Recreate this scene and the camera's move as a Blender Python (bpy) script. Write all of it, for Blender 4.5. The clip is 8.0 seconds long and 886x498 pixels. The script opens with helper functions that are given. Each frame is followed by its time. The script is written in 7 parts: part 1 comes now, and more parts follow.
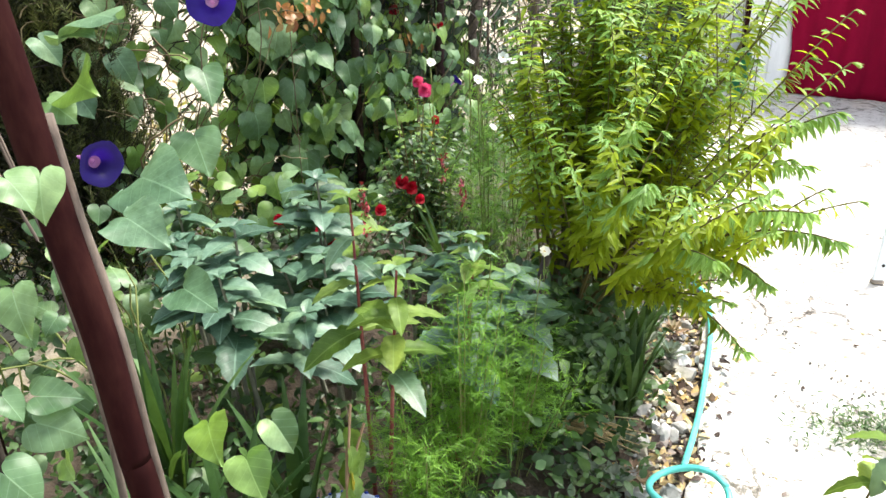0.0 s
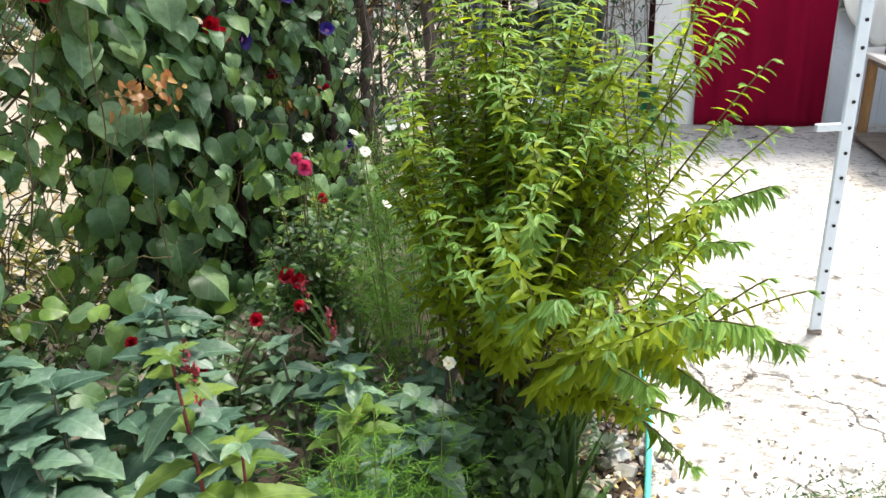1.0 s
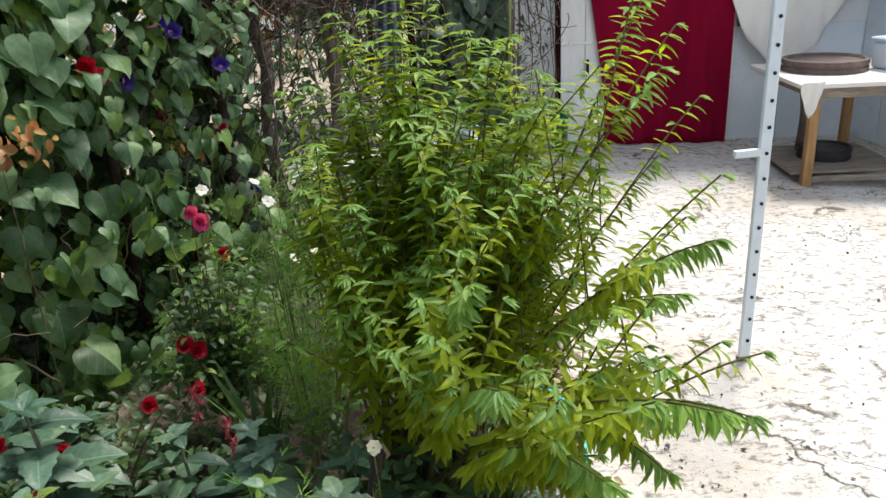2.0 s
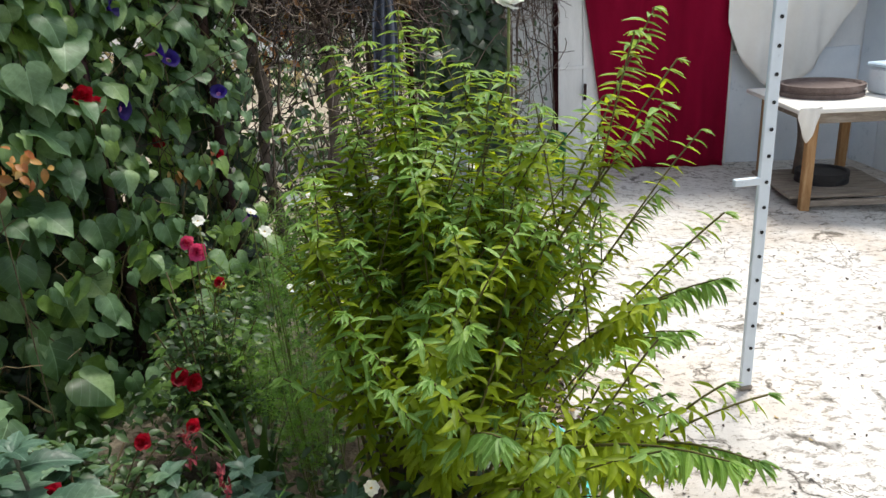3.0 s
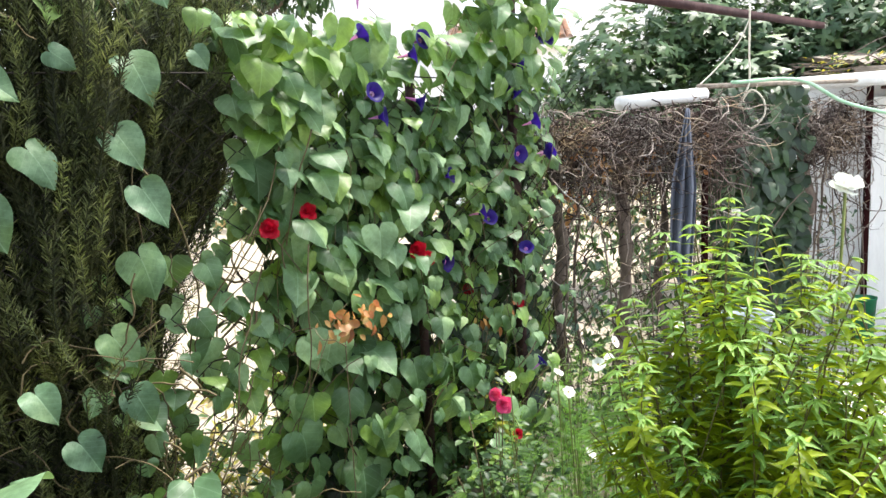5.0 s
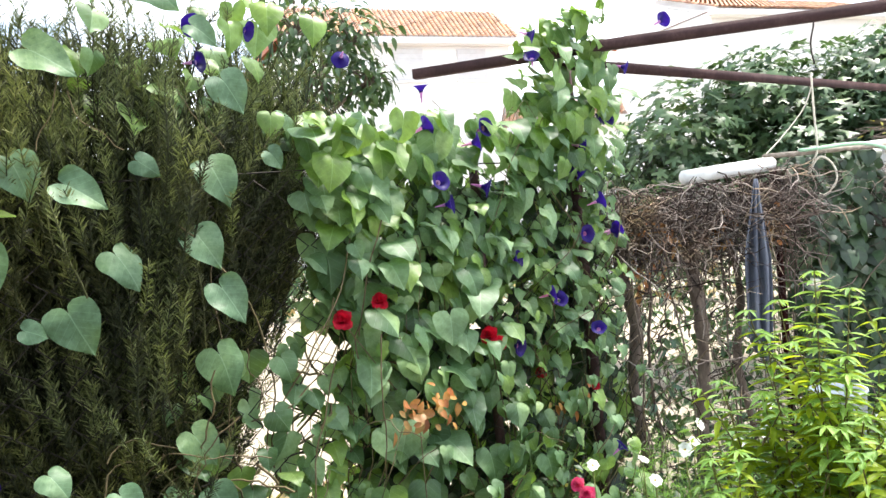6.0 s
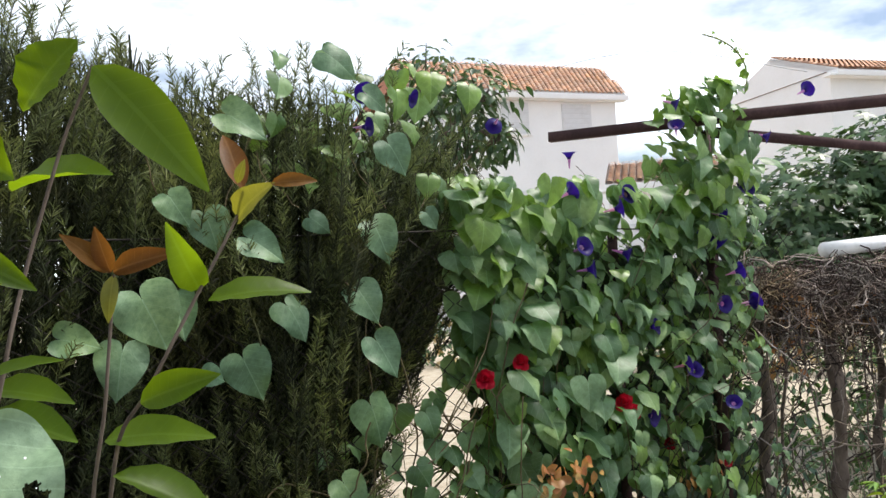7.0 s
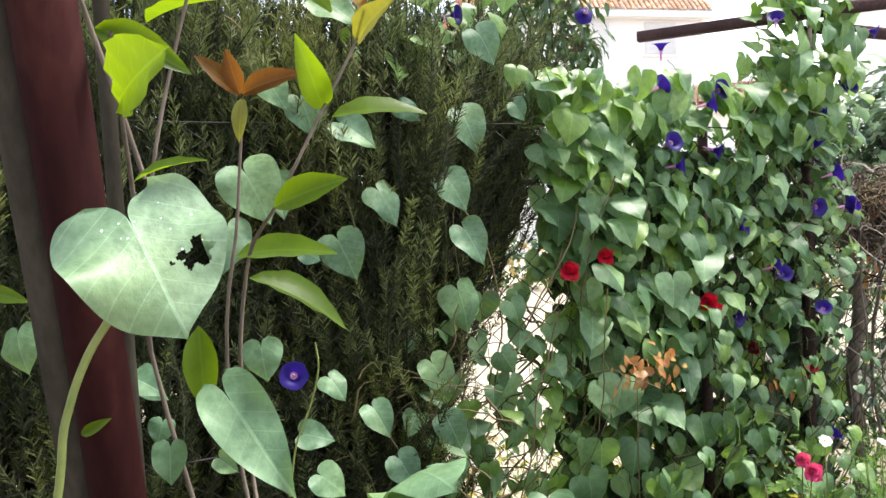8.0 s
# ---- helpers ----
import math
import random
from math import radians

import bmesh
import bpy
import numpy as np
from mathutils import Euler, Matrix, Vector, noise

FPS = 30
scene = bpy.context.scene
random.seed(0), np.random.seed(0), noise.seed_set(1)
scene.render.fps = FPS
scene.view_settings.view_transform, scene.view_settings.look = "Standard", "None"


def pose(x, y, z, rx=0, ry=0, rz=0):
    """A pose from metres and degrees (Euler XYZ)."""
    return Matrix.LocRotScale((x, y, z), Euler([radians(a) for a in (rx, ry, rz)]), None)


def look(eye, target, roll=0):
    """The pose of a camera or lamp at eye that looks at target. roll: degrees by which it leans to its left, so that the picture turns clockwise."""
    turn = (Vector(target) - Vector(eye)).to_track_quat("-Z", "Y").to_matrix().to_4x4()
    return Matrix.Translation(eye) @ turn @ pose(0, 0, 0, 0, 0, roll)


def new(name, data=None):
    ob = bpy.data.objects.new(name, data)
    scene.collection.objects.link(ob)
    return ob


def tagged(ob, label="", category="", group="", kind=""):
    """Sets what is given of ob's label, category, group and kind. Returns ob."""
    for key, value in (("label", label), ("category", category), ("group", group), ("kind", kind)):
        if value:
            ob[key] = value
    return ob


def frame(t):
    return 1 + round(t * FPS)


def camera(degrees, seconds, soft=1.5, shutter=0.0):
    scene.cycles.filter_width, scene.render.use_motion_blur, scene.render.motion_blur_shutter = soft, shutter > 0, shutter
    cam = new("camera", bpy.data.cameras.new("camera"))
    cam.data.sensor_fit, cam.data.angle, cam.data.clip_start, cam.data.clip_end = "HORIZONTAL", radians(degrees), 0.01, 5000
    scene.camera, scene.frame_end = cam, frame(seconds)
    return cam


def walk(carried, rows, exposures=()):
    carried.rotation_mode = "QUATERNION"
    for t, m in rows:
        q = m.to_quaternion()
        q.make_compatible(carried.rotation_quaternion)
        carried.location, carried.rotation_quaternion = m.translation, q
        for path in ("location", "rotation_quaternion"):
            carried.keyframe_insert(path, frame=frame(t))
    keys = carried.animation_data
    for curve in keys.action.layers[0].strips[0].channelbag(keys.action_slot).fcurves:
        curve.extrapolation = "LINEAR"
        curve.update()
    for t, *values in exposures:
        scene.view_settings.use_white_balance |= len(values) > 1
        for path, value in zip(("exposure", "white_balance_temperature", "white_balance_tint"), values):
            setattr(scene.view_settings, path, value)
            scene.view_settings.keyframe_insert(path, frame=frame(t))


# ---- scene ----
cam = camera(61.6, 8.0)
PATH = [
    (0, (0.362, -0.179, 1.653), (0.213, 1.63, 0.814), -0.3),
    (0.5, (0.465, 0.067, 1.681), (0.356, 1.912, 0.915), -1.7),
    (1, (0.475, 0.27, 1.683), (0.512, 2.121, 0.927), -2.9),
    (1.5, (0.462, 0.443, 1.688), (0.76, 2.262, 0.912), -3.1),
    (1.7, (0.476, 0.477, 1.7), (0.744, 2.309, 0.942), -3.6),
    (2.8, (0.501, 0.542, 1.732), (0.771, 2.403, 1.053), -3.2),
    (3, (0.494, 0.545, 1.742), (0.771, 2.406, 1.066), -3.3),
    (3.5, (0.456, 0.545, 1.773), (0.671, 2.439, 1.168), -3.5),
    (4, (0.4, 0.53, 1.822), (0.392, 2.47, 1.336), -2.4),
    (4.5, (0.339, 0.484, 1.887), (0.04, 2.427, 1.516), -2.5),
    (4.7, (0.329, 0.486, 1.9), (-0.021, 2.422, 1.542), -2.3),
    (5.8, (0.308, 0.509, 1.904), (-0.166, 2.449, 1.789), -5.7),
    (6, (0.29, 0.497, 1.922), (-0.236, 2.425, 1.837), -5.8),
    (6.5, (0.224, 0.467, 1.957), (-0.377, 2.374, 1.95), -5.2),
    (7, (0.127, 0.389, 1.982), (-0.622, 2.242, 2.048), -2.9),
    (7.5, (0.072, 0.323, 1.939), (-0.857, 2.094, 1.954), -3.2),
    (8, (0.093, 0.337, 1.856), (-0.84, 2.102, 1.739), -2.4),
]
EXPOSURES = [(0.0, 1.17), (0.5, 0.85), (1.0, 0.62), (1.7, 0.12), (3.5, 0.05), (4.0, 0.53), (4.5, 1.01), (6.0, 1.22), (6.5, 0.84), (7.0, 0.3), (7.5, 0.2), (8.0, 1.09)]
walk(cam, [(t, look(eye, target, roll)) for t, eye, target, roll in PATH], EXPOSURES)

# ---- world and light ----
SUN_EL, SUN_AZ = 62.0, -48.0         # height, and degrees left of straight ahead
sky_world = bpy.data.worlds.new("sky")
scene.world = sky_world
sky_world.use_nodes = True
wt = sky_world.node_tree
wt.nodes.clear()
w_out = wt.nodes.new("ShaderNodeOutputWorld")
w_bg = wt.nodes.new("ShaderNodeBackground")
w_sky = wt.nodes.new("ShaderNodeTexSky")
w_sky.sky_type = "NISHITA"
w_sky.sun_disc = False
w_sky.sun_elevation = radians(SUN_EL)
w_sky.sun_rotation = radians(-SUN_AZ)
w_sky.dust_density = 2.0
w_co = wt.nodes.new("ShaderNodeTexCoord")
w_map = wt.nodes.new("ShaderNodeMapping")
w_map.inputs["Scale"].default_value = (1.4, 1.4, 3.2)
w_noise = wt.nodes.new("ShaderNodeTexNoise")
w_noise.inputs["Scale"].default_value = 2.2
w_noise.inputs["Detail"].default_value = 6.0
w_noise.inputs["Roughness"].default_value = 0.55
w_ramp = wt.nodes.new("ShaderNodeValToRGB")
w_ramp.color_ramp.elements[0].position = 0.38
w_ramp.color_ramp.elements[1].position = 0.62
w_mix = wt.nodes.new("ShaderNodeMix")
w_mix.data_type = "RGBA"
w_sep = wt.nodes.new("ShaderNodeSeparateXYZ")
w_veil = wt.nodes.new("ShaderNodeValToRGB")     # white haze low down, thinner veil overhead
w_veil.color_ramp.elements[0].position, w_veil.color_ramp.elements[0].color = 0.0, (1.0, 1.0, 1.0, 1)
w_veil.color_ramp.elements[1].position, w_veil.color_ramp.elements[1].color = 0.75, (0.60, 0.63, 0.67, 1)
w_lift = wt.nodes.new("ShaderNodeMix")
w_lift.data_type, w_lift.blend_type = "RGBA", "MULTIPLY"
w_lift.inputs["Factor"].default_value = 1.0
w_lift.inputs["B"].default_value = (14.5, 15.0, 15.6, 1)
wt.links.new(w_co.outputs["Generated"], w_sep.inputs[0])
wt.links.new(w_sep.outputs["Z"], w_veil.inputs["Fac"])
wt.links.new(w_veil.outputs["Color"], w_lift.inputs["A"])
wt.links.new(w_lift.outputs["Result"], w_mix.inputs["B"])
wt.links.new(w_co.outputs["Generated"], w_map.inputs["Vector"])
wt.links.new(w_map.outputs["Vector"], w_noise.inputs["Vector"])
wt.links.new(w_noise.outputs["Fac"], w_ramp.inputs["Fac"])
wt.links.new(w_ramp.outputs["Color"], w_mix.inputs["Factor"])
wt.links.new(w_sky.outputs["Color"], w_mix.inputs["A"])
wt.links.new(w_mix.outputs["Result"], w_bg.inputs["Color"])
wt.links.new(w_bg.outputs["Background"], w_out.inputs["Surface"])
w_bg.inputs["Strength"].default_value = 0.125

sun_data = bpy.data.lights.new("sun", "SUN")
sun_data.energy = 4.9
sun_data.angle = radians(16.0)
sun_data.color = (1.0, 0.95, 0.87)
sun = new("sun", sun_data)
sun.matrix_world = look((-10 * math.sin(radians(SUN_AZ)), 10 * math.cos(radians(SUN_AZ)), 10 * math.tan(radians(SUN_EL))), (0, 0, 0))

# ---- materials ----


def nodes_of(name):
    m = bpy.data.materials.new(name)
    m.use_nodes = True
    nt = m.node_tree
    return m, nt, nt.nodes["Principled BSDF"], nt.nodes["Material Output"]


def ramp_node(nt, fac, stops):
    r = nt.nodes.new("ShaderNodeValToRGB")
    e = r.color_ramp.elements
    while len(e) < len(stops):
        e.new(0.5)
    for k, (p, c) in enumerate(stops):
        e[k].position, e[k].color = p, (*c, 1)
    nt.links.new(fac, r.inputs["Fac"])
    return r.outputs["Color"]


def noise_node(nt, scale, detail=4.0, rough=0.55, stretch=(1, 1, 1), distortion=0.0):
    tc = nt.nodes.new("ShaderNodeTexCoord")
    mp = nt.nodes.new("ShaderNodeMapping")
    mp.inputs["Scale"].default_value = stretch
    n = nt.nodes.new("ShaderNodeTexNoise")
    n.inputs["Scale"].default_value = scale
    n.inputs["Detail"].default_value = detail
    n.inputs["Roughness"].default_value = rough
    n.inputs["Distortion"].default_value = distortion
    nt.links.new(tc.outputs["Object"], mp.inputs["Vector"])
    nt.links.new(mp.outputs["Vector"], n.inputs["Vector"])
    return n.outputs["Fac"]


def mix_colour(nt, fac, a, b, blend="MIX"):
    x = nt.nodes.new("ShaderNodeMix")
    x.data_type, x.blend_type = "RGBA", blend
    for key, v in (("Factor", fac), ("A", a), ("B", b)):
        if hasattr(v, "links"):
            nt.links.new(v, x.inputs[key])
        else:
            x.inputs[key].default_value = v if key == "Factor" else (*v, 1)
    return x.outputs["Result"]


def maths(nt, op, a, b=0.0):
    x = nt.nodes.new("ShaderNodeMath")
    x.operation = op
    for k, v in enumerate((a, b)):
        if hasattr(v, "links"):
            nt.links.new(v, x.inputs[k])
        else:
            x.inputs[k].default_value = v
    return x.outputs[0]


def bump_to(nt, bsdf, height, strength, distance):
    b = nt.nodes.new("ShaderNodeBump")
    b.inputs["Strength"].default_value = strength
    b.inputs["Distance"].default_value = distance
    nt.links.new(height, b.inputs["Height"])
    nt.links.new(b.outputs["Normal"], bsdf.inputs["Normal"])


def leaf_material(name, dark, mid, light, rough=0.45, through_amount=0.3, through_colour=None, spec=0.4, grain=60.0, veins=0.0):
    """A leaf that lets some light through, each leaf a little different from the next."""
    m, nt, p, out = nodes_of(name)
    gi = nt.nodes.new("ShaderNodeNewGeometry")
    oi = nt.nodes.new("ShaderNodeObjectInfo")
    rnd = maths(nt, "FRACT", maths(nt, "ADD", gi.outputs["Random Per Island"], oi.outputs["Random"]))
    col = ramp_node(nt, rnd, ((0.0, dark), (0.5, mid), (1.0, light)))
    gn = nt.nodes.new("ShaderNodeTexNoise")
    gn.inputs["Scale"].default_value = grain
    gn.inputs["Detail"].default_value = 5.0
    gn.inputs["Roughness"].default_value = 0.62
    nt.links.new(gi.outputs["Position"], gn.inputs["Vector"])
    n = gn.outputs["Fac"]
    shade = ramp_node(nt, n, ((0.30, (0.62, 0.66, 0.60)), (0.5, (0.95, 0.95, 0.92)), (0.70, (1.25, 1.20, 1.15))))
    col = mix_colour(nt, 1.0, col, shade, "MULTIPLY")
    drift = nt.nodes.new("ShaderNodeTexNoise")
    drift.inputs["Scale"].default_value = 3.5
    nt.links.new(gi.outputs["Position"], drift.inputs["Vector"])
    col = mix_colour(nt, 1.0, col, ramp_node(nt, drift.outputs["Fac"], ((0.32, (0.72, 0.78, 0.80)), (0.5, (1, 1, 1)), (0.70, (1.30, 1.18, 0.85)))), "MULTIPLY")
    relief = n
    if veins:
        uv = nt.nodes.new("ShaderNodeUVMap")
        sp = nt.nodes.new("ShaderNodeSeparateXYZ")
        nt.links.new(uv.outputs["UV"], sp.inputs[0])
        ax = maths(nt, "ABSOLUTE", sp.outputs["X"])
        rib = maths(nt, "LESS_THAN", ax, 0.014)
        k = maths(nt, "FRACT", maths(nt, "MULTIPLY", maths(nt, "SUBTRACT", sp.outputs["Y"], maths(nt, "MULTIPLY", ax, 0.75)), veins))
        side = maths(nt, "LESS_THAN", maths(nt, "ABSOLUTE", maths(nt, "SUBTRACT", k, 0.5)), 0.035)
        lines = maths(nt, "MAXIMUM", rib, maths(nt, "MULTIPLY", side, 0.5))
        relief = maths(nt, "SUBTRACT", n, maths(nt, "MULTIPLY", lines, 0.7))
        col = mix_colour(nt, maths(nt, "MULTIPLY", lines, 0.32), col, tuple(min(1.0, c * 1.7 + 0.03) for c in light))
    nt.links.new(col, p.inputs["Base Color"])
    p.inputs["Roughness"].default_value = rough
    p.inputs["Specular IOR Level"].default_value = spec
    bump_to(nt, p, relief, 0.34, 0.004)
    tr = nt.nodes.new("ShaderNodeBsdfTranslucent")
    tc = through_colour or tuple(min(1.0, c * k) for c, k in zip(light, (1.9, 1.7, 0.7)))
    nt.links.new(mix_colour(nt, 0.6, col, tc), tr.inputs["Color"])
    ms = nt.nodes.new("ShaderNodeMixShader")
    ms.inputs["Fac"].default_value = through_amount
    nt.links.new(p.outputs["BSDF"], ms.inputs[1])
    nt.links.new(tr.outputs["BSDF"], ms.inputs[2])
    nt.links.new(ms.outputs["Shader"], out.inputs["Surface"])
    return m


def surface(name, stops, scale=8.0, rough=0.7, metal=0.0, fine=80.0, bump=0.3, depth=0.004, stretch=(1, 1, 1), detail=6.0, spec=0.4):
    """Two scales of variation and a fine relief."""
    m, nt, p, out = nodes_of(name)
    big = noise_node(nt, scale, detail, 0.6, stretch)
    small = noise_node(nt, fine, 4.0, 0.6, stretch)
    both = maths(nt, "ADD", maths(nt, "MULTIPLY", big, 0.7), maths(nt, "MULTIPLY", small, 0.3))
    nt.links.new(ramp_node(nt, both, stops), p.inputs["Base Color"])
    nt.links.new(maths(nt, "ADD", maths(nt, "MULTIPLY", big, 0.25), rough - 0.12), p.inputs["Roughness"])
    p.inputs["Metallic"].default_value = metal
    p.inputs["Specular IOR Level"].default_value = spec
    bump_to(nt, p, both, bump, depth)
    return m


def concrete_material():
    m, nt, p, out = nodes_of("worn_concrete")
    big = noise_node(nt, 1.3, 8.0, 0.65)
    mid = noise_node(nt, 21.0, 9.0, 0.74, (0.75, 1.35, 1))
    small = noise_node(nt, 120.0, 3.0)
    base = ramp_node(nt, big, ((0.3, (0.44, 0.42, 0.39)), (0.5, (0.58, 0.56, 0.53)), (0.75, (0.66, 0.65, 0.62))))
    flakes = ramp_node(nt, mid, ((0.53, (1, 1, 1)), (0.575, (0.56, 0.54, 0.51)), (0.67, (0.20, 0.19, 0.17))))
    base = mix_colour(nt, 0.9, base, flakes, "MULTIPLY")
    stain = ramp_node(nt, noise_node(nt, 0.9, 6.0, 0.7, (1, 1, 1), 0.6), ((0.50, (1, 1, 1)), (0.60, (0.86, 0.74, 0.62)), (0.72, (0.62, 0.52, 0.43))))
    base = mix_colour(nt, 0.45, base, stain, "MULTIPLY")
    grit = ramp_node(nt, noise_node(nt, 75.0, 4.0, 0.7), ((0.61, (1, 1, 1)), (0.67, (0.28, 0.26, 0.24))))
    base = mix_colour(nt, 0.8, base, grit, "MULTIPLY")
    tc = nt.nodes.new("ShaderNodeTexCoord")
    wob = nt.nodes.new("ShaderNodeTexNoise")
    wob.inputs["Scale"].default_value = 3.0
    wob.inputs["Detail"].default_value = 6.0
    nt.links.new(tc.outputs["Object"], wob.inputs["Vector"])
    add = nt.nodes.new("ShaderNodeVectorMath")
    add.operation = "MULTIPLY_ADD"
    nt.links.new(wob.outputs["Color"], add.inputs[0])
    add.inputs[1].default_value = (0.45, 0.45, 0)
    nt.links.new(tc.outputs["Object"], add.inputs[2])
    vo = nt.nodes.new("ShaderNodeTexVoronoi")
    vo.feature = "DISTANCE_TO_EDGE"
    vo.inputs["Scale"].default_value = 1.05
    jag = nt.nodes.new("ShaderNodeTexNoise")              # ragged edges along the cracks
    jag.inputs["Scale"].default_value = 22.0
    jag.inputs["Detail"].default_value = 5.0
    jag.inputs["Roughness"].default_value = 0.7
    nt.links.new(tc.outputs["Object"], jag.inputs["Vector"])
    add2 = nt.nodes.new("ShaderNodeVectorMath")
    add2.operation = "MULTIPLY_ADD"
    nt.links.new(jag.outputs["Color"], add2.inputs[0])
    add2.inputs[1].default_value = (0.11, 0.11, 0)
    nt.links.new(add.outputs[0], add2.inputs[2])
    add = add2
    nt.links.new(add.outputs[0], vo.inputs["Vector"])
    crack = ramp_node(nt, vo.outputs["Distance"], ((0.0, (0.05, 0.045, 0.04)), (0.003, (0.22, 0.20, 0.18)), (0.0065, (1, 1, 1))))
    patchy = ramp_node(nt, noise_node(nt, 1.7, 3.0), ((0.42, (0, 0, 0)), (0.55, (1, 1, 1))))
    crack = mix_colour(nt, patchy, (1, 1, 1), crack)
    v2 = nt.nodes.new("ShaderNodeTexVoronoi")
    v2.feature = "DISTANCE_TO_EDGE"
    v2.inputs["Scale"].default_value = 3.4
    nt.links.new(add.outputs[0], v2.inputs["Vector"])
    fine_crack = ramp_node(nt, v2.outputs["Distance"], ((0.0, (0.16, 0.15, 0.13)), (0.010, (0.45, 0.43, 0.40)), (0.022, (1, 1, 1))))
    some = ramp_node(nt, noise_node(nt, 2.6, 4.0), ((0.50, (0, 0, 0)), (0.58, (1, 1, 1))))
    crack = mix_colour(nt, 1.0, crack, mix_colour(nt, some, (1, 1, 1), fine_crack), "MULTIPLY")
    nt.links.new(mix_colour(nt, 1.0, base, crack, "MULTIPLY"), p.inputs["Base Color"])
    p.inputs["Roughness"].default_value = 0.9
    h = maths(nt, "ADD", maths(nt, "MULTIPLY", mid, 0.6), maths(nt, "MULTIPLY", small, 0.25))
    bump_to(nt, p, h, 0.6, 0.012)
    return m


CONCRETE = concrete_material()
SOIL = surface("dark_soil", ((0.3, (0.030, 0.022, 0.015)), (0.5, (0.07, 0.05, 0.035)), (0.72, (0.14, 0.105, 0.075))), 5, 0.95, fine=60, bump=0.9, depth=0.03)
WHITEWASH = surface("weathered_whitewash", ((0.25, (0.42, 0.43, 0.42)), (0.42, (0.70, 0.72, 0.73)), (0.7, (0.80, 0.81, 0.81))), 5, 0.8, fine=45, bump=0.35, depth=0.004, stretch=(1, 1, 0.5))
WHITE_BOARD = surface("chipped_white_board", ((0.27, (0.36, 0.35, 0.33)), (0.36, (0.72, 0.73, 0.72)), (0.7, (0.84, 0.85, 0.84))), 4, 0.7, fine=30, bump=0.3, depth=0.003, stretch=(3, 3, 0.7))
BLUE_BOARD = surface("pale_blue_board", ((0.27, (0.40, 0.46, 0.52)), (0.40, (0.68, 0.74, 0.80)), (0.7, (0.76, 0.81, 0.86))), 4, 0.7, fine=40, bump=0.25, depth=0.003)
CURTAIN = surface("maroon_cloth", ((0.3, (0.13, 0.003, 0.016)), (0.5, (0.20, 0.004, 0.024)), (0.7, (0.26, 0.007, 0.033))), 3, 0.95, fine=300, bump=0.25, depth=0.002, stretch=(1, 1, 0.3), spec=0.05)
SHEET = surface("off_white_sheet", ((0.3, (0.66, 0.63, 0.57)), (0.5, (0.76, 0.74, 0.69)), (0.7, (0.82, 0.81, 0.77))), 2.5, 0.9, fine=150, bump=0.25, depth=0.003)
PVC = surface("white_plastic_pipe", ((0.3, (0.60, 0.61, 0.60)), (0.5, (0.74, 0.75, 0.75)), (0.7, (0.80, 0.81, 0.82))), 6, 0.45, fine=40, bump=0.1, depth=0.002)
STEEL_WHITE = surface("pale_painted_steel", ((0.28, (0.45, 0.50, 0.55)), (0.4, (0.66, 0.73, 0.79)), (0.7, (0.72, 0.79, 0.85))), 9, 0.5, fine=60, bump=0.15, depth=0.002)
RUST = surface("red_brown_steel", ((0.28, (0.010, 0.0030, 0.0032)), (0.5, (0.021, 0.0055, 0.0055)), (0.72, (0.042, 0.015, 0.012))), 12, 0.85, 0.0, fine=90, bump=0.3, depth=0.003, stretch=(1, 1, 0.3), spec=0.05)
DARK_STEEL = surface("dark_rusty_beam", ((0.3, (0.024, 0.013, 0.014)), (0.5, (0.050, 0.027, 0.028)), (0.72, (0.10, 0.062, 0.060))), 8, 0.75, 0.0, fine=70, bump=0.3, depth=0.003, spec=0.15)
HOLE = surface("dark_hole", ((0.3, (0.01, 0.01, 0.012)), (0.7, (0.02, 0.02, 0.02))), 8, 0.8)
WOOD = surface("raw_pine", ((0.3, (0.22, 0.115, 0.045)), (0.5, (0.35, 0.20, 0.09)), (0.7, (0.47, 0.30, 0.16))), 9, 0.75, fine=60, bump=0.3, depth=0.003, stretch=(4, 4, 0.5), spec=0.2)
GREY_WOOD = surface("weathered_wood", ((0.3, (0.13, 0.105, 0.085)), (0.5, (0.25, 0.21, 0.17)), (0.7, (0.40, 0.36, 0.31))), 9, 0.85, fine=60, bump=0.4, depth=0.004, stretch=(0.6, 4, 4))
LID = surface("rusty_disc", ((0.3, (0.07, 0.05, 0.045)), (0.5, (0.13, 0.095, 0.085)), (0.7, (0.20, 0.16, 0.15))), 9, 0.8, fine=70, bump=0.3, depth=0.003)
BARK = surface("rough_bark", ((0.3, (0.055, 0.040, 0.032)), (0.5, (0.13, 0.10, 0.08)), (0.72, (0.25, 0.20, 0.165))), 14, 0.9, fine=80, bump=0.8, depth=0.008, stretch=(1, 1, 0.35))
GREY_BARK = surface("grey_bark", ((0.3, (0.16, 0.145, 0.125)), (0.5, (0.28, 0.26, 0.23)), (0.72, (0.38, 0.36, 0.33))), 14, 0.85, fine=80, bump=0.5, depth=0.005, stretch=(1, 1, 0.35))
DARK_POLE = surface("dark_weathered_pole", ((0.3, (0.018, 0.015, 0.012)), (0.5, (0.040, 0.034, 0.027)), (0.72, (0.078, 0.068, 0.055))), 14, 0.9, fine=80, bump=0.5, depth=0.005, stretch=(1, 1, 0.35), spec=0.05)
TWIG = leaf_material("dry_brush_twig", (0.030, 0.022, 0.021), (0.105, 0.078, 0.072), (0.42, 0.36, 0.335), 0.95, 0.0, spec=0.1, grain=30)
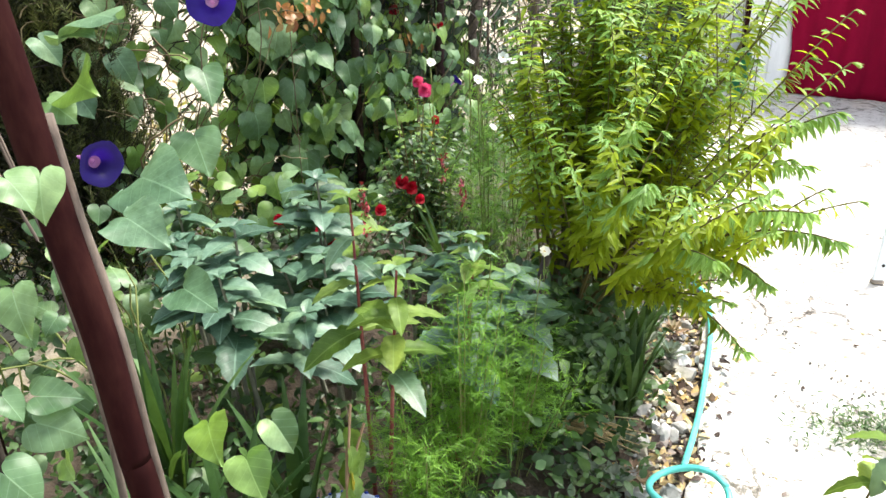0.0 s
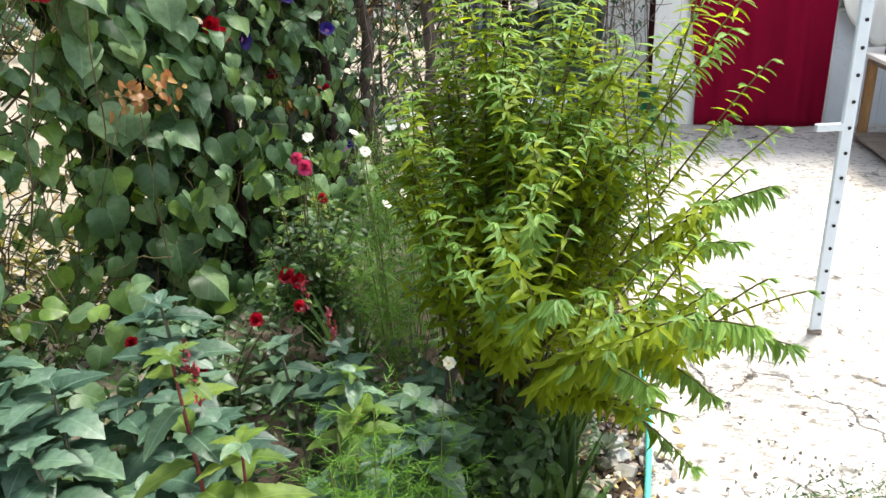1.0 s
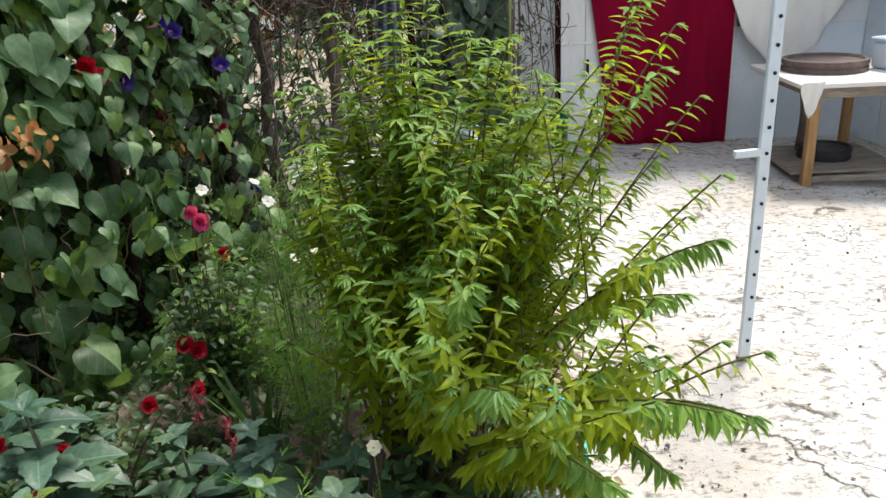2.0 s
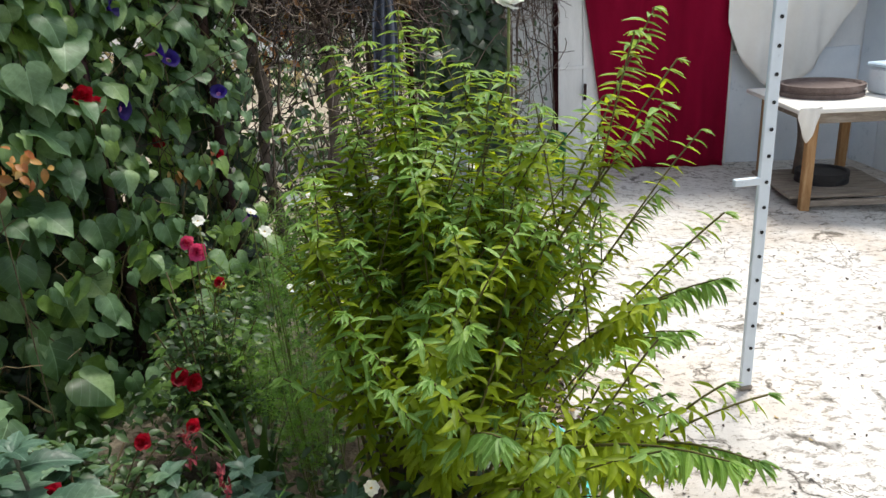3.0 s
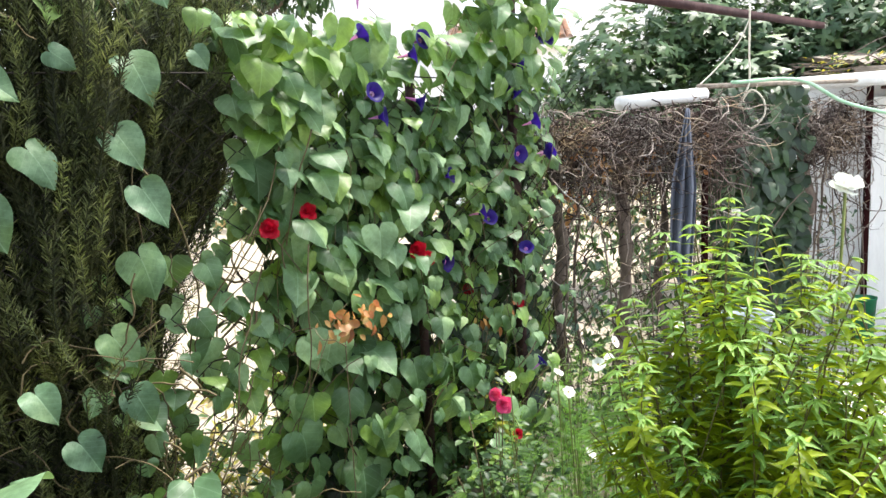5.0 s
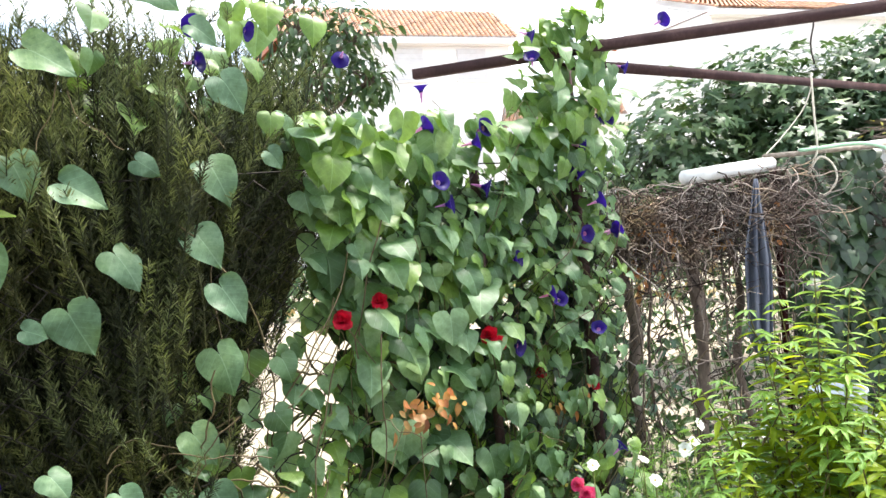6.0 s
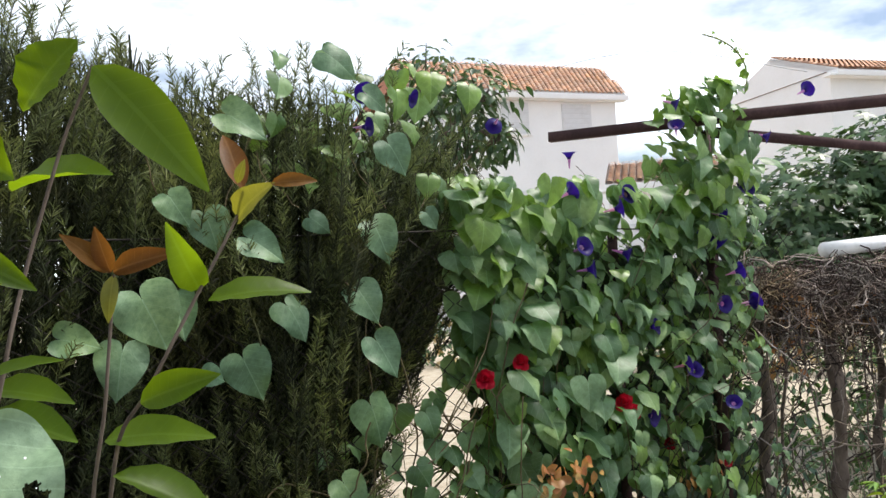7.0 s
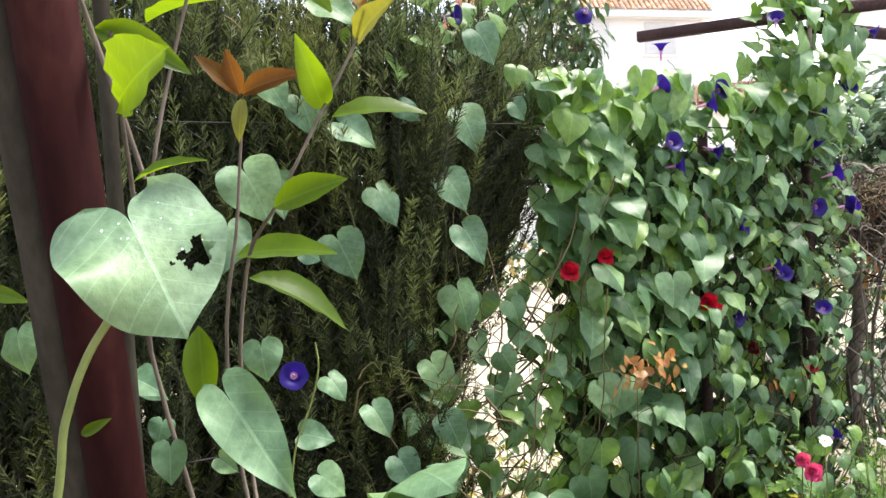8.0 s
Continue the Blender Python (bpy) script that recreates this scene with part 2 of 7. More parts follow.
GREEN_STEM = surface("green_stem", ((0.3, (0.09, 0.12, 0.025)), (0.5, (0.16, 0.19, 0.05)), (0.7, (0.24, 0.26, 0.09))), 12, 0.6, fine=60, bump=0.2, depth=0.002)
BROWN_STEM = surface("brown_stem", ((0.3, (0.07, 0.05, 0.025)), (0.5, (0.13, 0.10, 0.05)), (0.7, (0.22, 0.17, 0.08))), 12, 0.75, fine=60, bump=0.3, depth=0.002)
VERBENA_STEM = surface("yellow_brown_stem", ((0.3, (0.055, 0.048, 0.014)), (0.5, (0.10, 0.085, 0.024)), (0.7, (0.16, 0.135, 0.045))), 12, 0.6, fine=60, bump=0.2, depth=0.002)
RED_STEM = surface("crimson_stem", ((0.3, (0.12, 0.02, 0.025)), (0.5, (0.22, 0.05, 0.05)), (0.7, (0.30, 0.12, 0.09))), 12, 0.6, fine=60, bump=0.2, depth=0.002)
WIRE = surface("dark_wire", ((0.3, (0.015, 0.013, 0.012)), (0.5, (0.032, 0.027, 0.024)), (0.7, (0.075, 0.062, 0.055))), 20, 0.7, 0.0, spec=0.2)
DEW = surface("dew_drop", ((0.3, (0.75, 0.80, 0.78)), (0.7, (0.80, 0.82, 0.82))), 8, 0.18, spec=0.7)
HOSE = surface("turquoise_hose", ((0.3, (0.05, 0.36, 0.31)), (0.5, (0.09, 0.50, 0.44)), (0.7, (0.16, 0.58, 0.52))), 14, 0.45, fine=60, bump=0.1, depth=0.001)
GREEN_HOSE = surface("pale_green_hose", ((0.3, (0.20, 0.38, 0.24)), (0.5, (0.30, 0.50, 0.34)), (0.7, (0.40, 0.58, 0.43))), 14, 0.5, fine=60, bump=0.1, depth=0.001)
ROPE = surface("cream_rope", ((0.3, (0.50, 0.46, 0.36)), (0.5, (0.64, 0.60, 0.50)), (0.7, (0.72, 0.69, 0.60))), 30, 0.9, fine=200, bump=0.5, depth=0.002)
CLOTH = surface("slate_blue_cloth", ((0.3, (0.055, 0.065, 0.095)), (0.5, (0.10, 0.115, 0.155)), (0.7, (0.19, 0.21, 0.26))), 6, 0.9, fine=160, bump=0.35, depth=0.003, stretch=(3, 3, 0.5))
BIN = surface("green_plastic", ((0.3, (0.01, 0.12, 0.05)), (0.5, (0.015, 0.18, 0.075)), (0.7, (0.03, 0.24, 0.11))), 6, 0.4, fine=60, bump=0.1, depth=0.001)
BLACK = surface("black_plastic", ((0.3, (0.012, 0.012, 0.013)), (0.5, (0.022, 0.022, 0.024)), (0.7, (0.05, 0.05, 0.05))), 8, 0.55)
GREY_TUB = surface("grey_blue_tub", ((0.3, (0.20, 0.25, 0.30)), (0.5, (0.32, 0.37, 0.42)), (0.7, (0.42, 0.46, 0.50))), 8, 0.55)
PLASTER = surface("white_render", ((0.3, (0.77, 0.765, 0.755)), (0.5, (0.82, 0.815, 0.81)), (0.7, (0.85, 0.85, 0.845))), 0.8, 0.9, fine=12, bump=0.2, depth=0.01)
SHUTTER = surface("pale_shutter", ((0.3, (0.58, 0.58, 0.58)), (0.5, (0.66, 0.66, 0.67)), (0.7, (0.70, 0.71, 0.72))), 3, 0.6)
BRICKISH = surface("terracotta_block", ((0.3, (0.30, 0.10, 0.05)), (0.5, (0.42, 0.16, 0.09)), (0.7, (0.52, 0.24, 0.15))), 6, 0.9, fine=40, bump=0.5, depth=0.008)
TILE_RED = leaf_material("clay_roof_tile", (0.40, 0.22, 0.15), (0.52, 0.30, 0.21), (0.64, 0.42, 0.32), 0.85, 0.0, grain=4)
GLASS_DARK = surface("dark_pane", ((0.3, (0.02, 0.022, 0.025)), (0.7, (0.04, 0.042, 0.045))), 3, 0.15)
POT = surface("white_glazed_pot", ((0.3, (0.40, 0.45, 0.58)), (0.5, (0.52, 0.57, 0.68)), (0.7, (0.62, 0.66, 0.75))), 6, 0.25)
POT_BLUE = surface("cobalt_glaze", ((0.3, (0.015, 0.03, 0.20)), (0.5, (0.02, 0.05, 0.30)), (0.7, (0.05, 0.10, 0.42))), 10, 0.25)
STONE = leaf_material("pale_stone", (0.24, 0.23, 0.22), (0.44, 0.43, 0.42), (0.70, 0.69, 0.68), 0.9, 0.0, grain=30)

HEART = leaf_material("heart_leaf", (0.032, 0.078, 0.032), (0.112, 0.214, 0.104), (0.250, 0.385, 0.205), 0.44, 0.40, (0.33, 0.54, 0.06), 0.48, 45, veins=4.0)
HEART_LIME = leaf_material("young_heart_leaf", (0.09, 0.18, 0.035), (0.14, 0.25, 0.05), (0.21, 0.33, 0.09), 0.4, 0.38, (0.30, 0.48, 0.05), 0.5, 45, veins=4.0)
VERBENA = leaf_material("verbena_leaf", (0.078, 0.132, 0.006), (0.195, 0.285, 0.012), (0.350, 0.460, 0.045), 0.45, 0.56, (0.58, 0.66, 0.018), 0.25, 80)
VERBENA_TOP = leaf_material("pale_verbena_leaf", (0.095, 0.215, 0.045), (0.155, 0.300, 0.070), (0.25, 0.410, 0.12), 0.45, 0.42, (0.50, 0.66, 0.07), 0.28, 80, veins=9.0)
DEWY = leaf_material("dewy_heart_leaf", (0.070, 0.145, 0.078), (0.105, 0.195, 0.108), (0.150, 0.250, 0.145), 0.52, 0.24, (0.24, 0.40, 0.08), 0.45, 70, veins=5.0)
# brighter copy of DEWY: sky light on the one broad leaf painted in
SKYLIT_HEART = leaf_material("skylit_dewy_leaf", (0.15, 0.245, 0.150), (0.20, 0.305, 0.195), (0.26, 0.370, 0.250), 0.45, 0.24, (0.34, 0.50, 0.16), 0.5, 70, veins=5.0)
# lighter olive for shoot tips: their lit sheen is put into the colour
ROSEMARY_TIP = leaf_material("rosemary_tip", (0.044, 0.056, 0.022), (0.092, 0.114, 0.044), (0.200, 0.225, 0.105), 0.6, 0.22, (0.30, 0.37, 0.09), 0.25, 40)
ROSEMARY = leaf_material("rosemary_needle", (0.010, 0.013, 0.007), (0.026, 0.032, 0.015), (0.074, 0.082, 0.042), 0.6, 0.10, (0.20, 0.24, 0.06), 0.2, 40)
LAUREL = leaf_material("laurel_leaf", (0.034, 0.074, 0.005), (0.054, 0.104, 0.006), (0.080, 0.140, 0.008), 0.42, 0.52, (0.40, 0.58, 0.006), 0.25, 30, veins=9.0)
LAUREL_RED = leaf_material("bronze_shoot_leaf", (0.09, 0.034, 0.010), (0.13, 0.052, 0.012), (0.17, 0.080, 0.016), 0.5, 0.45, (0.34, 0.13, 0.015), 0.2, 30, veins=9.0)
SAGE = leaf_material("grey_green_leaf", (0.036, 0.084, 0.056), (0.072, 0.142, 0.098), (0.145, 0.240, 0.172), 0.42, 0.18, (0.20, 0.34, 0.12), 0.45, 60, veins=8.0)
AMARANTH = leaf_material("amaranth_leaf", (0.058, 0.122, 0.019), (0.098, 0.178, 0.031), (0.175, 0.255, 0.062), 0.5, 0.34, (0.36, 0.48, 0.06), 0.3, 50, veins=9.0)
FERNY = leaf_material("feathery_leaf", (0.060, 0.155, 0.014), (0.100, 0.235, 0.022), (0.165, 0.330, 0.045), 0.5, 0.38, (0.30, 0.56, 0.04), 0.3, 60)
DARK_LEAF = leaf_material("dark_green_leaf", (0.016, 0.042, 0.014), (0.036, 0.080, 0.026), (0.085, 0.150, 0.055), 0.45, 0.2, (0.12, 0.24, 0.03), 0.4, 60)
COPPER_LEAF = leaf_material("copper_rose_leaf", (0.26, 0.085, 0.030), (0.38, 0.20, 0.070), (0.46, 0.34, 0.13), 0.45, 0.3, (0.60, 0.28, 0.08), 0.4, 50)
YELLOW_LEAF = leaf_material("yellowing_leaf", (0.26, 0.26, 0.03), (0.36, 0.34, 0.05), (0.44, 0.40, 0.09), 0.5, 0.3, (0.6, 0.52, 0.06), 0.35, 50)
FIG = leaf_material("fig_leaf", (0.026, 0.062, 0.026), (0.062, 0.118, 0.055), (0.150, 0.235, 0.120), 0.42, 0.2, (0.14, 0.26, 0.05), 0.4, 20)
CITRUS = leaf_material("citrus_leaf", (0.025, 0.055, 0.025), (0.045, 0.090, 0.038), (0.085, 0.140, 0.060), 0.38, 0.2, (0.14, 0.26, 0.04), 0.45, 20)
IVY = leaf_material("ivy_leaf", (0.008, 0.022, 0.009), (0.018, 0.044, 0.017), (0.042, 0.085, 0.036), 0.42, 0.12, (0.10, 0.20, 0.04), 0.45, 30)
GRASS = leaf_material("grass_blade", (0.026, 0.068, 0.018), (0.048, 0.108, 0.030), (0.085, 0.160, 0.050), 0.45, 0.22, (0.20, 0.36, 0.04), 0.35, 30)
SUCCULENT = leaf_material("grey_succulent", (0.10, 0.145, 0.105), (0.16, 0.20, 0.15), (0.24, 0.26, 0.20), 0.55, 0.05, None, 0.35, 60)
PINK_SUCC = leaf_material("pinkish_succulent", (0.24, 0.14, 0.09), (0.32, 0.22, 0.14), (0.36, 0.30, 0.19), 0.55, 0.05, None, 0.35, 60)
STRAW = leaf_material("dry_straw", (0.30, 0.22, 0.11), (0.42, 0.32, 0.17), (0.54, 0.44, 0.26), 0.8, 0.1, None, 0.3, 60)
VIOLET = leaf_material("violet_petal", (0.008, 0.003, 0.070), (0.014, 0.005, 0.115), (0.024, 0.010, 0.18), 0.5, 0.3, (0.05, 0.015, 0.36), 0.2, 40)
THROAT = leaf_material("pink_throat", (0.45, 0.15, 0.45), (0.60, 0.25, 0.58), (0.72, 0.45, 0.70), 0.5, 0.4, (0.7, 0.35, 0.7), 0.3, 40)
RED_PETAL = leaf_material("crimson_petal", (0.22, 0.002, 0.010), (0.36, 0.004, 0.020), (0.52, 0.010, 0.040), 0.5, 0.25, (0.8, 0.01, 0.04), 0.25, 40)
PINK_PETAL = leaf_material("pink_petal", (0.55, 0.03, 0.16), (0.68, 0.07, 0.24), (0.78, 0.20, 0.38), 0.5, 0.25, (0.85, 0.10, 0.28), 0.25, 40)
WHITE_PETAL = leaf_material("white_petal", (0.78, 0.79, 0.75), (0.83, 0.84, 0.81), (0.86, 0.86, 0.84), 0.5, 0.35, (0.86, 0.88, 0.82), 0.3, 40)
YOLK = leaf_material("yellow_stamen", (0.50, 0.34, 0.03), (0.60, 0.42, 0.04), (0.68, 0.50, 0.08), 0.7, 0.0, None, 0.3, 40)

# ---- mesh builders ----
V = Vector
UP = V((0, 0, 1))


def fresh(name, verts, faces, material=None, smooth=True):
    me = bpy.data.meshes.new(name)
    me.from_pydata([tuple(v) for v in verts], [], [tuple(f) for f in faces])
    if material:
        me.materials.append(material)
    if smooth:
        me.polygons.foreach_set("use_smooth", [True] * len(me.polygons))
    me.update()
    if name == "leaf":
        lay = me.uv_layers.new(name="UVMap")
        lay.data.foreach_set("uv", [c for l in me.loops for c in me.vertices[l.vertex_index].co[:2]])
    return me


def stack(name, template, mats, material):
    """One mesh of many copies of a template (verts, quads), each under its own matrix."""
    tv, tf = template
    tv = np.asarray(tv, float)
    tf = np.asarray(tf, int)
    ms = np.array([[list(r) for r in m] for m in mats], float)
    n, k = len(ms), len(tv)
    vs = np.einsum("nij,kj->nki", ms[:, :3, :3], tv) + ms[:, None, :3, 3]
    fs = tf[None] + (np.arange(n) * k)[:, None, None]
    me = bpy.data.meshes.new(name)
    me.vertices.add(n * k)
    me.vertices.foreach_set("co", vs.ravel())
    nf, c = n * len(tf), tf.shape[1]
    me.loops.add(nf * c)
    me.loops.foreach_set("vertex_index", fs.ravel().astype(np.int32))
    me.polygons.add(nf)
    me.polygons.foreach_set("loop_start", np.arange(0, nf * c, c, dtype=np.int32))
    me.polygons.foreach_set("use_smooth", [True] * nf)
    me.materials.append(material)
    me.update(calc_edges=True)
    lay = me.uv_layers.new(name="UVMap")
    uv = np.tile(tv[:, :2], (n, 1))[fs.ravel()]
    lay.data.foreach_set("uv", uv.ravel())
    return me


def part(name, data, material=None, parent=None, label="", m=None):
    """Links a mesh, or a bmesh, as one object under its thing."""
    if isinstance(data, bmesh.types.BMesh):
        me = bpy.data.meshes.new(name)
        data.to_mesh(me)
        data.free()
        data = me
    if material and not data.materials:
        data.materials.append(material)
    ob = new(name, data)
    if parent:
        ob.parent = parent
    if m is not None:
        ob.matrix_basis = m
    if label:
        tagged(ob, label)
    return ob


def thing(name, label, category, at=(0, 0, 0), group="", kind=""):
    ob = new(name)
    ob.location = at
    return tagged(ob, label, category, group, kind)


def box_bm(x0, x1, y0, y1, z0, z1, bevel=0.004):
    bm = bmesh.new()
    bmesh.ops.create_cube(bm, size=1)
    for v in bm.verts:
        v.co = V((x0 + (v.co.x + 0.5) * (x1 - x0), y0 + (v.co.y + 0.5) * (y1 - y0), z0 + (v.co.z + 0.5) * (z1 - z0)))
    if bevel:
        bmesh.ops.bevel(bm, geom=bm.edges[:], offset=min(bevel, abs(x1 - x0) / 3, abs(y1 - y0) / 3, abs(z1 - z0) / 3), segments=1, affect="EDGES")
    return bm


def tube(path, radii, sides=6):
    """Verts and quads of a tapering tube along a path."""
    path = [V(p) for p in path]
    if not hasattr(radii, "__len__"):
        radii = [radii] * len(path)
    vs, fs = [], []
    side = None
    for k, p in enumerate(path):
        d = path[min(k + 1, len(path) - 1)] - path[max(k - 1, 0)]
        d = d.normalized() if d.length > 1e-9 else UP
        if side is None:
            side = d.orthogonal().normalized()
        side = (side - d * side.dot(d))
        side = side.normalized() if side.length > 1e-6 else d.orthogonal().normalized()
        other = d.cross(side)
        for j in range(sides):
            a = 2 * math.pi * j / sides
            vs.append(p + (side * math.cos(a) + other * math.sin(a)) * radii[k])
    for k in range(len(path) - 1):
        for j in range(sides):
            a, b = k * sides + j, k * sides + (j + 1) % sides
            fs.append((a, b, b + sides, a + sides))
    return vs, fs


def bundle(pieces):
    vs, fs = [], []
    for v, f in pieces:
        o = len(vs)
        vs += v
        fs += [tuple(i + o for i in q) for q in f]
    return vs, fs


def tube_mesh(name, path, radii, material, sides=8, caps=True):
    vs, fs = tube(path, radii, sides)
    if caps:
        fs = fs + [tuple(range(sides))[::-1], tuple(len(vs) - sides + j for j in range(sides))]
    return fresh(name, vs, fs, material)


def glide(points, n=8):
    """A smooth line through points."""
    p = [V(q) for q in points]
    p = [p[0] * 2 - p[1]] + p + [p[-1] * 2 - p[-2]]
    out = []
    for k in range(1, len(p) - 2):
        for j in range(n):
            t = j / n
            a, b, c, d = p[k - 1:k + 3]
            out.append(0.5 * ((2 * b) + (c - a) * t + (2 * a - 5 * b + 4 * c - d) * t * t + (3 * b - a - 3 * c + d) * t ** 3))
    return out + [p[-2]]


def blade(width, rows=5, fold=0.25, curl=0.25, belly=0.4, wave=0.0):
    """A leaf of length 1 along y, facing z: width, fold along the midrib, droop towards the tip, where it is broadest."""
    vs, fs = [], []
    for i in range(rows + 1):
        t = i / rows
        w = width / 2 * (math.sin(math.pi * t ** (math.log(0.5) / math.log(belly))) ** 0.8 if 0 < t < 1 else 0.0)
        w = max(w, 0.008)
        z = -curl * t * t
        wv = wave * math.sin(i * 2.4)
        vs += [(-w, t, z + fold * w + wv), (0, t, z), (w, t, z + fold * w - wv)]
        if i:
            a = 3 * (i - 1)
            fs += [(a, a + 1, a + 4, a + 3), (a + 1, a + 2, a + 5, a + 4)]
    return vs, fs


def toothed(width, fold=0.25, curl=0.3, belly=0.42, rows=11, bite=0.09, sag=0.04):
    """A broad leaf with a scalloped edge and puckered blade."""
    vs, fs = [], []
    for i in range(rows + 1):
        t = i / rows
        w = width / 2 * (math.sin(math.pi * t ** (math.log(0.5) / math.log(belly))) ** 0.7 if 0 < t < 1 else 0.0)
        w = max(w * (1 + (bite if i % 2 else -bite)), 0.008)
        z = -curl * t * t
        lift = sag * math.sin(i * 1.9)
        vs += [(-w, t, z + fold * w - 0.35 * w * w + lift * w), (-w / 2, t, z + 0.62 * fold * w), (0, t, z), (w / 2, t, z + 0.62 * fold * w), (w, t, z + fold * w - 0.35 * w * w - lift * w)]
        if i:
            a = 5 * (i - 1)
            fs += [(a + j, a + j + 1, a + j + 6, a + j + 5) for j in range(4)]
    return vs, fs


def heart(width=0.95, fold=0.2, curl=0.3, ripple=0.02, seed=0, fine=1, eaten=None, blunt=0.0, lop=1.0):
    """A heart-shaped leaf: petiole at the origin, tip at y = 1, two lobes behind."""
    vs, fs = [], []
    rows = ((-0.27, 0.19, 0.33), (-0.23, 0.09, 0.47), (-0.12, 0.02, 0.575), (0.04, 0.0, 0.62), (0.22, 0.0, 0.61), (0.40, 0.0, 0.545), (0.58, 0.0, 0.43), (0.74, 0.0, 0.285), (0.88, 0.0, 0.12), (1.0, 0.0, 0.006))
    cols = 3 * fine
    if fine > 1:                                          # a smooth outline for a leaf close by
        rows = ((-0.292, 0.25, 0.256),) + rows
        ends = (rows[0],) + rows + (rows[-1],)
        rows = [tuple(0.5 * (2 * q + (r - p) * t + (2 * p - 5 * q + 4 * r - w) * t * t + (3 * q - p - 3 * r + w) * t ** 3) for p, q, r, w in zip(*ends[k:k + 4])) for k in range(len(rows) - 1) for t in (j / fine for j in range(fine))] + [rows[-1]]
    for sgn in (-1, 1):
        o = len(vs)
        for i, (y, a, b) in enumerate(rows):
            for j in range(cols + 1):
                u = j / cols
                x = (a + (b - a) * u) * width * (1 + blunt * max(0, y) ** 2)
                r = ripple * math.sin(5.1 * y + seed * 1.7 + sgn) * u + ripple * math.cos(9 * y + seed) * u * u
                vs.append((sgn * x, y, fold * (lop if sgn < 0 else 1.0) * 1.7 * x * x - curl * max(y, -0.1) ** 2 - 0.5 * max(0, x - 0.25) ** 2 - 0.25 * max(0, -y) + r))
        for i in range(len(rows) - 1):
            for j in range(cols):
                a = o + i * (cols + 1) + j
                q = (a, a + 1, a + cols + 2, a + cols + 1)
                if eaten and noise.noise(V((vs[a][0] * 13, vs[a][1] * 13, seed))) * 0.9 > math.hypot(vs[a][0] - eaten[0], vs[a][1] - eaten[1]) / eaten[2] - 0.75:
                    continue
                fs.append(q if sgn > 0 else q[::-1])
    return vs, fs


def facing(pos, normal, tip, size):
    """The matrix of a leaf at pos that faces normal and points to tip."""
    n = V(normal).normalized()
    y = V(tip) - n * V(tip).dot(n)
    y = y.normalized() if y.length > 1e-4 else n.orthogonal().normalized()
    x = y.cross(n)
    m = Matrix(((x.x, y.x, n.x, pos[0]), (x.y, y.y, n.y, pos[1]), (x.z, y.z, n.z, pos[2]), (0, 0, 0, 1)))
    return m @ Matrix.Diagonal((size, size, size, 1))


def chord(a, b, normal, curl):
    """The matrix of a curled leaf whose stalk is at a and whose tip is at b."""
    a, c = V(a), V(b) - V(a)
    d = c.normalized()
    n = V(normal) - d * V(normal).dot(d)
    n.normalize()
    return facing(a, n - d * curl, d + n * curl, c.length / math.sqrt(1 + curl * curl))


def jitter(rng, s):
    return V((rng.uniform(-s, s), rng.uniform(-s, s), rng.uniform(-s, s)))


def leaves(parent, mats, shapes, materials, rng, single=0, name="leaf", rest="foliage", keep=None):
    """The first `single` leaves as objects on shared meshes, the others joined."""
    mats = list(mats)
    if keep:
        mats.sort(key=keep)
    solo, joined = mats[:single], mats[single:]
    meshes = [fresh(name, *s, m) for s in shapes for m in materials]
    for m in solo:
        part(name, rng.choice(meshes), None, parent, "", m)
    groups = {}
    for m in joined:
        groups.setdefault((rng.randrange(len(shapes)), rng.randrange(len(materials))), []).append(m)
    for (s, k), ms in groups.items():
        tagged(part(rest, stack(rest, shapes[s], ms, materials[k]), None, parent), kind="stuff")


HEARTS = [heart(1.02, 0.02, 0.34, 0.05, 0), heart(0.94, 0.25, 0.34, 0.07, 2), heart(1.08, 0.05, 0.30, 0.05, 5), heart(1.00, -0.12, 0.25, 0.05, 8), heart(0.90, 0.35, 0.24, 0.05, 11), heart(0.97, 0.10, 0.45, 0.05, 14), heart(1.05, 0.15, 0.12, 0.05, 17)]


def lobed(width=1.0, cup=0.15, droop=0.3, deep=0.42):
    """A fig leaf of length 1 along y with five blunt lobes."""
    c = V((0, 0.38, 0))
    vs = [tuple(c)]
    n = 25
    for j in range(n):
        a = -math.pi / 2 + 2 * math.pi * j / n
        r = 0.40 + 0.22 * math.cos(5 * (a - math.pi / 2)) * (1.0 if math.sin(a) > -0.6 else 0.3) + 0.05 * math.sin(a)
        r *= 1 - deep * 0.15 * math.sin(9 * a)
        x, y = width * r * math.cos(a), 0.38 + r * math.sin(a)
        vs.append((x, y, cup * x * x - droop * y * y))
    return vs, [(0, 1 + j, 1 + (j + 1) % n) for j in range(n)]

# ---- ground, patio, walls ----


def sheet(x0, x1, y0, y1, nx, ny, height):
    vs = [(x0 + (x1 - x0) * i / nx, y0 + (y1 - y0) * j / ny, 0) for j in range(ny + 1) for i in range(nx + 1)]
    vs = [(x, y, height(x, y)) for x, y, _ in vs]
    fs = [(j * (nx + 1) + i, j * (nx + 1) + i + 1, (j + 1) * (nx + 1) + i + 1, (j + 1) * (nx + 1) + i) for j in range(ny) for i in range(nx)]
    return vs, fs


def rough(x, y, s, a):
    return a * noise.noise(V((x * s, y * s, 3.1)))


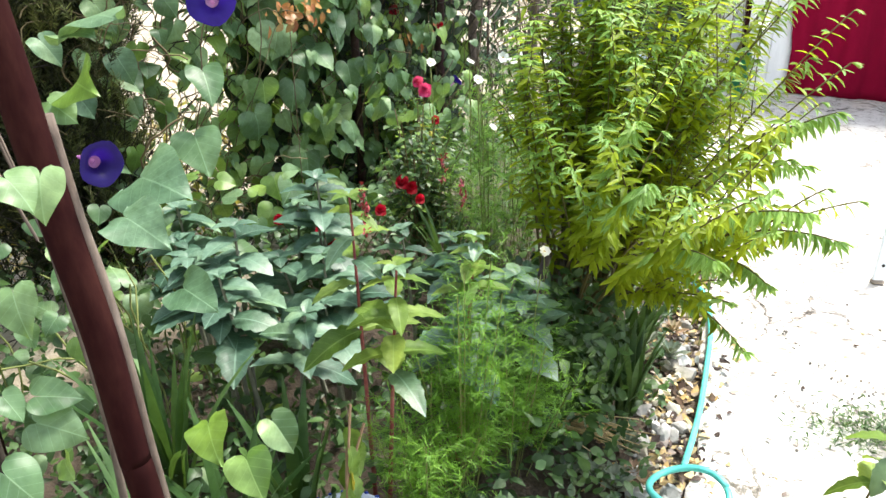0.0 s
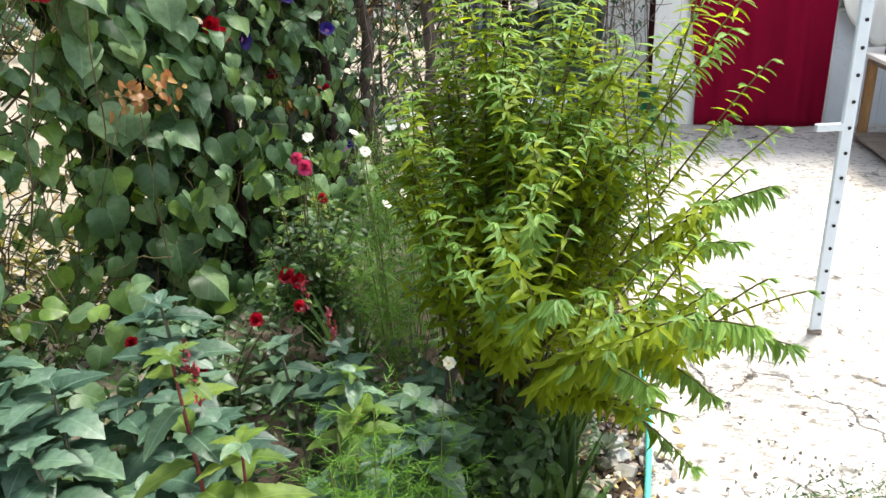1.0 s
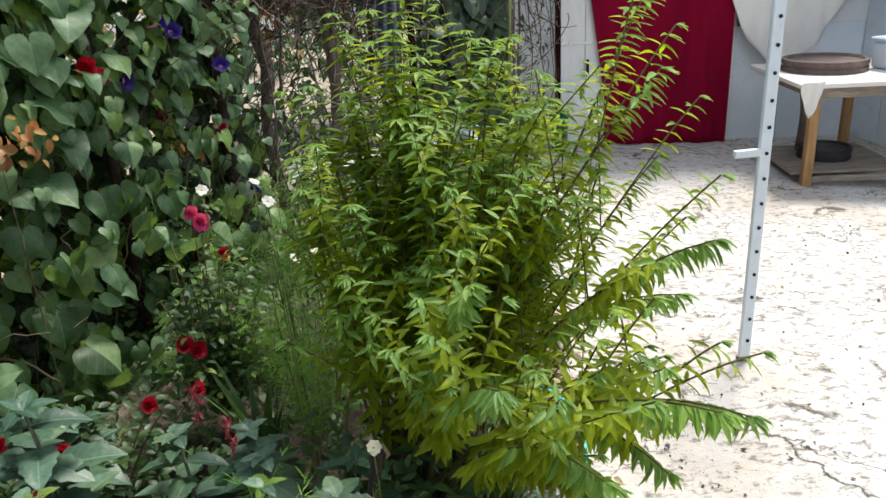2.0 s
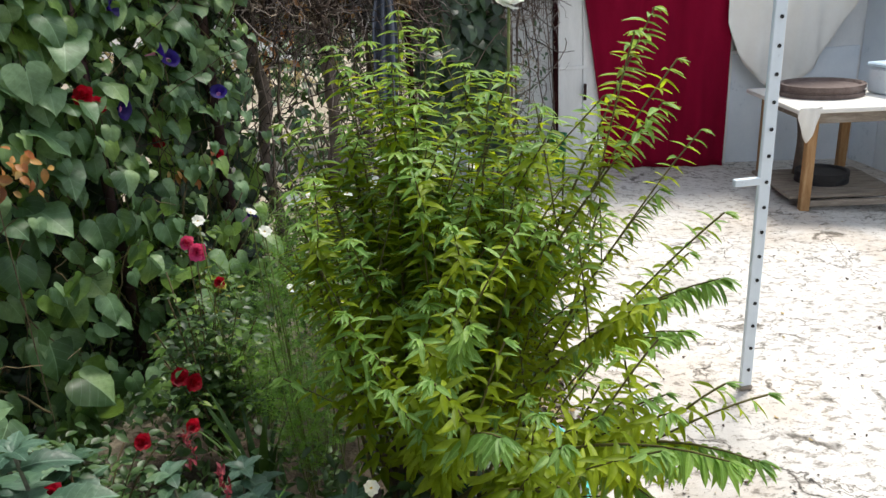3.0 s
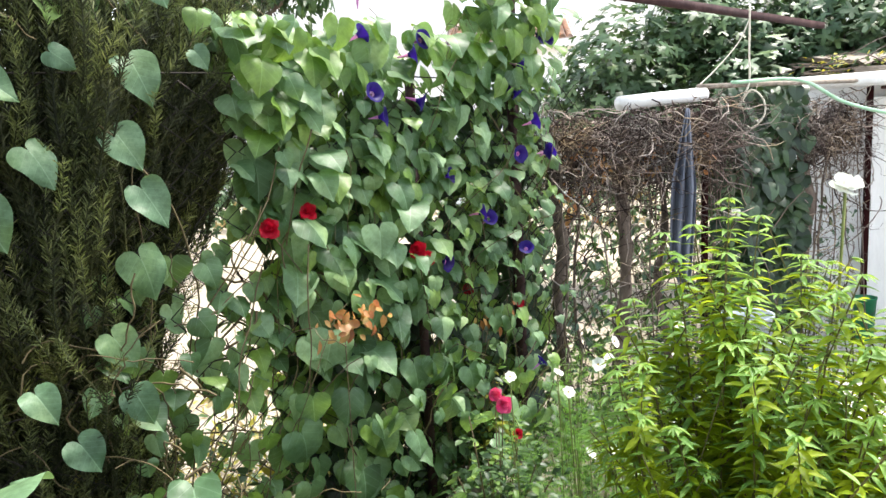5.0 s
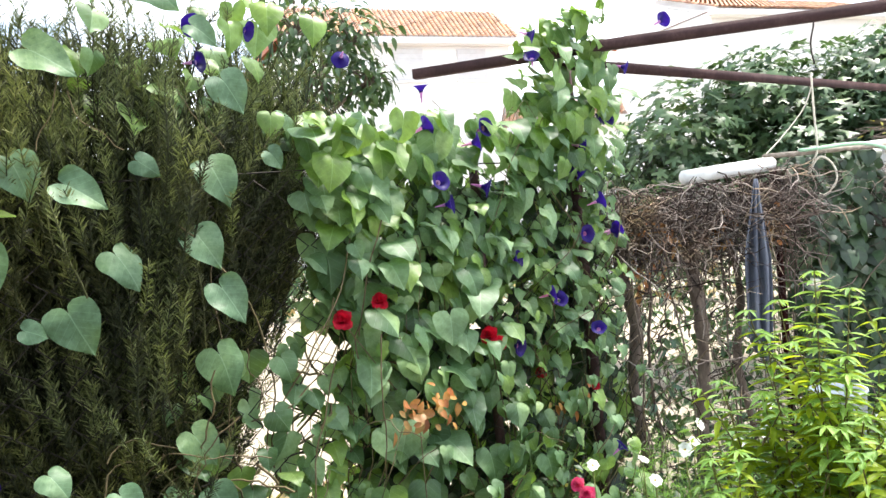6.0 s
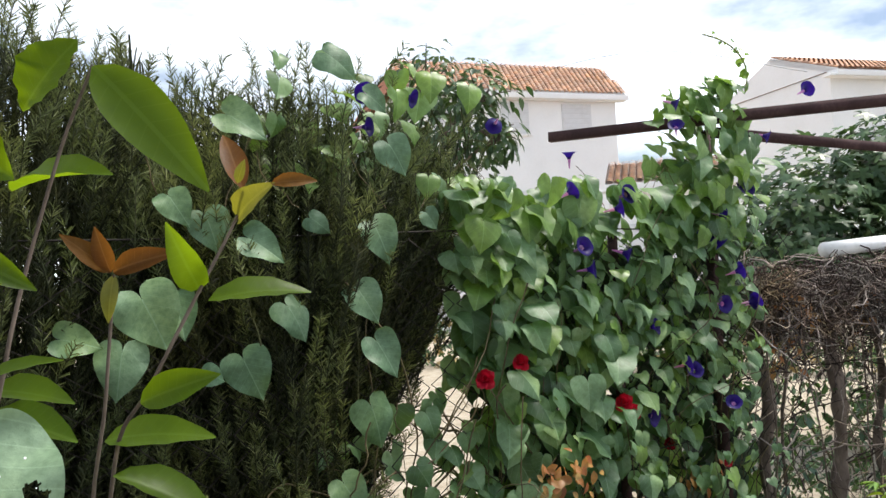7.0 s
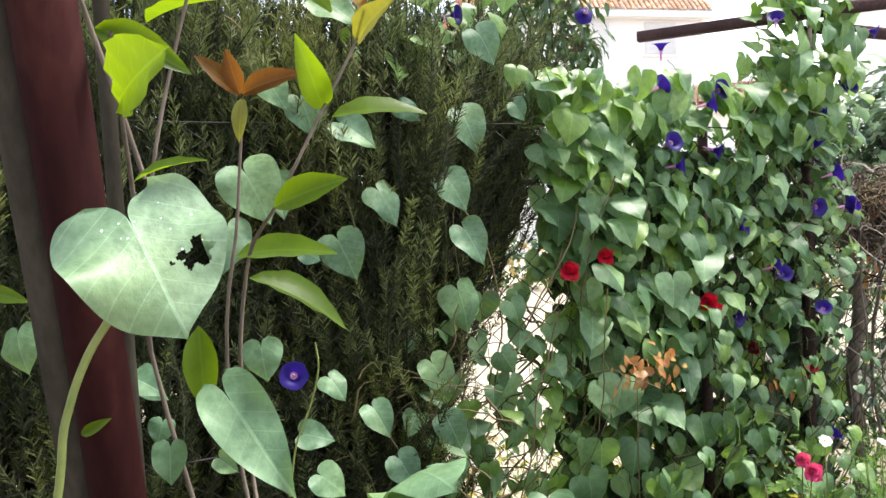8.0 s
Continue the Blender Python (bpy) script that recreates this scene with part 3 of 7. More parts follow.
def ground_material():
    """Dark bed soil this side of the fence, dry earth beyond it."""
    m, nt, p, out = nodes_of("garden_earth")
    tc = nt.nodes.new("ShaderNodeTexCoord")
    sp = nt.nodes.new("ShaderNodeSeparateXYZ")
    nt.links.new(tc.outputs["Object"], sp.inputs[0])
    side = maths(nt, "ADD", maths(nt, "MULTIPLY", sp.outputs["X"], 0.837), maths(nt, "MULTIPLY", sp.outputs["Y"], -0.547))
    wob = noise_node(nt, 3.0, 5.0)
    side = maths(nt, "ADD", side, maths(nt, "MULTIPLY", wob, 0.4))
    edge = nt.nodes.new("ShaderNodeMapRange")
    edge.inputs["From Min"].default_value = -1.98
    edge.inputs["From Max"].default_value = -1.72
    nt.links.new(side, edge.inputs["Value"])
    big = noise_node(nt, 5.0, 6.0, 0.65)
    small = noise_node(nt, 70.0, 4.0, 0.6)
    both = maths(nt, "ADD", maths(nt, "MULTIPLY", big, 0.6), maths(nt, "MULTIPLY", small, 0.4))
    soil = ramp_node(nt, both, ((0.32, (0.028, 0.021, 0.015)), (0.5, (0.065, 0.048, 0.034)), (0.7, (0.15, 0.115, 0.08))))
    sand = ramp_node(nt, both, ((0.32, (0.22, 0.18, 0.125)), (0.5, (0.35, 0.30, 0.225)), (0.7, (0.46, 0.42, 0.34))))
    nt.links.new(mix_colour(nt, edge.outputs["Result"], sand, soil), p.inputs["Base Color"])
    p.inputs["Roughness"].default_value = 0.95
    bump_to(nt, p, both, 0.8, 0.03)
    return m


def gz(x, y):
    """Height of the ground: it rises gently from the yard to the fence."""
    return max(-0.16, min(0.165, -0.0606 * x + 0.0456 * y - 0.0284))


def earth(x, y):
    return gz(x, y) - 0.025 + rough(x, y, 2.2, 0.02)


gv, gf = sheet(-8, 10, -3, 11, 90, 70, earth)
ring = [(-8, -3), (10, -3), (10, 11), (-8, 11)]
o = len(gv)
far = [(-900, -900), (900, -900), (900, 900), (-900, 900)]
gv += [(x, y, gz(x, y) - 0.04) for x, y in ring] + [(x, y, gz(x, y) - 0.06) for x, y in far]
gf += [(o + k, o + (k + 1) % 4, o + 4 + (k + 1) % 4, o + 4 + k) for k in range(4)]
ground = part("ground", fresh("ground", gv, gf, ground_material()))
tagged(ground, "dark garden soil turning to dry sandy earth", "ground", kind="structure")

# patio slab: its ragged edge follows the flower bed
PATIO_EDGE = glide([(0.58, -2.6, 0), (0.65, 0.4, 0), (0.88, 1.3, 0), (1.0, 1.75, 0), (1.14, 2.2, 0), (1.28, 2.75, 0), (1.42, 3.5, 0), (1.38, 4.6, 0), (1.70, 5.7, 0), (2.1, 7.0, 0)], 6)


def patio():
    vs, fs = [], []
    n = 26
    for k, e in enumerate(PATIO_EDGE):
        ex = e.x + rough(e.x * 3, e.y * 4, 1.5, 0.05)
        for i in range(n + 1):
            u = (i / n) ** 1.6
            x = ex + (9.0 - ex) * u
            vs.append((x, e.y, 0.0 if i else -0.012) if i else (x, e.y, -0.004))
        vs.append((ex, e.y, -0.09))
    w = n + 2
    for k in range(len(PATIO_EDGE) - 1):
        for i in range(n):
            fs.append((k * w + i, k * w + i + 1, (k + 1) * w + i + 1, (k + 1) * w + i))
        fs.append((k * w + n + 1, k * w, (k + 1) * w, (k + 1) * w + n + 1))
    vs = [(x, y, gz(x, y) + z + (rough(x, y, 1.5, 0.008) if z > -0.05 else 0)) for x, y, z in vs]
    ob = part("pavement", fresh("pavement", vs, fs, CONCRETE))
    return tagged(ob, "pale cracked concrete yard with flaking surface", "pavement", kind="structure")


patio()

# house front, along y = 6.85, with the doorway and a window hole
WY = 6.80


def wall_piece(parent, x0, x1, z0, z1, y0=WY, y1=WY + 0.22, mat=WHITEWASH, name="wall_block"):
    return part(name, box_bm(x0, x1, y0, y1, z0, z1, 0.006), mat, parent)


wall_n = thing("wall_north", "whitewashed lean-to wall with a curtained doorway", "wall", kind="structure")
wall_piece(wall_n, 1.98, 2.62, -0.15, 2.16)
wall_piece(wall_n, 2.62, 4.02, 2.03, 2.16)
wall_piece(wall_n, 4.02, 4.14, -0.15, 2.16)
wall_piece(wall_n, 4.14, 4.95, -0.15, 1.00)
wall_piece(wall_n, 4.14, 4.95, 1.80, 2.16)
wall_piece(wall_n, 4.95, 6.6, -0.15, 2.16)
wall_b = thing("wall_back", "dim inner wall of the lean-to", "wall", kind="structure")
part("wall_block", box_bm(2.2, 6.6, 9.2, 9.35, -0.1, 2.45), GREY_WOOD, wall_b)
part("wall_block", box_bm(2.24, 2.40, 7.03, 9.2, -0.1, 2.2), GREY_WOOD, wall_b)
wall_e = thing("wall_east", "pale blue boarded side wall", "wall", kind="structure")
for k in range(7):
    part("board", box_bm(5.36, 5.42, 6.78 - 0.34 * (k + 1) + 0.006, 6.78 - 0.34 * k, -0.2, 2.05, 0.006), BLUE_BOARD, wall_e)
# board fence added behind the camera, out of view, to hold back sky light
wall_s = thing("wall_south_unseen", "unseen weathered board fence added to cut sky light from behind", "wall", kind="structure")
for k in range(24):
    part("board", box_bm(-3.5 + 0.40 * k, -3.11 + 0.40 * k, -2.66, -2.62, -0.2, 2.5 + 0.05 * math.sin(k * 1.7), 0.006), GREY_WOOD, wall_s)
roof = thing("roof", "corrugated dark lean-to roof above the doorway", "roof", kind="structure")
rv, rf = sheet(2.30, 6.9, 6.50, 9.5, 120, 1, lambda x, y: 2.24 + (y - 6.5) * 0.10 + 0.018 * math.sin(x * 42))
part("roof_sheet", fresh("roof_sheet", rv + [(x, y, z - 0.012) for x, y, z in rv], rf + [tuple(i + len(rv) for i in q[::-1]) for q in rf], GREY_WOOD), None, roof)
for k in range(4):
    part("rafter", box_bm(2.5 + k * 1.15, 2.56 + k * 1.15, 6.54, 9.3, 2.16, 2.215), GREY_WOOD, roof)
part("fascia", box_bm(2.28, 6.9, 6.50, 6.54, 2.12, 2.21), GREY_WOOD, roof)

sill = part("window_sill", box_bm(3.93, 4.95, WY - 0.07, WY + 0.02, 1.005, 1.035), WHITE_BOARD)
tagged(sill, "chipped white window sill on the wall", "window sill", kind="structure")
window = thing("window_1", "small dark window in a chipped white frame", "window", kind="structure")
for a in ((4.14, 4.19, 1.035, 1.80), (4.90, 4.95, 1.035, 1.80), (4.19, 4.90, 1.035, 1.08), (4.19, 4.90, 1.75, 1.80)):
    part("window_frame", box_bm(a[0], a[1], WY + 0.02, WY + 0.08, a[2], a[3]), WHITE_BOARD, window)
part("pane", box_bm(4.19, 4.90, WY + 0.045, WY + 0.052, 1.08, 1.75, 0), GLASS_DARK, window)

# the doorway: an old white door leaf at one side, a maroon curtain across
door = thing("door_1", "old chipped white board door standing open beside the curtain", "door", kind="structure")
for k in range(2):
    part("board", box_bm(2.485 + 0.218 * k, 2.699 + 0.218 * k, WY - 0.075, WY - 0.045, 0.10 - 0.01 * k, 1.99 + 0.01 * k, 0.005), WHITE_BOARD, door)
part("ledge", box_bm(2.487, 2.918, WY - 0.083, WY - 0.075, 0.98, 1.01, 0.003), WHITE_BOARD, door)
part("handle", box_bm(2.70, 2.72, WY - 0.13, WY - 0.10, 0.72, 0.86), DARK_STEEL, door, "dark iron handle")
frame_r = part("trim", box_bm(4.02, 4.09, WY - 0.045, WY, -0.05, 2.03, 0.005), WHITE_BOARD)
tagged(frame_r, "white painted door post", "trim", kind="structure")
panel = thing("wall_panel", "white painted board panel under the window", "panel", kind="structure")
part("board", box_bm(4.093, 4.56, WY - 0.035, WY - 0.003, -0.03, 1.002, 0.006), BLUE_BOARD, panel)
part("board", box_bm(4.563, 5.34, WY - 0.03, WY - 0.003, -0.05, 1.0, 0.006), BLUE_BOARD, panel)


def drape(x0, x1, z0, z1, y, waves, depth, left=None, lower=None, n=90, rows=26):
    """Hanging cloth: x follows left(z) on one side, the hem follows lower(x)."""
    vs, fs = [], []
    for j in range(rows + 1):
        t = j / rows
        for i in range(n + 1):
            u = i / n
            za = z0 if lower is None else lower(u)
            z = z1 + (za - z1) * t
            xl = x0 if left is None else left(z)
            x = xl + (x1 - xl) * u
            a = depth * (0.35 + 0.65 * t)
            yy = y + a * math.sin(u * waves * 6.283 + 0.8 * math.sin(3 * t)) + 0.4 * a * math.sin(u * waves * 15.1 + 2 * t)
            vs.append((x, yy, z))
    for j in range(rows):
        for i in range(n):
            q = j * (n + 1) + i
            fs.append((q, q + 1, q + n + 2, q + n + 1))
    return vs, fs


def solid(ob, thick):
    s = ob.modifiers.new("thickness", "SOLIDIFY")
    s.thickness = thick
    return ob


curtain = solid(part("curtain", fresh("curtain", *drape(2.62, 4.01, 0.03, 2.06, WY - 0.125, 3.5, 0.02, left=lambda z: 2.61 + 0.26 * max(0.0, min(1.0, (2.0 - z) / 1.5)) ** 0.9, lower=lambda u: 0.115 - 0.085 * u), CURTAIN)), 0.004)
tagged(curtain, "maroon cloth curtain hanging across the doorway", "curtain")
rod = part("curtain_rod", tube_mesh("curtain_rod", [(2.52, WY - 0.125, 2.055), (4.15, WY - 0.125, 2.055)], 0.012, DARK_STEEL))
tagged(rod, "thin dark rod holding the door curtain", "curtain rod")
sheet_cloth = solid(part("hanging_sheet", fresh("hanging_sheet", *drape(3.95, 5.25, 0.9, 2.08, WY - 0.19, 3.0, 0.03, lower=lambda u: 1.62 - 0.92 * math.sin(math.pi * min(1, 0.06 + u * 0.98) ** 0.85) ** 0.8), SHEET)), 0.004)
tagged(sheet_cloth, "off-white sheet hanging in front of the window", "sheet")

# gutter pipe and small things by the doorway
pipe = part("gutter_pipe", tube_mesh("gutter_pipe", glide([(1.86, 6.44, 2.105), (2.64, 6.43, 2.12), (4.0, 6.43, 2.14), (6.8, 6.43, 2.14)], 8), 0.05, PVC, 16))
tagged(pipe, "white plastic gutter pipe along the roof edge", "pipe")
pipe2 = part("plastic_pipe", tube_mesh("plastic_pipe", [(0.53, 4.90, 2.005), (0.78, 5.14, 2.025), (1.06, 5.40, 2.045)], 0.042, PVC, 16))
tagged(pipe2, "short white plastic pipe lying on the brush fence", "pipe")
jamb_post = part("steel_post", box_bm(2.43, 2.47, WY - 0.13, WY - 0.09, -0.03, 2.12, 0.004), RUST)
tagged(jamb_post, "rusty square steel post beside the doorway", "post")


def bucket(name, label, at, r, h, mat):
    t = thing(name, label, name.replace("_", " "), at)
    prof = [(0.0, 0.0), (r * 0.8, 0.0), (r * 0.84, 0.01), (r, h), (r * 1.06, h), (r * 1.06, h + 0.015), (r * 0.97, h + 0.012), (r * 0.8, 0.02), (0, 0.02)]
    vs, fs = [], []
    n = 24
    for pr, pz in prof:
        for j in range(n):
            a = 2 * math.pi * j / n
            vs.append((max(pr, 0.001) * math.cos(a), max(pr, 0.001) * math.sin(a), pz))
    for k in range(len(prof) - 1):
        for j in range(n):
            fs.append((k * n + j, k * n + (j + 1) % n, (k + 1) * n + (j + 1) % n, (k + 1) * n + j))
    part("body", fresh("body", vs, fs, mat), None, t)
    hv = [V((r * 1.03 * math.cos(a), r * 1.03 * math.sin(a), h - 0.02 - 0.09 * math.sin(a))) for a in np.linspace(0, math.pi, 14)]
    part("handle", tube_mesh("handle", hv, 0.004, DARK_STEEL, 6), None, t)
    return t


bucket("bucket", "green plastic bucket on the ground beside the doorway", (2.42, 6.56, gz(2.42, 6.56)), 0.08, 0.34, BIN)
bucket("tub", "grey-blue plastic tub behind the shrub", (1.30, 5.25, gz(1.3, 5.25) - 0.02), 0.15, 0.56, GREY_TUB)

# table with the round lid
TABLE_AT = V((3.85, 5.38, gz(4.3, 5.8)))


def work_table():
    t = thing("work_table", "rough pine table with a lower shelf and a white top", "table", TABLE_AT)
    t.rotation_euler = (0, 0, radians(-12))
    top = part("tabletop", box_bm(-0.03, 1.20, -0.04, 1.05, 0.74, 0.775, 0.006), SHEET, t, "white cloth-covered top")
    for x, y in ((0.08, 0.02), (0.74, 0.02), (0.08, 0.92), (0.74, 0.92)):
        part("leg", box_bm(x, x + 0.07, y, y + 0.06, -0.03, 0.735, 0.005), WOOD, t)
    part("apron", box_bm(0.15, 0.74, 0.03, 0.055, 0.655, 0.733, 0.004), GREY_WOOD, t)
    part("apron", box_bm(0.09, 0.115, 0.08, 0.92, 0.655, 0.733, 0.004), GREY_WOOD, t)
    part("rail", box_bm(0.15, 0.74, 0.025, 0.06, 0.03, 0.075, 0.004), GREY_WOOD, t)
    for k in range(5):
        part("shelf_board", box_bm(0.02, 0.86, 0.09 + 0.165 * k, 0.245 + 0.165 * k, 0.076, 0.10, 0.004), GREY_WOOD, t)
    return t


table = work_table()
cloth_corner = solid(part("tablecloth", fresh("tablecloth", *drape(3.80, 3.99, 0.45, 0.765, 5.318, 1.2, 0.02, lower=lambda u: 0.73 - 0.22 * (1 - abs(2 * u - 0.8)), n=20, rows=10), SHEET)), 0.003)
tagged(cloth_corner, "corner of an off-white cloth hanging off the table", "tablecloth")


def disc(name, label, at, r, h, mat, category):
    t = thing(name, label, category, at)
    prof = [(0.02, h * 0.8), (r * 0.86, h * 0.8), (r * 0.9, h), (r, h), (r * 1.0, h * 0.62), (r * 0.97, h * 0.6), (r * 0.97, h * 0.4), (r, h * 0.36), (r, 0), (0.02, 0)]
    n = 40
    vs = [(a * math.cos(2 * math.pi * j / n), a * math.sin(2 * math.pi * j / n), z) for a, z in prof for j in range(n)]
    fs = [(k * n + j, k * n + (j + 1) % n, (k + 1) * n + (j + 1) % n, (k + 1) * n + j) for k in range(len(prof) - 1) for j in range(n)]
    fs += [tuple(range(n)), tuple(len(vs) - n + j for j in range(n))[::-1]]
    part("rim", fresh("rim", vs, fs, mat, False), None, t)
    return t


disc("metal_disc", "rusty round metal lid lying on the table", TABLE_AT + V((0.50, 0.50, 0.776)), 0.31, 0.09, LID, "lid")
disc("black_basin", "black round basin on the shelf of the table", TABLE_AT + V((0.52, 0.40, 0.101)), 0.20, 0.09, BLACK, "basin")

def storage_box():
    t = thing("storage_box", "pale blue plastic box with its lid on the table", "box", TABLE_AT + V((0.98, 0.25, 0.776)))
    part("body", box_bm(-0.16, 0.22, -0.12, 0.16, 0.0, 0.20, 0.02), BLUE_BOARD, t)
    part("lid", box_bm(-0.175, 0.235, -0.135, 0.175, 0.202, 0.235, 0.012), BLUE_LID, t, "pale blue plastic lid")


BLUE_LID = surface("pale_blue_plastic", ((0.3, (0.42, 0.56, 0.68)), (0.5, (0.52, 0.66, 0.78)), (0.7, (0.60, 0.73, 0.84))), 6, 0.4, fine=60, bump=0.1, depth=0.001)
storage_box()
block = part("log", tube_mesh("log", glide([TABLE_AT + V((0.50, 0.66, 0.095)), TABLE_AT + V((0.53, 0.68, 0.4)), TABLE_AT + V((0.50, 0.70, 0.66))], 4), 0.055, BARK, 12))
tagged(block, "rough dark log standing on the table shelf", "log")

# perforated pole standing in the yard
def perforated_pole():
    t = thing("perforated_pole", "pale steel pole with a row of dark holes", "pole", (2.19, 3.17, gz(2.19, 3.17)))
    ax = V((0.003, 0.006, 1.0)).normalized()
    t.rotation_mode = "QUATERNION"
    t.rotation_quaternion = UP.rotation_difference(ax)
    part("tube", box_bm(-0.026, 0.026, -0.008, 0.012, 0.0, 2.6, 0.004), STEEL_WHITE, t)
    for k in range(23):
        vs, fs = tube([V((0.004, -0.012, 0)), V((0.004, -0.0075, 0))], 0.0075, 10)
        hole = fresh("hole", vs, fs + [tuple(range(10))], HOLE)
        part("hole", hole, None, t, "", Matrix.Translation((0, 0, 0.10 + k * 0.105)))
    part("foot", box_bm(-0.031, 0.031, -0.014, 0.018, 0.0, 0.022, 0.006), GREY_WOOD, t, "muddy foot")
    part("stop", box_bm(-0.13, -0.02, -0.01, 0.015, 0.93, 0.96, 0.003), STEEL_WHITE, t)
    return t


perforated_pole()

# ---- steel frame over the fence ----
beam_a = part("steel_beam", tube_mesh("steel_beam", [(-0.78, 4.20, 2.665), (0.19, 4.12, 2.648), (2.4, 4.24, 2.64)], 0.034, DARK_STEEL, 4))
tagged(beam_a, "dark rusty steel beam resting on a vine-covered post", "beam")
beam_b = part("steel_beam", tube_mesh("steel_beam", [(0.03, 4.17, 2.59), (1.0, 5.46, 2.585), (2.22, 7.12, 2.58)], 0.034, DARK_STEEL, 4))
tagged(beam_b, "dark rusty steel beam running towards the house", "beam")
hang = part("hanging_wire", tube_mesh("hanging_wire", glide([(1.103, 4.220, 2.685), (1.100, 4.220, 2.617), (1.082, 4.220, 2.531), (1.091, 4.220, 2.441)], 4), 0.004, WIRE, 5))
tagged(hang, "dark wire hanging from the steel beam", "wire")
corner_post = part("corner_post", tube_mesh("corner_post", [(-0.02, 4.275, 0.05), (-0.02, 4.275, 2.62)], 0.030, DARK_STEEL, 8))
tagged(corner_post, "steel corner post overgrown with vine", "post")
post_a = part("leaning_post", tube_mesh("leaning_post", glide([(-0.159, 0.745, 0.000), (-0.218, 0.745, 0.745), (-0.226, 0.745, 0.841), (-0.236, 0.745, 1.057), (-0.258, 0.745, 1.243), (-0.280, 0.745, 1.480), (-0.290, 0.745, 1.575)], 5), 0.0255, RUST, 20))
tagged(post_a, "red-brown steel tube leaning in the flower bed", "post")
stick = part("dry_stick", tube_mesh("dry_stick", glide([(-0.147, 0.760, 0.000), (-0.200, 0.760, 0.771), (-0.210, 0.760, 0.976), (-0.222, 0.760, 1.136), (-0.238, 0.760, 1.250), (-0.252, 0.762, 1.40)], 5), 0.009, BARK, 8))
tagged(stick, "dry grey stick standing against the leaning tube", "stick")
post_b = part("round_post", tube_mesh("round_post", [(-0.916, 1.243, 0.0), (-0.399, 0.625, 2.6)], 0.0285, RUST, 20))
tagged(post_b, "red-brown painted steel tube post, leaning", "post")
post_c = part("wooden_pole", tube_mesh("wooden_pole", glide([(-0.962, 1.235, 0.0), (-0.722, 0.948, 1.2), (-0.582, 0.782, 1.9), (-0.442, 0.614, 2.6)], 5), [0.023 - 0.0002 * k for k in range(16)], DARK_POLE, 14))
tagged(post_c, "weathered grey wooden pole tied beside the steel post", "pole")

# ---- fences ----
FA, FD, FN = V((-1.03, 2.63, 0.16)), V((0.547, 0.837, 0)), V((0.837, -0.547, 0))


def on_fence(s, z, out=0.0):
    return FA + FD * s + FN * out + UP * z


def wire_fence():
    t = thing("wire_fence", "dark diamond wire mesh fence overgrown with vine", "wire fence")
    rng = random.Random(5)
    pieces = []
    cell, zs = 0.066, 2.0
    for k in range(75):
        s0 = -2.4 + k * cell
        pts = [on_fence(s0 + (cell / 2 if (j + k) % 2 else -cell / 2) * 0.94 + rng.uniform(-0.008, 0.008), j * cell * 0.72 + rng.uniform(-0.007, 0.007), 0.02 * math.sin(s0 * 3 + j * 0.3)) for j in range(int(zs / cell / 0.72))]
        pieces.append(tube(pts, 0.0028, 3))
    tagged(part("mesh", fresh("mesh", *bundle(pieces), WIRE), None, t), kind="stuff")
    for z in (0.05, 1.0, 1.97):
        part("wire", tube_mesh("wire", [on_fence(s, z + 0.01 * math.sin(s * 2)) for s in np.linspace(-2.4, 2.15, 14)], 0.003, WIRE, 5), None, t)
    for s in (-2.3, 1.2):
        part("fence_post", tube_mesh("fence_post", [on_fence(s, -0.05, -0.03), on_fence(s, 2.02, -0.03)], 0.022, DARK_STEEL, 8), None, t)
    return t


wire_fence()

BA, BB = V((0.12, 4.52, 0.14)), V((2.42, 6.72, 0.14))


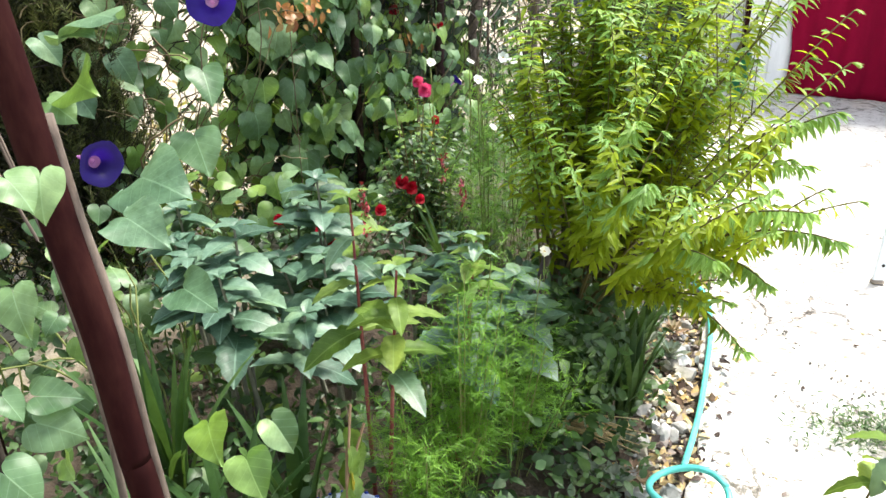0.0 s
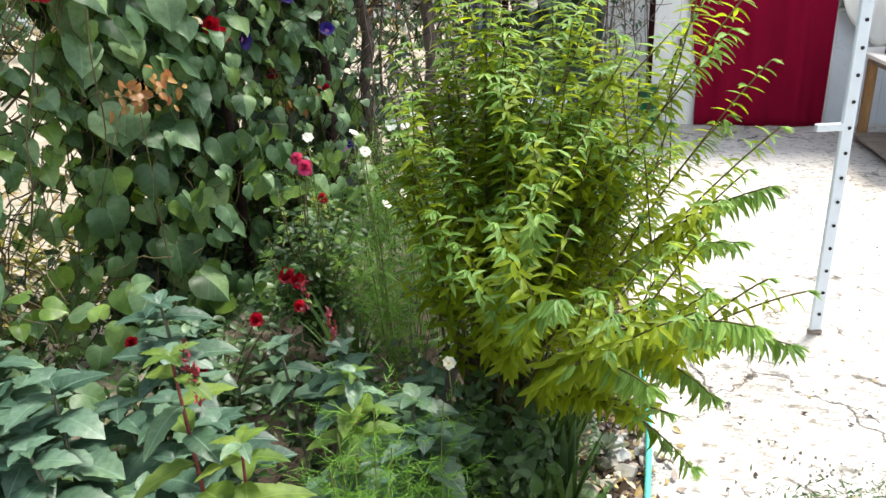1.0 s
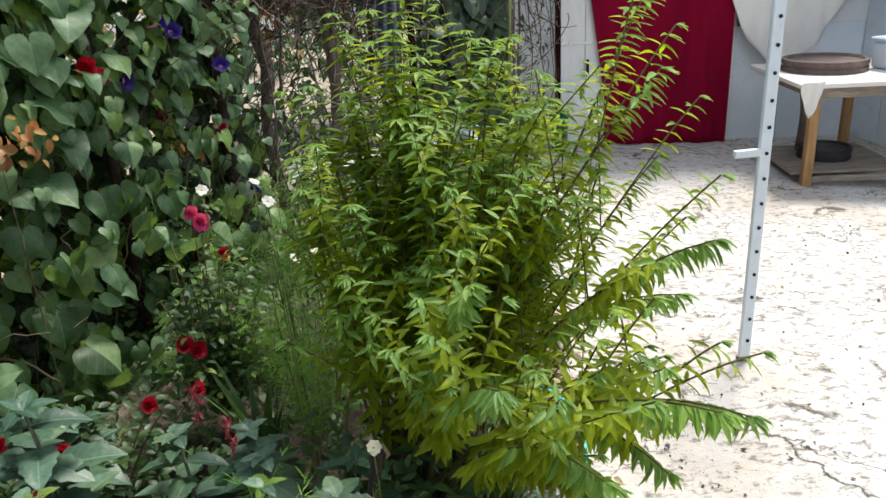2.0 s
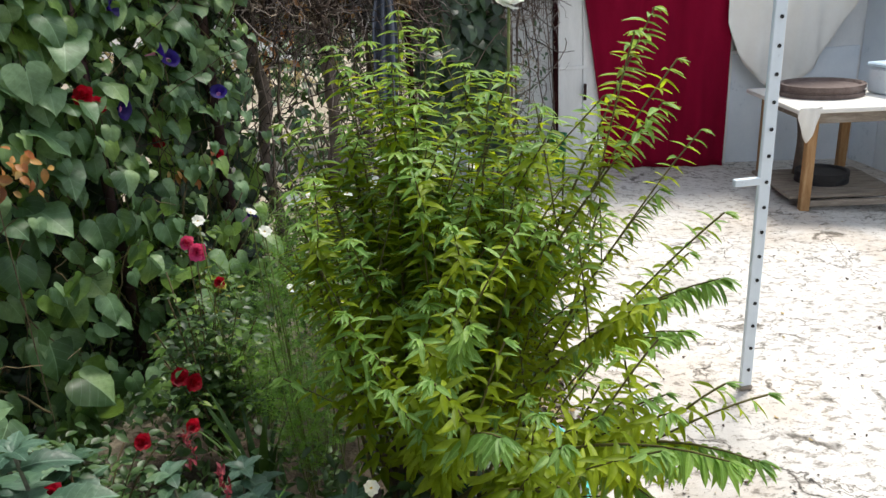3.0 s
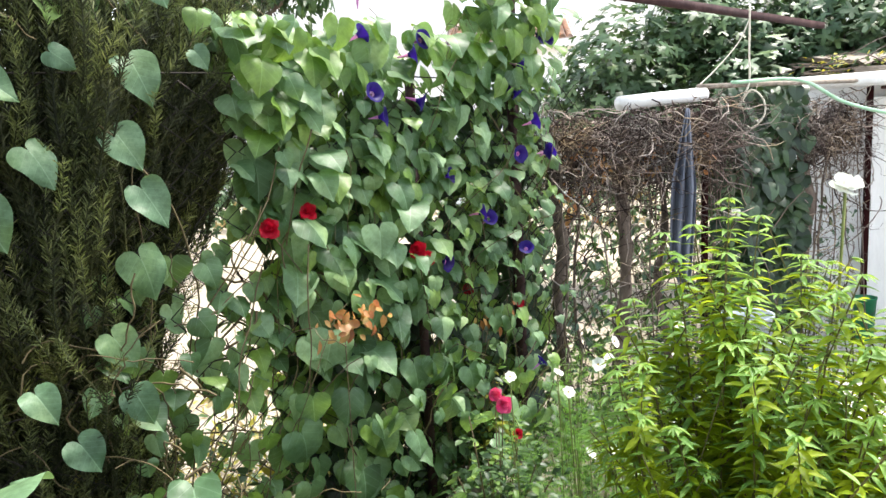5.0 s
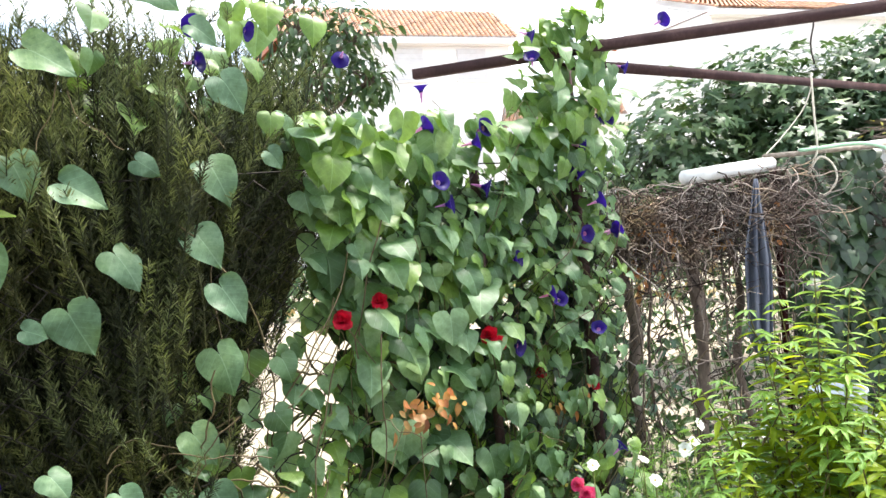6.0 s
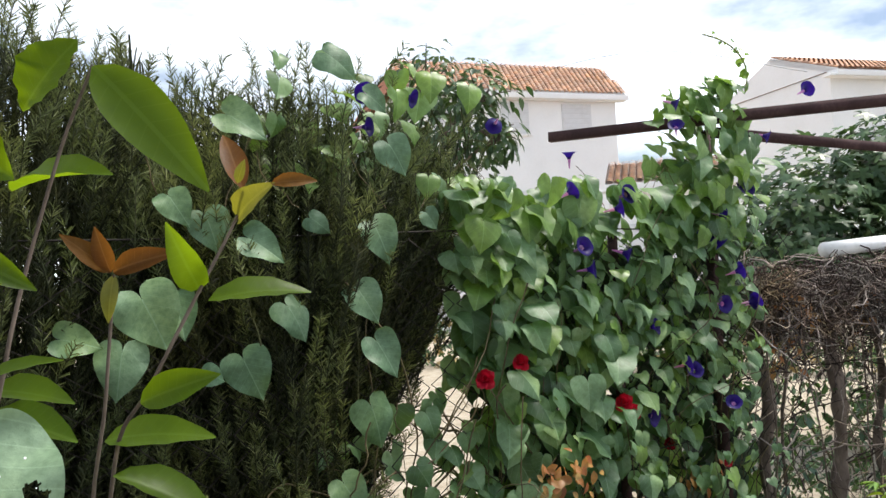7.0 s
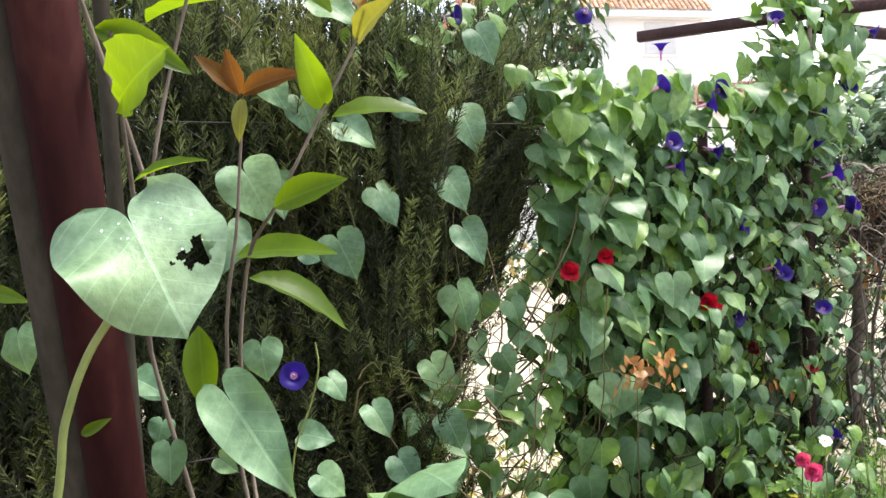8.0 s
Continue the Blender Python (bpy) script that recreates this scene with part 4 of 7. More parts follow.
def brush_fence():
    t = thing("brushwood_fence", "grey-brown fence of dead tangled vine stems on rough trunks", "fence")
    rng = random.Random(11)
    bd = (BB - BA).normalized()
    bn = V((bd.y, -bd.x, 0))
    length = 3.14

    def bp(s, z, o=0.0):
        return BA + bd * s + bn * o + UP * z

    gap = (1.46, 2.32)
    for s, r in ((0.08, 0.034), (0.57, 0.040), (0.90, 0.020), (2.45, 0.040)):
        pts = glide([bp(s + rng.uniform(-0.04, 0.04), z, rng.uniform(-0.04, 0.04)) for z in (-0.05, 0.25, 0.55, 0.8, 1.1, 1.4, 1.72)], 4)
        part("trunk", tube_mesh("trunk", pts, [r * rng.uniform(0.75, 1.25) for _ in pts], BARK, 9), None, t)
    pieces = []
    n = 0
    while n < 5200:
        s = rng.uniform(0, length)
        if gap[0] + 0.06 < s < gap[1] or (s > gap[1] and rng.random() < 0.15):
            continue
        top = rng.random() < 0.60
        z = rng.uniform(1.45, 1.93) if top else rng.uniform(0.05, 1.8)
        if not top and z < 1.25 and rng.random() < 0.62:
            continue
        n += 1
        l = rng.uniform(0.12, 0.50)
        d = V((bd.x, bd.y, 0)) * rng.uniform(-1.2, 1.2) + UP * rng.uniform(-0.8, 0.7) * (0.7 if top else 1.3) + bn * rng.uniform(-0.35, 0.45)
        d.normalize()
        p = bp(s, z, rng.uniform(-0.10, 0.13))
        pts = [p]
        for _ in range(6):
            d = (d + jitter(rng, 0.75)).normalized()
            q = pts[-1] + d * l / 6
            q.z = max(q.z, 0.12)
            pts.append(q)
        if (pts[-1] - BA).dot(bd) > 3.02 or max(q.z for q in pts) > 1.95 + 0.20 * noise.noise(V((s * 2.7, 0.4, 1.0))) + 0.12 * rng.random():
            continue
        r = rng.choice((0.0012, 0.002, 0.0025, 0.0035, 0.005))
        pieces.append(tube(pts, [r, r, r, r * 0.9, r * 0.8, r * 0.7, r * 0.5], 3))
    tagged(part("twig", fresh("twig", *bundle(pieces), TWIG), None, t), kind="stuff")
    # hanging stems
    pieces = []
    for _ in range(22):
        s = rng.choice((rng.uniform(0, 1.45), rng.uniform(2.32, length)))
        pts = [bp(s, 1.8, rng.uniform(-0.08, 0.14))]
        for k in range(9):
            pts.append(pts[-1] + V((bd.x * rng.uniform(-0.05, 0.05), bd.y * rng.uniform(-0.05, 0.05), -0.19)) + bn * rng.uniform(-0.02, 0.02))
        pieces.append(tube(pts, rng.choice((0.003, 0.005, 0.009)), 5))
    tagged(part("hanging_stem", fresh("hanging_stem", *bundle(pieces), BARK), None, t), kind="stuff")
    ms = []
    for _ in range(900):
        s = rng.uniform(0, length)
        if gap[0] < s < gap[1]:
            continue
        ms.append(facing(bp(s, rng.uniform(0.1, 1.25), rng.uniform(-0.35, 0.05)), bn + jitter(rng, 0.8), jitter(rng, 1) - UP * 0.5, rng.uniform(0.04, 0.08)))
    leaves(t, ms, [blade(0.5)], [DARK_LEAF, SAGE], rng)
    ms = []
    for cs, cz in ((0.28, 1.55), (0.75, 1.52), (0.18, 1.35), (1.2, 1.5)):
        for _ in range(40):
            ms.append(facing(bp(cs + rng.gauss(0, 0.06), cz + rng.gauss(0, 0.06), rng.uniform(-0.05, 0.12)), bn + jitter(rng, 0.8), jitter(rng, 1) - UP * 0.5, rng.uniform(0.04, 0.08)))
    leaves(t, ms, [blade(0.5)], [COPPER_LEAF], rng, rest="dry_leaf")
    return t


brush_fence()
cloth_post = part("rusty_post", tube_mesh("rusty_post", [(1.07, 5.43, 0.05), (1.075, 5.435, 2.06)], 0.022, RUST, 8))
tagged(cloth_post, "thin rusty steel post in the brush fence", "post")


def hung_cloth():
    vs, fs = [], []
    rows, n = 22, 16
    for j in range(rows + 1):
        t = j / rows
        w = 0.015 + 0.075 * min(1, t * 2.2) - 0.03 * max(0, t - 0.6)
        for i in range(n + 1):
            u = i / n - 0.5
            z = 1.96 - 1.05 * t + 0.20 * t * abs(u) - (0.12 * u * t)
            vs.append((0.915 - 0.045 * t + u * w * 1.7, 5.02 + 0.035 * math.sin(u * 17 + 1.2 * t) * min(1, 2 * t + 0.2) + u * 0.05, z))
    for j in range(rows):
        for i in range(n):
            q = j * (n + 1) + i
            fs.append((q, q + 1, q + n + 2, q + n + 1))
    ob = solid(part("hanging_cloth", fresh("hanging_cloth", vs, fs, CLOTH)), 0.004)
    return tagged(ob, "faded slate-blue cloth hung on the brush fence", "cloth")


hung_cloth()

# cross bar, rope and hose by the fence
bar = part("cross_bar", tube_mesh("cross_bar", [(1.02, 5.36, 2.09), (1.6, 5.85, 2.10), (2.5, 6.6, 2.11)], 0.016, GREY_WOOD, 6))
tagged(bar, "weathered wooden bar carrying ropes", "bar")
rope_pts = glide([(1.365, 5.6, 2.585), (1.365, 5.6, 2.3), (1.365, 5.6, 2.10), (1.32, 5.6, 2.01), (1.31, 5.6, 1.91), (1.38, 5.6, 1.82), (1.46, 5.6, 1.90), (1.45, 5.6, 2.0), (1.38, 5.6, 2.06), (1.32, 5.6, 1.98), (1.29, 5.6, 1.85), (1.28, 5.6, 1.72), (1.29, 5.6, 1.62)], 6)
rope = part("rope", tube_mesh("rope", rope_pts, 0.006, ROPE, 6))
tagged(rope, "cream rope with a hanging loop", "rope")
rope2 = part("rope", tube_mesh("rope", glide([(1.02, 5.37, 2.09), (1.15, 5.5, 2.2), (1.30, 5.6, 2.36), (1.365, 5.6, 2.5)], 6), 0.004, ROPE, 6))
tagged(rope2, "cream rope tied to the wooden bar", "rope")
ghose = part("garden_hose", tube_mesh("garden_hose", glide([(1.25, 5.55, 2.11), (1.7, 5.75, 2.11), (2.0, 5.8, 1.95), (2.4, 5.9, 1.85), (2.9, 6.05, 1.84), (3.5, 6.2, 1.95), (4.2, 6.38, 2.10)], 8), 0.012, GREEN_HOSE, 8))
tagged(ghose, "pale green hose slung across the doorway", "hose")

def back_scrub():
    rng = random.Random(18)
    t = thing("scrub", "green weeds and shrubs behind the brushwood fence", "weeds", kind="stuff")
    bd = (BB - BA).normalized()
    bn = V((bd.y, -bd.x, 0))
    ms = []
    for _ in range(1500):
        p = BA + bd * rng.uniform(-0.1, 2.6) - bn * rng.uniform(0.25, 1.2) + UP * (1.5 * rng.random() ** 1.3)
        ms.append(facing(p, bn + UP * 0.5 + jitter(rng, 0.7), jitter(rng, 1) - UP * 0.3, rng.uniform(0.05, 0.12)))
    leaves(t, ms, [blade(0.45, 4, 0.3, 0.3), blade(0.3, 4, 0.3, 0.4)], [DARK_LEAF, GRASS, FIG], rng, rest="weed")


def roof_brush():
    """Dead stems and weeds lying along the roof edge."""
    rng = random.Random(15)
    t = thing("dead_stems", "dead dark vine stems and weeds lying along the roof edge", "stems", (2.6, 6.47, 2.2))
    pieces = []
    for _ in range(46):
        p = V((rng.uniform(-0.9, 1.4), rng.uniform(-0.06, 0.25), rng.uniform(-0.03, 0.06)))
        pieces.append(tube(wander(rng, p, (1, 0, rng.uniform(-0.1, 0.15)), rng.uniform(0.3, 0.9), 0.07, 0.2), rng.choice((0.003, 0.005, 0.008)), 4))
    tagged(part("stem", fresh("stem", *bundle(pieces), BARK), None, t), kind="stuff")
    ms = [facing((rng.gauss(-0.25, 0.22), rng.uniform(-0.02, 0.5), rng.uniform(-0.02, 0.12)), UP + jitter(rng, 0.8), jitter(rng, 1), rng.uniform(0.04, 0.08)) for _ in range(140)]
    leaves(t, ms, [blade(0.4, 3)], [GRASS, YELLOW_LEAF], rng, 40)


def scrub():
    rng = random.Random(16)
    t = thing("scrub", "low mixed weeds and dry grass beyond the wire fence", "weeds", kind="stuff")
    ms = []
    for k in range(4200):
        s, out = rng.uniform(-0.5, 2.4), -rng.uniform(0.15, 1.3)
        if k % 2:
            s, out = rng.uniform(-0.6, 0.7), -rng.uniform(0.10, 0.9)
        p = on_fence(s, rng.uniform(0.0, 0.62 + 0.30 * (k % 2)) * (0.5 + 0.5 * abs(noise.noise(V((s * 3, out * 3, 1))) * 2)), out)
        ms.append(facing(p, UP + jitter(rng, 0.9) + FN * 0.4, jitter(rng, 1) + UP * 0.5, rng.uniform(0.03, 0.09)))
    leaves(t, ms, [blade(0.35, 3, 0.3, 0.3), blade(0.12, 3, 0.3, 0.3)], [GRASS, DARK_LEAF, STRAW, YELLOW_LEAF], rng, rest="weed")


# ---- hose and edging along the flower bed ----


def lie(x, y, lift):
    return (x, y, gz(x, y) + lift)


hose = part("garden_hose", tube_mesh("garden_hose", glide([lie(1.12, 3.3, 0.02), lie(1.27, 3.0, 0.02), lie(1.302, 2.837, 0.018), lie(1.26, 2.6, 0.02), lie(1.22, 2.45, 0.02), lie(1.107, 2.09, 0.02), lie(1.03, 1.88, 0.03), lie(0.975, 1.74, 0.06), lie(0.95, 1.67, 0.09)], 8), 0.0105, HOSE, 10))
tagged(hose, "turquoise garden hose lying along the bed", "hose")
loop = part("garden_hose", tube_mesh("garden_hose", [V((0.945 + 0.115 * math.cos(a), 1.57 + 0.10 * math.sin(a), 0.075 + 0.012 * math.sin(2 * a))) for a in np.linspace(0.2, 6.4, 40)], 0.0105, HOSE, 10))
tagged(loop, "turquoise hose coiled in a ring", "hose")


def stones():
    rng = random.Random(21)
    bm = bmesh.new()
    bmesh.ops.create_icosphere(bm, subdivisions=2, radius=1)
    bm.verts.ensure_lookup_table()
    tv = [tuple(v.co) for v in bm.verts]
    tf = [tuple(v.index for v in f.verts) for f in bm.faces]
    bm.free()
    t = thing("edging_stones", "pale rubble stones along the flower bed", "stones")
    rocks = []
    for k in range(6):
        ax = [V((rng.gauss(0, 1), rng.gauss(0, 1), rng.gauss(0, 1))).normalized() for _ in range(5)]
        vs = []
        for c in tv:
            p = V(c) * rng.uniform(0.85, 1.15)
            for a in ax:
                over = p.dot(a) - 0.52
                if over > 0:
                    p -= a * over
            vs.append(p)
        rocks.append(fresh("stone", vs, tf, STONE, False))
    for k in range(170):
        me = rocks[k % 6]
        u = rng.random()
        e = PATIO_EDGE[int(12 + u * 22)]
        p = V((e.x - rng.uniform(0.02, 0.20), e.y + rng.uniform(-0.05, 0.05), gz(e.x, e.y)))
        s = 0.008 + 0.042 * rng.random() ** 3
        part("stone", me, None, t, "", Matrix.Translation(p) @ Euler((rng.random() * 3, rng.random() * 3, rng.random() * 6)).to_matrix().to_4x4() @ Matrix.Diagonal((s, s * rng.uniform(0.6, 1.2), s, 1)))
    return t


stones()


def crumbs():
    """Loose grit and chips of concrete lying on the yard, thickest along the cracks near the bed."""
    rng = random.Random(23)
    t = thing("gravel", "loose dark grit and concrete chips on the yard", "gravel", kind="stuff")
    chip = ([(-0.5, -0.4, 0), (0.5, -0.5, 0), (0.4, 0.5, 0), (-0.4, 0.45, 0), (-0.3, -0.2, 0.4), (0.3, -0.3, 0.5), (0.25, 0.3, 0.35), (-0.25, 0.3, 0.45)], [(4, 5, 6, 7), (0, 1, 5, 4), (1, 2, 6, 5), (2, 3, 7, 6), (3, 0, 4, 7)])
    ms = []
    for k in range(1100):
        if k % 3:
            x, y = rng.gauss(1.75, 0.35), rng.gauss(2.45, 0.22)
            if abs(noise.noise(V((x * 2.2, y * 2.2, 5.0)))) > 0.12:
                continue
        else:
            x, y = rng.uniform(1.0, 4.6), rng.uniform(1.2, 6.3)
        if x < 0.95 + 0.27 * (y - 1.3):
            continue
        ms.append(facing((x, y, gz(x, y) + 0.003), UP + jitter(rng, 0.3), jitter(rng, 1), 0.003 + 0.009 * rng.random() ** 2.5))
    tagged(part("chip", stack("chip", chip, ms, GRIT), None, t), kind="stuff")


GRIT = leaf_material("grey_grit", (0.06, 0.055, 0.05), (0.16, 0.15, 0.14), (0.42, 0.40, 0.38), 0.95, 0.0, spec=0.15, grain=30)
crumbs()


def litter():
    rng = random.Random(22)
    ms = []
    for k in range(1700):
        e = PATIO_EDGE[int(10 + rng.random() * 34)]
        x = e.x - 0.10 + rng.gauss(0, 0.075)
        p = V((x, e.y + rng.uniform(-0.06, 0.06), gz(x, e.y) + (0.008 if x > e.x else -0.008)))
        ms.append(facing(p, UP + jitter(rng, 0.5), jitter(rng, 1), rng.uniform(0.015, 0.05)))
    for k in range(950):
        p = V((rng.uniform(1.0, 4.5), rng.uniform(1.3, 6.3), 0))
        p.z = gz(p.x, p.y) + 0.008
        ms.append(facing(p, UP + jitter(rng, 0.4), jitter(rng, 1), 0.005 + 0.022 * rng.random() ** 2))
    t = thing("fallen_leaves", "dry brown fallen leaves on bed edge and yard", "leaf litter", kind="stuff")
    leaves(t, ms, [blade(0.5, 3, 0.5, 0.3), blade(0.7, 3, -0.4, -0.2)], [TWIG, STRAW], rng, rest="dry_leaf")
    return t


litter()

# ---- morning glory on the fence ----


def flower_meshes():
    """The funnel and the throat of a morning glory, facing z, one unit wide."""
    n = 20

    def ring(prof):
        vs = []
        for r, z in prof:
            for j in range(n):
                a = 2 * math.pi * j / n
                k = 1 + 0.035 * math.cos(5 * a) * (r / 0.5)
                vs.append((r * k * math.cos(a), r * k * math.sin(a), z + 0.025 * math.sin(10 * a) * (r / 0.5) ** 2))
        fs = [(k * n + j, k * n + (j + 1) % n, (k + 1) * n + (j + 1) % n, (k + 1) * n + j) for k in range(len(prof) - 1) for j in range(n)]
        return vs, fs
    return fresh("flower", *ring([(0.09, -0.42), (0.15, -0.26), (0.26, -0.11), (0.40, 0.0), (0.52, 0.01)]), VIOLET), fresh("throat", *ring([(0.03, -0.95), (0.055, -0.7), (0.09, -0.425), (0.14, -0.27), (0.06, -0.36)]), THROAT)


GLORY, GLORY_THROAT = flower_meshes()


def glory(parent, p, n, size):
    f = part("flower", GLORY, None, parent, "violet trumpet flower with a pink throat", facing(p, n, (0, 0.3, 1), size))
    part("throat", GLORY_THROAT, None, f)
    return f


def wander(rng, p, d, length, step=0.06, wob=0.35, pull=None):
    pts = [V(p)]
    d = V(d).normalized()
    for _ in range(max(2, int(length / step))):
        d = d + jitter(rng, wob)
        if pull is not None:
            d += pull
        d.normalize()
        pts.append(pts[-1] + d * step)
    return pts


def morning_glory():
    rng = random.Random(31)
    t = thing("morning_glory", "dense morning glory with heart leaves and violet flowers on wire fence", "climbing plant", on_fence(1.5, 0))
    base = V(t.location)
    ms, young = [], []

    def add(s, z, out, size, lime=0.12, tilt=0.65):
        p = on_fence(s, z, out) - base
        n = FN + UP * (rng.uniform(-0.1, 0.4) if z < 0.9 else rng.uniform(-0.1, 1.5)) + jitter(rng, tilt * 0.8)
        m = facing(p, n, -UP + jitter(rng, 0.4) + FN * 0.15, size) @ Matrix.Diagonal((rng.uniform(0.88, 1.12), 1, 1, 1))
        (young if rng.random() < lime else ms).append(m)

    for _ in range(1300):
        s, z = rng.uniform(0.36, 2.04), rng.uniform(0.05, 2.08)
        if z < 1.1 and rng.random() < (0.68 if s < 0.6 else 0.48):
            continue
        if z > 1.99 + 0.22 * noise.noise(V((s * 3.1, 0.7, 4.0))):
            continue
        swell = 0.06 + 0.26 * max(0, 1 - z / 1.25) * min(1, max(0, s - 0.4) * 1.6)
        size = (0.050 + 0.068 * rng.random() ** 1.4) * (1.0 + 0.35 * max(0, 1.1 - z)) * (1.05 - 0.24 * (s - 0.4))
        if z < 1.45 and s < 0.46 + 0.05 * noise.noise(V((z * 5, 1.3, 2.0))):
            continue
        add(s - 0.15 * max(0, 1 - z) * min(1.0, max(0.0, s - 0.6) * 2), z, rng.uniform(-0.06, swell + 0.09), size, 0.14, 0.75)
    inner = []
    for _ in range(1500):                                 # leaves on the far side of the wire, shade put into their colour
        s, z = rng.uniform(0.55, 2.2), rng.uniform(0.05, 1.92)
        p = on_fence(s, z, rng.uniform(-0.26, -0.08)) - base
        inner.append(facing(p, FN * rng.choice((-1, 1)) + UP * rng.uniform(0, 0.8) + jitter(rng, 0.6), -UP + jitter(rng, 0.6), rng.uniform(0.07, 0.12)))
    # darker ivy colour stands in for shade, lime for light coming through
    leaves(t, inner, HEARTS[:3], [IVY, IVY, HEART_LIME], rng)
    for _ in range(250):                                  # the column at the corner
        z = rng.uniform(1.9, 2.66)
        w = 0.33 * (1.0 - max(0, z - 2.40) / 0.36)
        add(1.80 + rng.uniform(-w, w) * 0.8, z, rng.uniform(-0.15, 0.2), rng.uniform(0.055, 0.11), 0.25, 0.7)
    for _ in range(150):                                  # along the top wire
        s = rng.uniform(0.30, 1.7)
        add(s, 1.97 + 0.17 * rng.random() + 0.05 * (1.7 - s) * rng.random(), rng.uniform(-0.12, 0.14), rng.uniform(0.07, 0.12), 0.35, 0.7)
    for _ in range(12):                                   # the broadest leaves
        add(rng.uniform(0.42, 1.25), rng.uniform(0.75, 1.5), rng.uniform(0.06, 0.16), rng.uniform(0.11, 0.145), 0.0, 0.4)
    for _ in range(36):                                   # between bush and vine
        add(rng.uniform(0.30, 0.55), rng.uniform(1.42, 2.05), rng.uniform(-0.10, 0.10), rng.uniform(0.06, 0.11))
    for _ in range(28):                                   # round leaves in the open stretch of wire
        add(rng.uniform(-0.05, 0.45), rng.uniform(0.5, 1.45), rng.uniform(-0.05, 0.04), rng.uniform(0.06, 0.095), 0.05, 0.5)
    for _ in range(130):                                  # thin part
        add(rng.uniform(-0.25, 0.48), rng.uniform(0.1, 1.4), rng.uniform(-0.05, 0.08), rng.uniform(0.04, 0.09), 0.25, 1.0)
    # single leaves before the rosemary: place of the stalk, and the way to the tip
    over = [(-0.70, 2.09, 0.05, -0.10), (-0.60, 2.04, 0.04, -0.12), (-0.49, 1.97, 0.11, -0.09), (-0.28, 2.02, 0.06, -0.05), (-0.06, 2.02, 0.05, -0.15), (0.15, 2.04, 0.04, -0.06), (-0.69, 1.81, 0.02, -0.13), (-0.37, 1.77, 0.06, -0.12), (-0.13, 1.81, 0.06, -0.13), (-0.51, 1.63, 0.05, -0.14), (-0.07, 1.64, 0.06, -0.14)]
    over += [(-0.10, 1.44, 0.05, -0.16), (-0.21, 1.21, 0.06, -0.12), (-0.62, 1.58, 0.06, -0.02), (-0.54, 2.33, 0.12, -0.09), (-0.21, 2.55, 0.10, -0.09), (-0.07, 2.43, 0.08, -0.06), (0.01, 2.28, 0.06, -0.12), (-0.99, 1.71, 0.11, -0.03), (-0.82, 1.69, -0.03, -0.15), (-0.16, 1.02, 0.04, -0.12), (-0.34, 0.92, 0.05, -0.11)]
    meshes = [fresh("leaf", *heart(w, f, c, 0.05, k, 2), DEWY) for k, (w, f, c) in enumerate(((0.84, 0.25, 0.25), (0.92, 0.15, 0.30), (0.78, 0.40, 0.20), (0.86, -0.10, 0.30)))]
    for k, (s, z, ds, dz) in enumerate(over):
        way = FD * ds + UP * dz + FN * 0.035
        n = FN * 0.8 + V((0.3, -0.5, 0.45)) + jitter(rng, 0.3)
        part("leaf", meshes[k % 4], None, t, "", facing(on_fence(s, z, 0.09) + way * 0.20 - base, n, way, way.length * 0.82))
    for _ in range(30):
        add(rng.uniform(-0.45, 0.5), rng.uniform(2.15, 2.6), rng.uniform(-0.25, 0.12), rng.uniform(0.06, 0.10), 0.6, 0.9)
    leaves(t, ms, HEARTS, [HEART], rng, 270, keep=lambda m: -(m.translation.dot(FN)) + rng.random() * 0.3)
    leaves(t, young, HEARTS[:2], [HEART_LIME], rng, 30)
    stems = []
    for _ in range(110):
        s = rng.uniform(0.0, 2.2)
        stems.append(tube([p - base for p in wander(rng, on_fence(s, rng.uniform(0, 1.2), rng.uniform(-0.06, 0.03)), UP + FD * rng.uniform(-0.5, 0.5), rng.uniform(0.5, 1.1), 0.07, 0.3)], rng.choice((0.0015, 0.002, 0.003)), 4))
    for _ in range(75):                                   # bare twining stems in the open stretch of wire
        s = rng.uniform(-0.35, 0.5)
        stems.append(tube([p - base for p in wander(rng, on_fence(s, rng.uniform(0.1, 1.3), rng.uniform(-0.05, 0.05)), UP * 0.5 + FD * rng.uniform(-1, 1), rng.uniform(0.25, 0.6), 0.035, 0.5)], rng.choice((0.002, 0.003, 0.0045)), 4))
    for _ in range(14):
        s = rng.uniform(-0.9, 1.9)
        stems.append(tube([p - base for p in wander(rng, on_fence(s, 2.05, 0.05), UP * 0.6 + FD * rng.uniform(-1, 1), 0.26, 0.03, 0.4)], 0.0016, 4))
    tagged(part("stem", fresh("stem", *bundle(stems), BROWN_STEM), None, t), kind="stuff")
    coil = [on_fence(0.26 + 0.085 * math.cos(a) + 0.004 * a, 1.04 + 0.07 * math.sin(a), -0.05 - 0.006 * a) - base for a in np.linspace(0, 11.5, 60)]
    part("tendril", tube_mesh("tendril", coil, 0.004, GREEN_STEM, 6), None, t)
    tend = glide([(0.175, 4.200, 2.768), (0.190, 4.200, 2.847), (0.177, 4.200, 2.922), (0.138, 4.200, 2.988), (0.075, 4.200, 3.043), (0.002, 4.200, 3.080)], 5)
    part("tendril", tube_mesh("tendril", [p - base for p in tend], 0.004, GREEN_STEM, 5), None, t)
    tl = []
    for k in range(16):
        q, ax = tend[2 + int(k * (len(tend) - 4) / 16)], jitter(rng, 1)
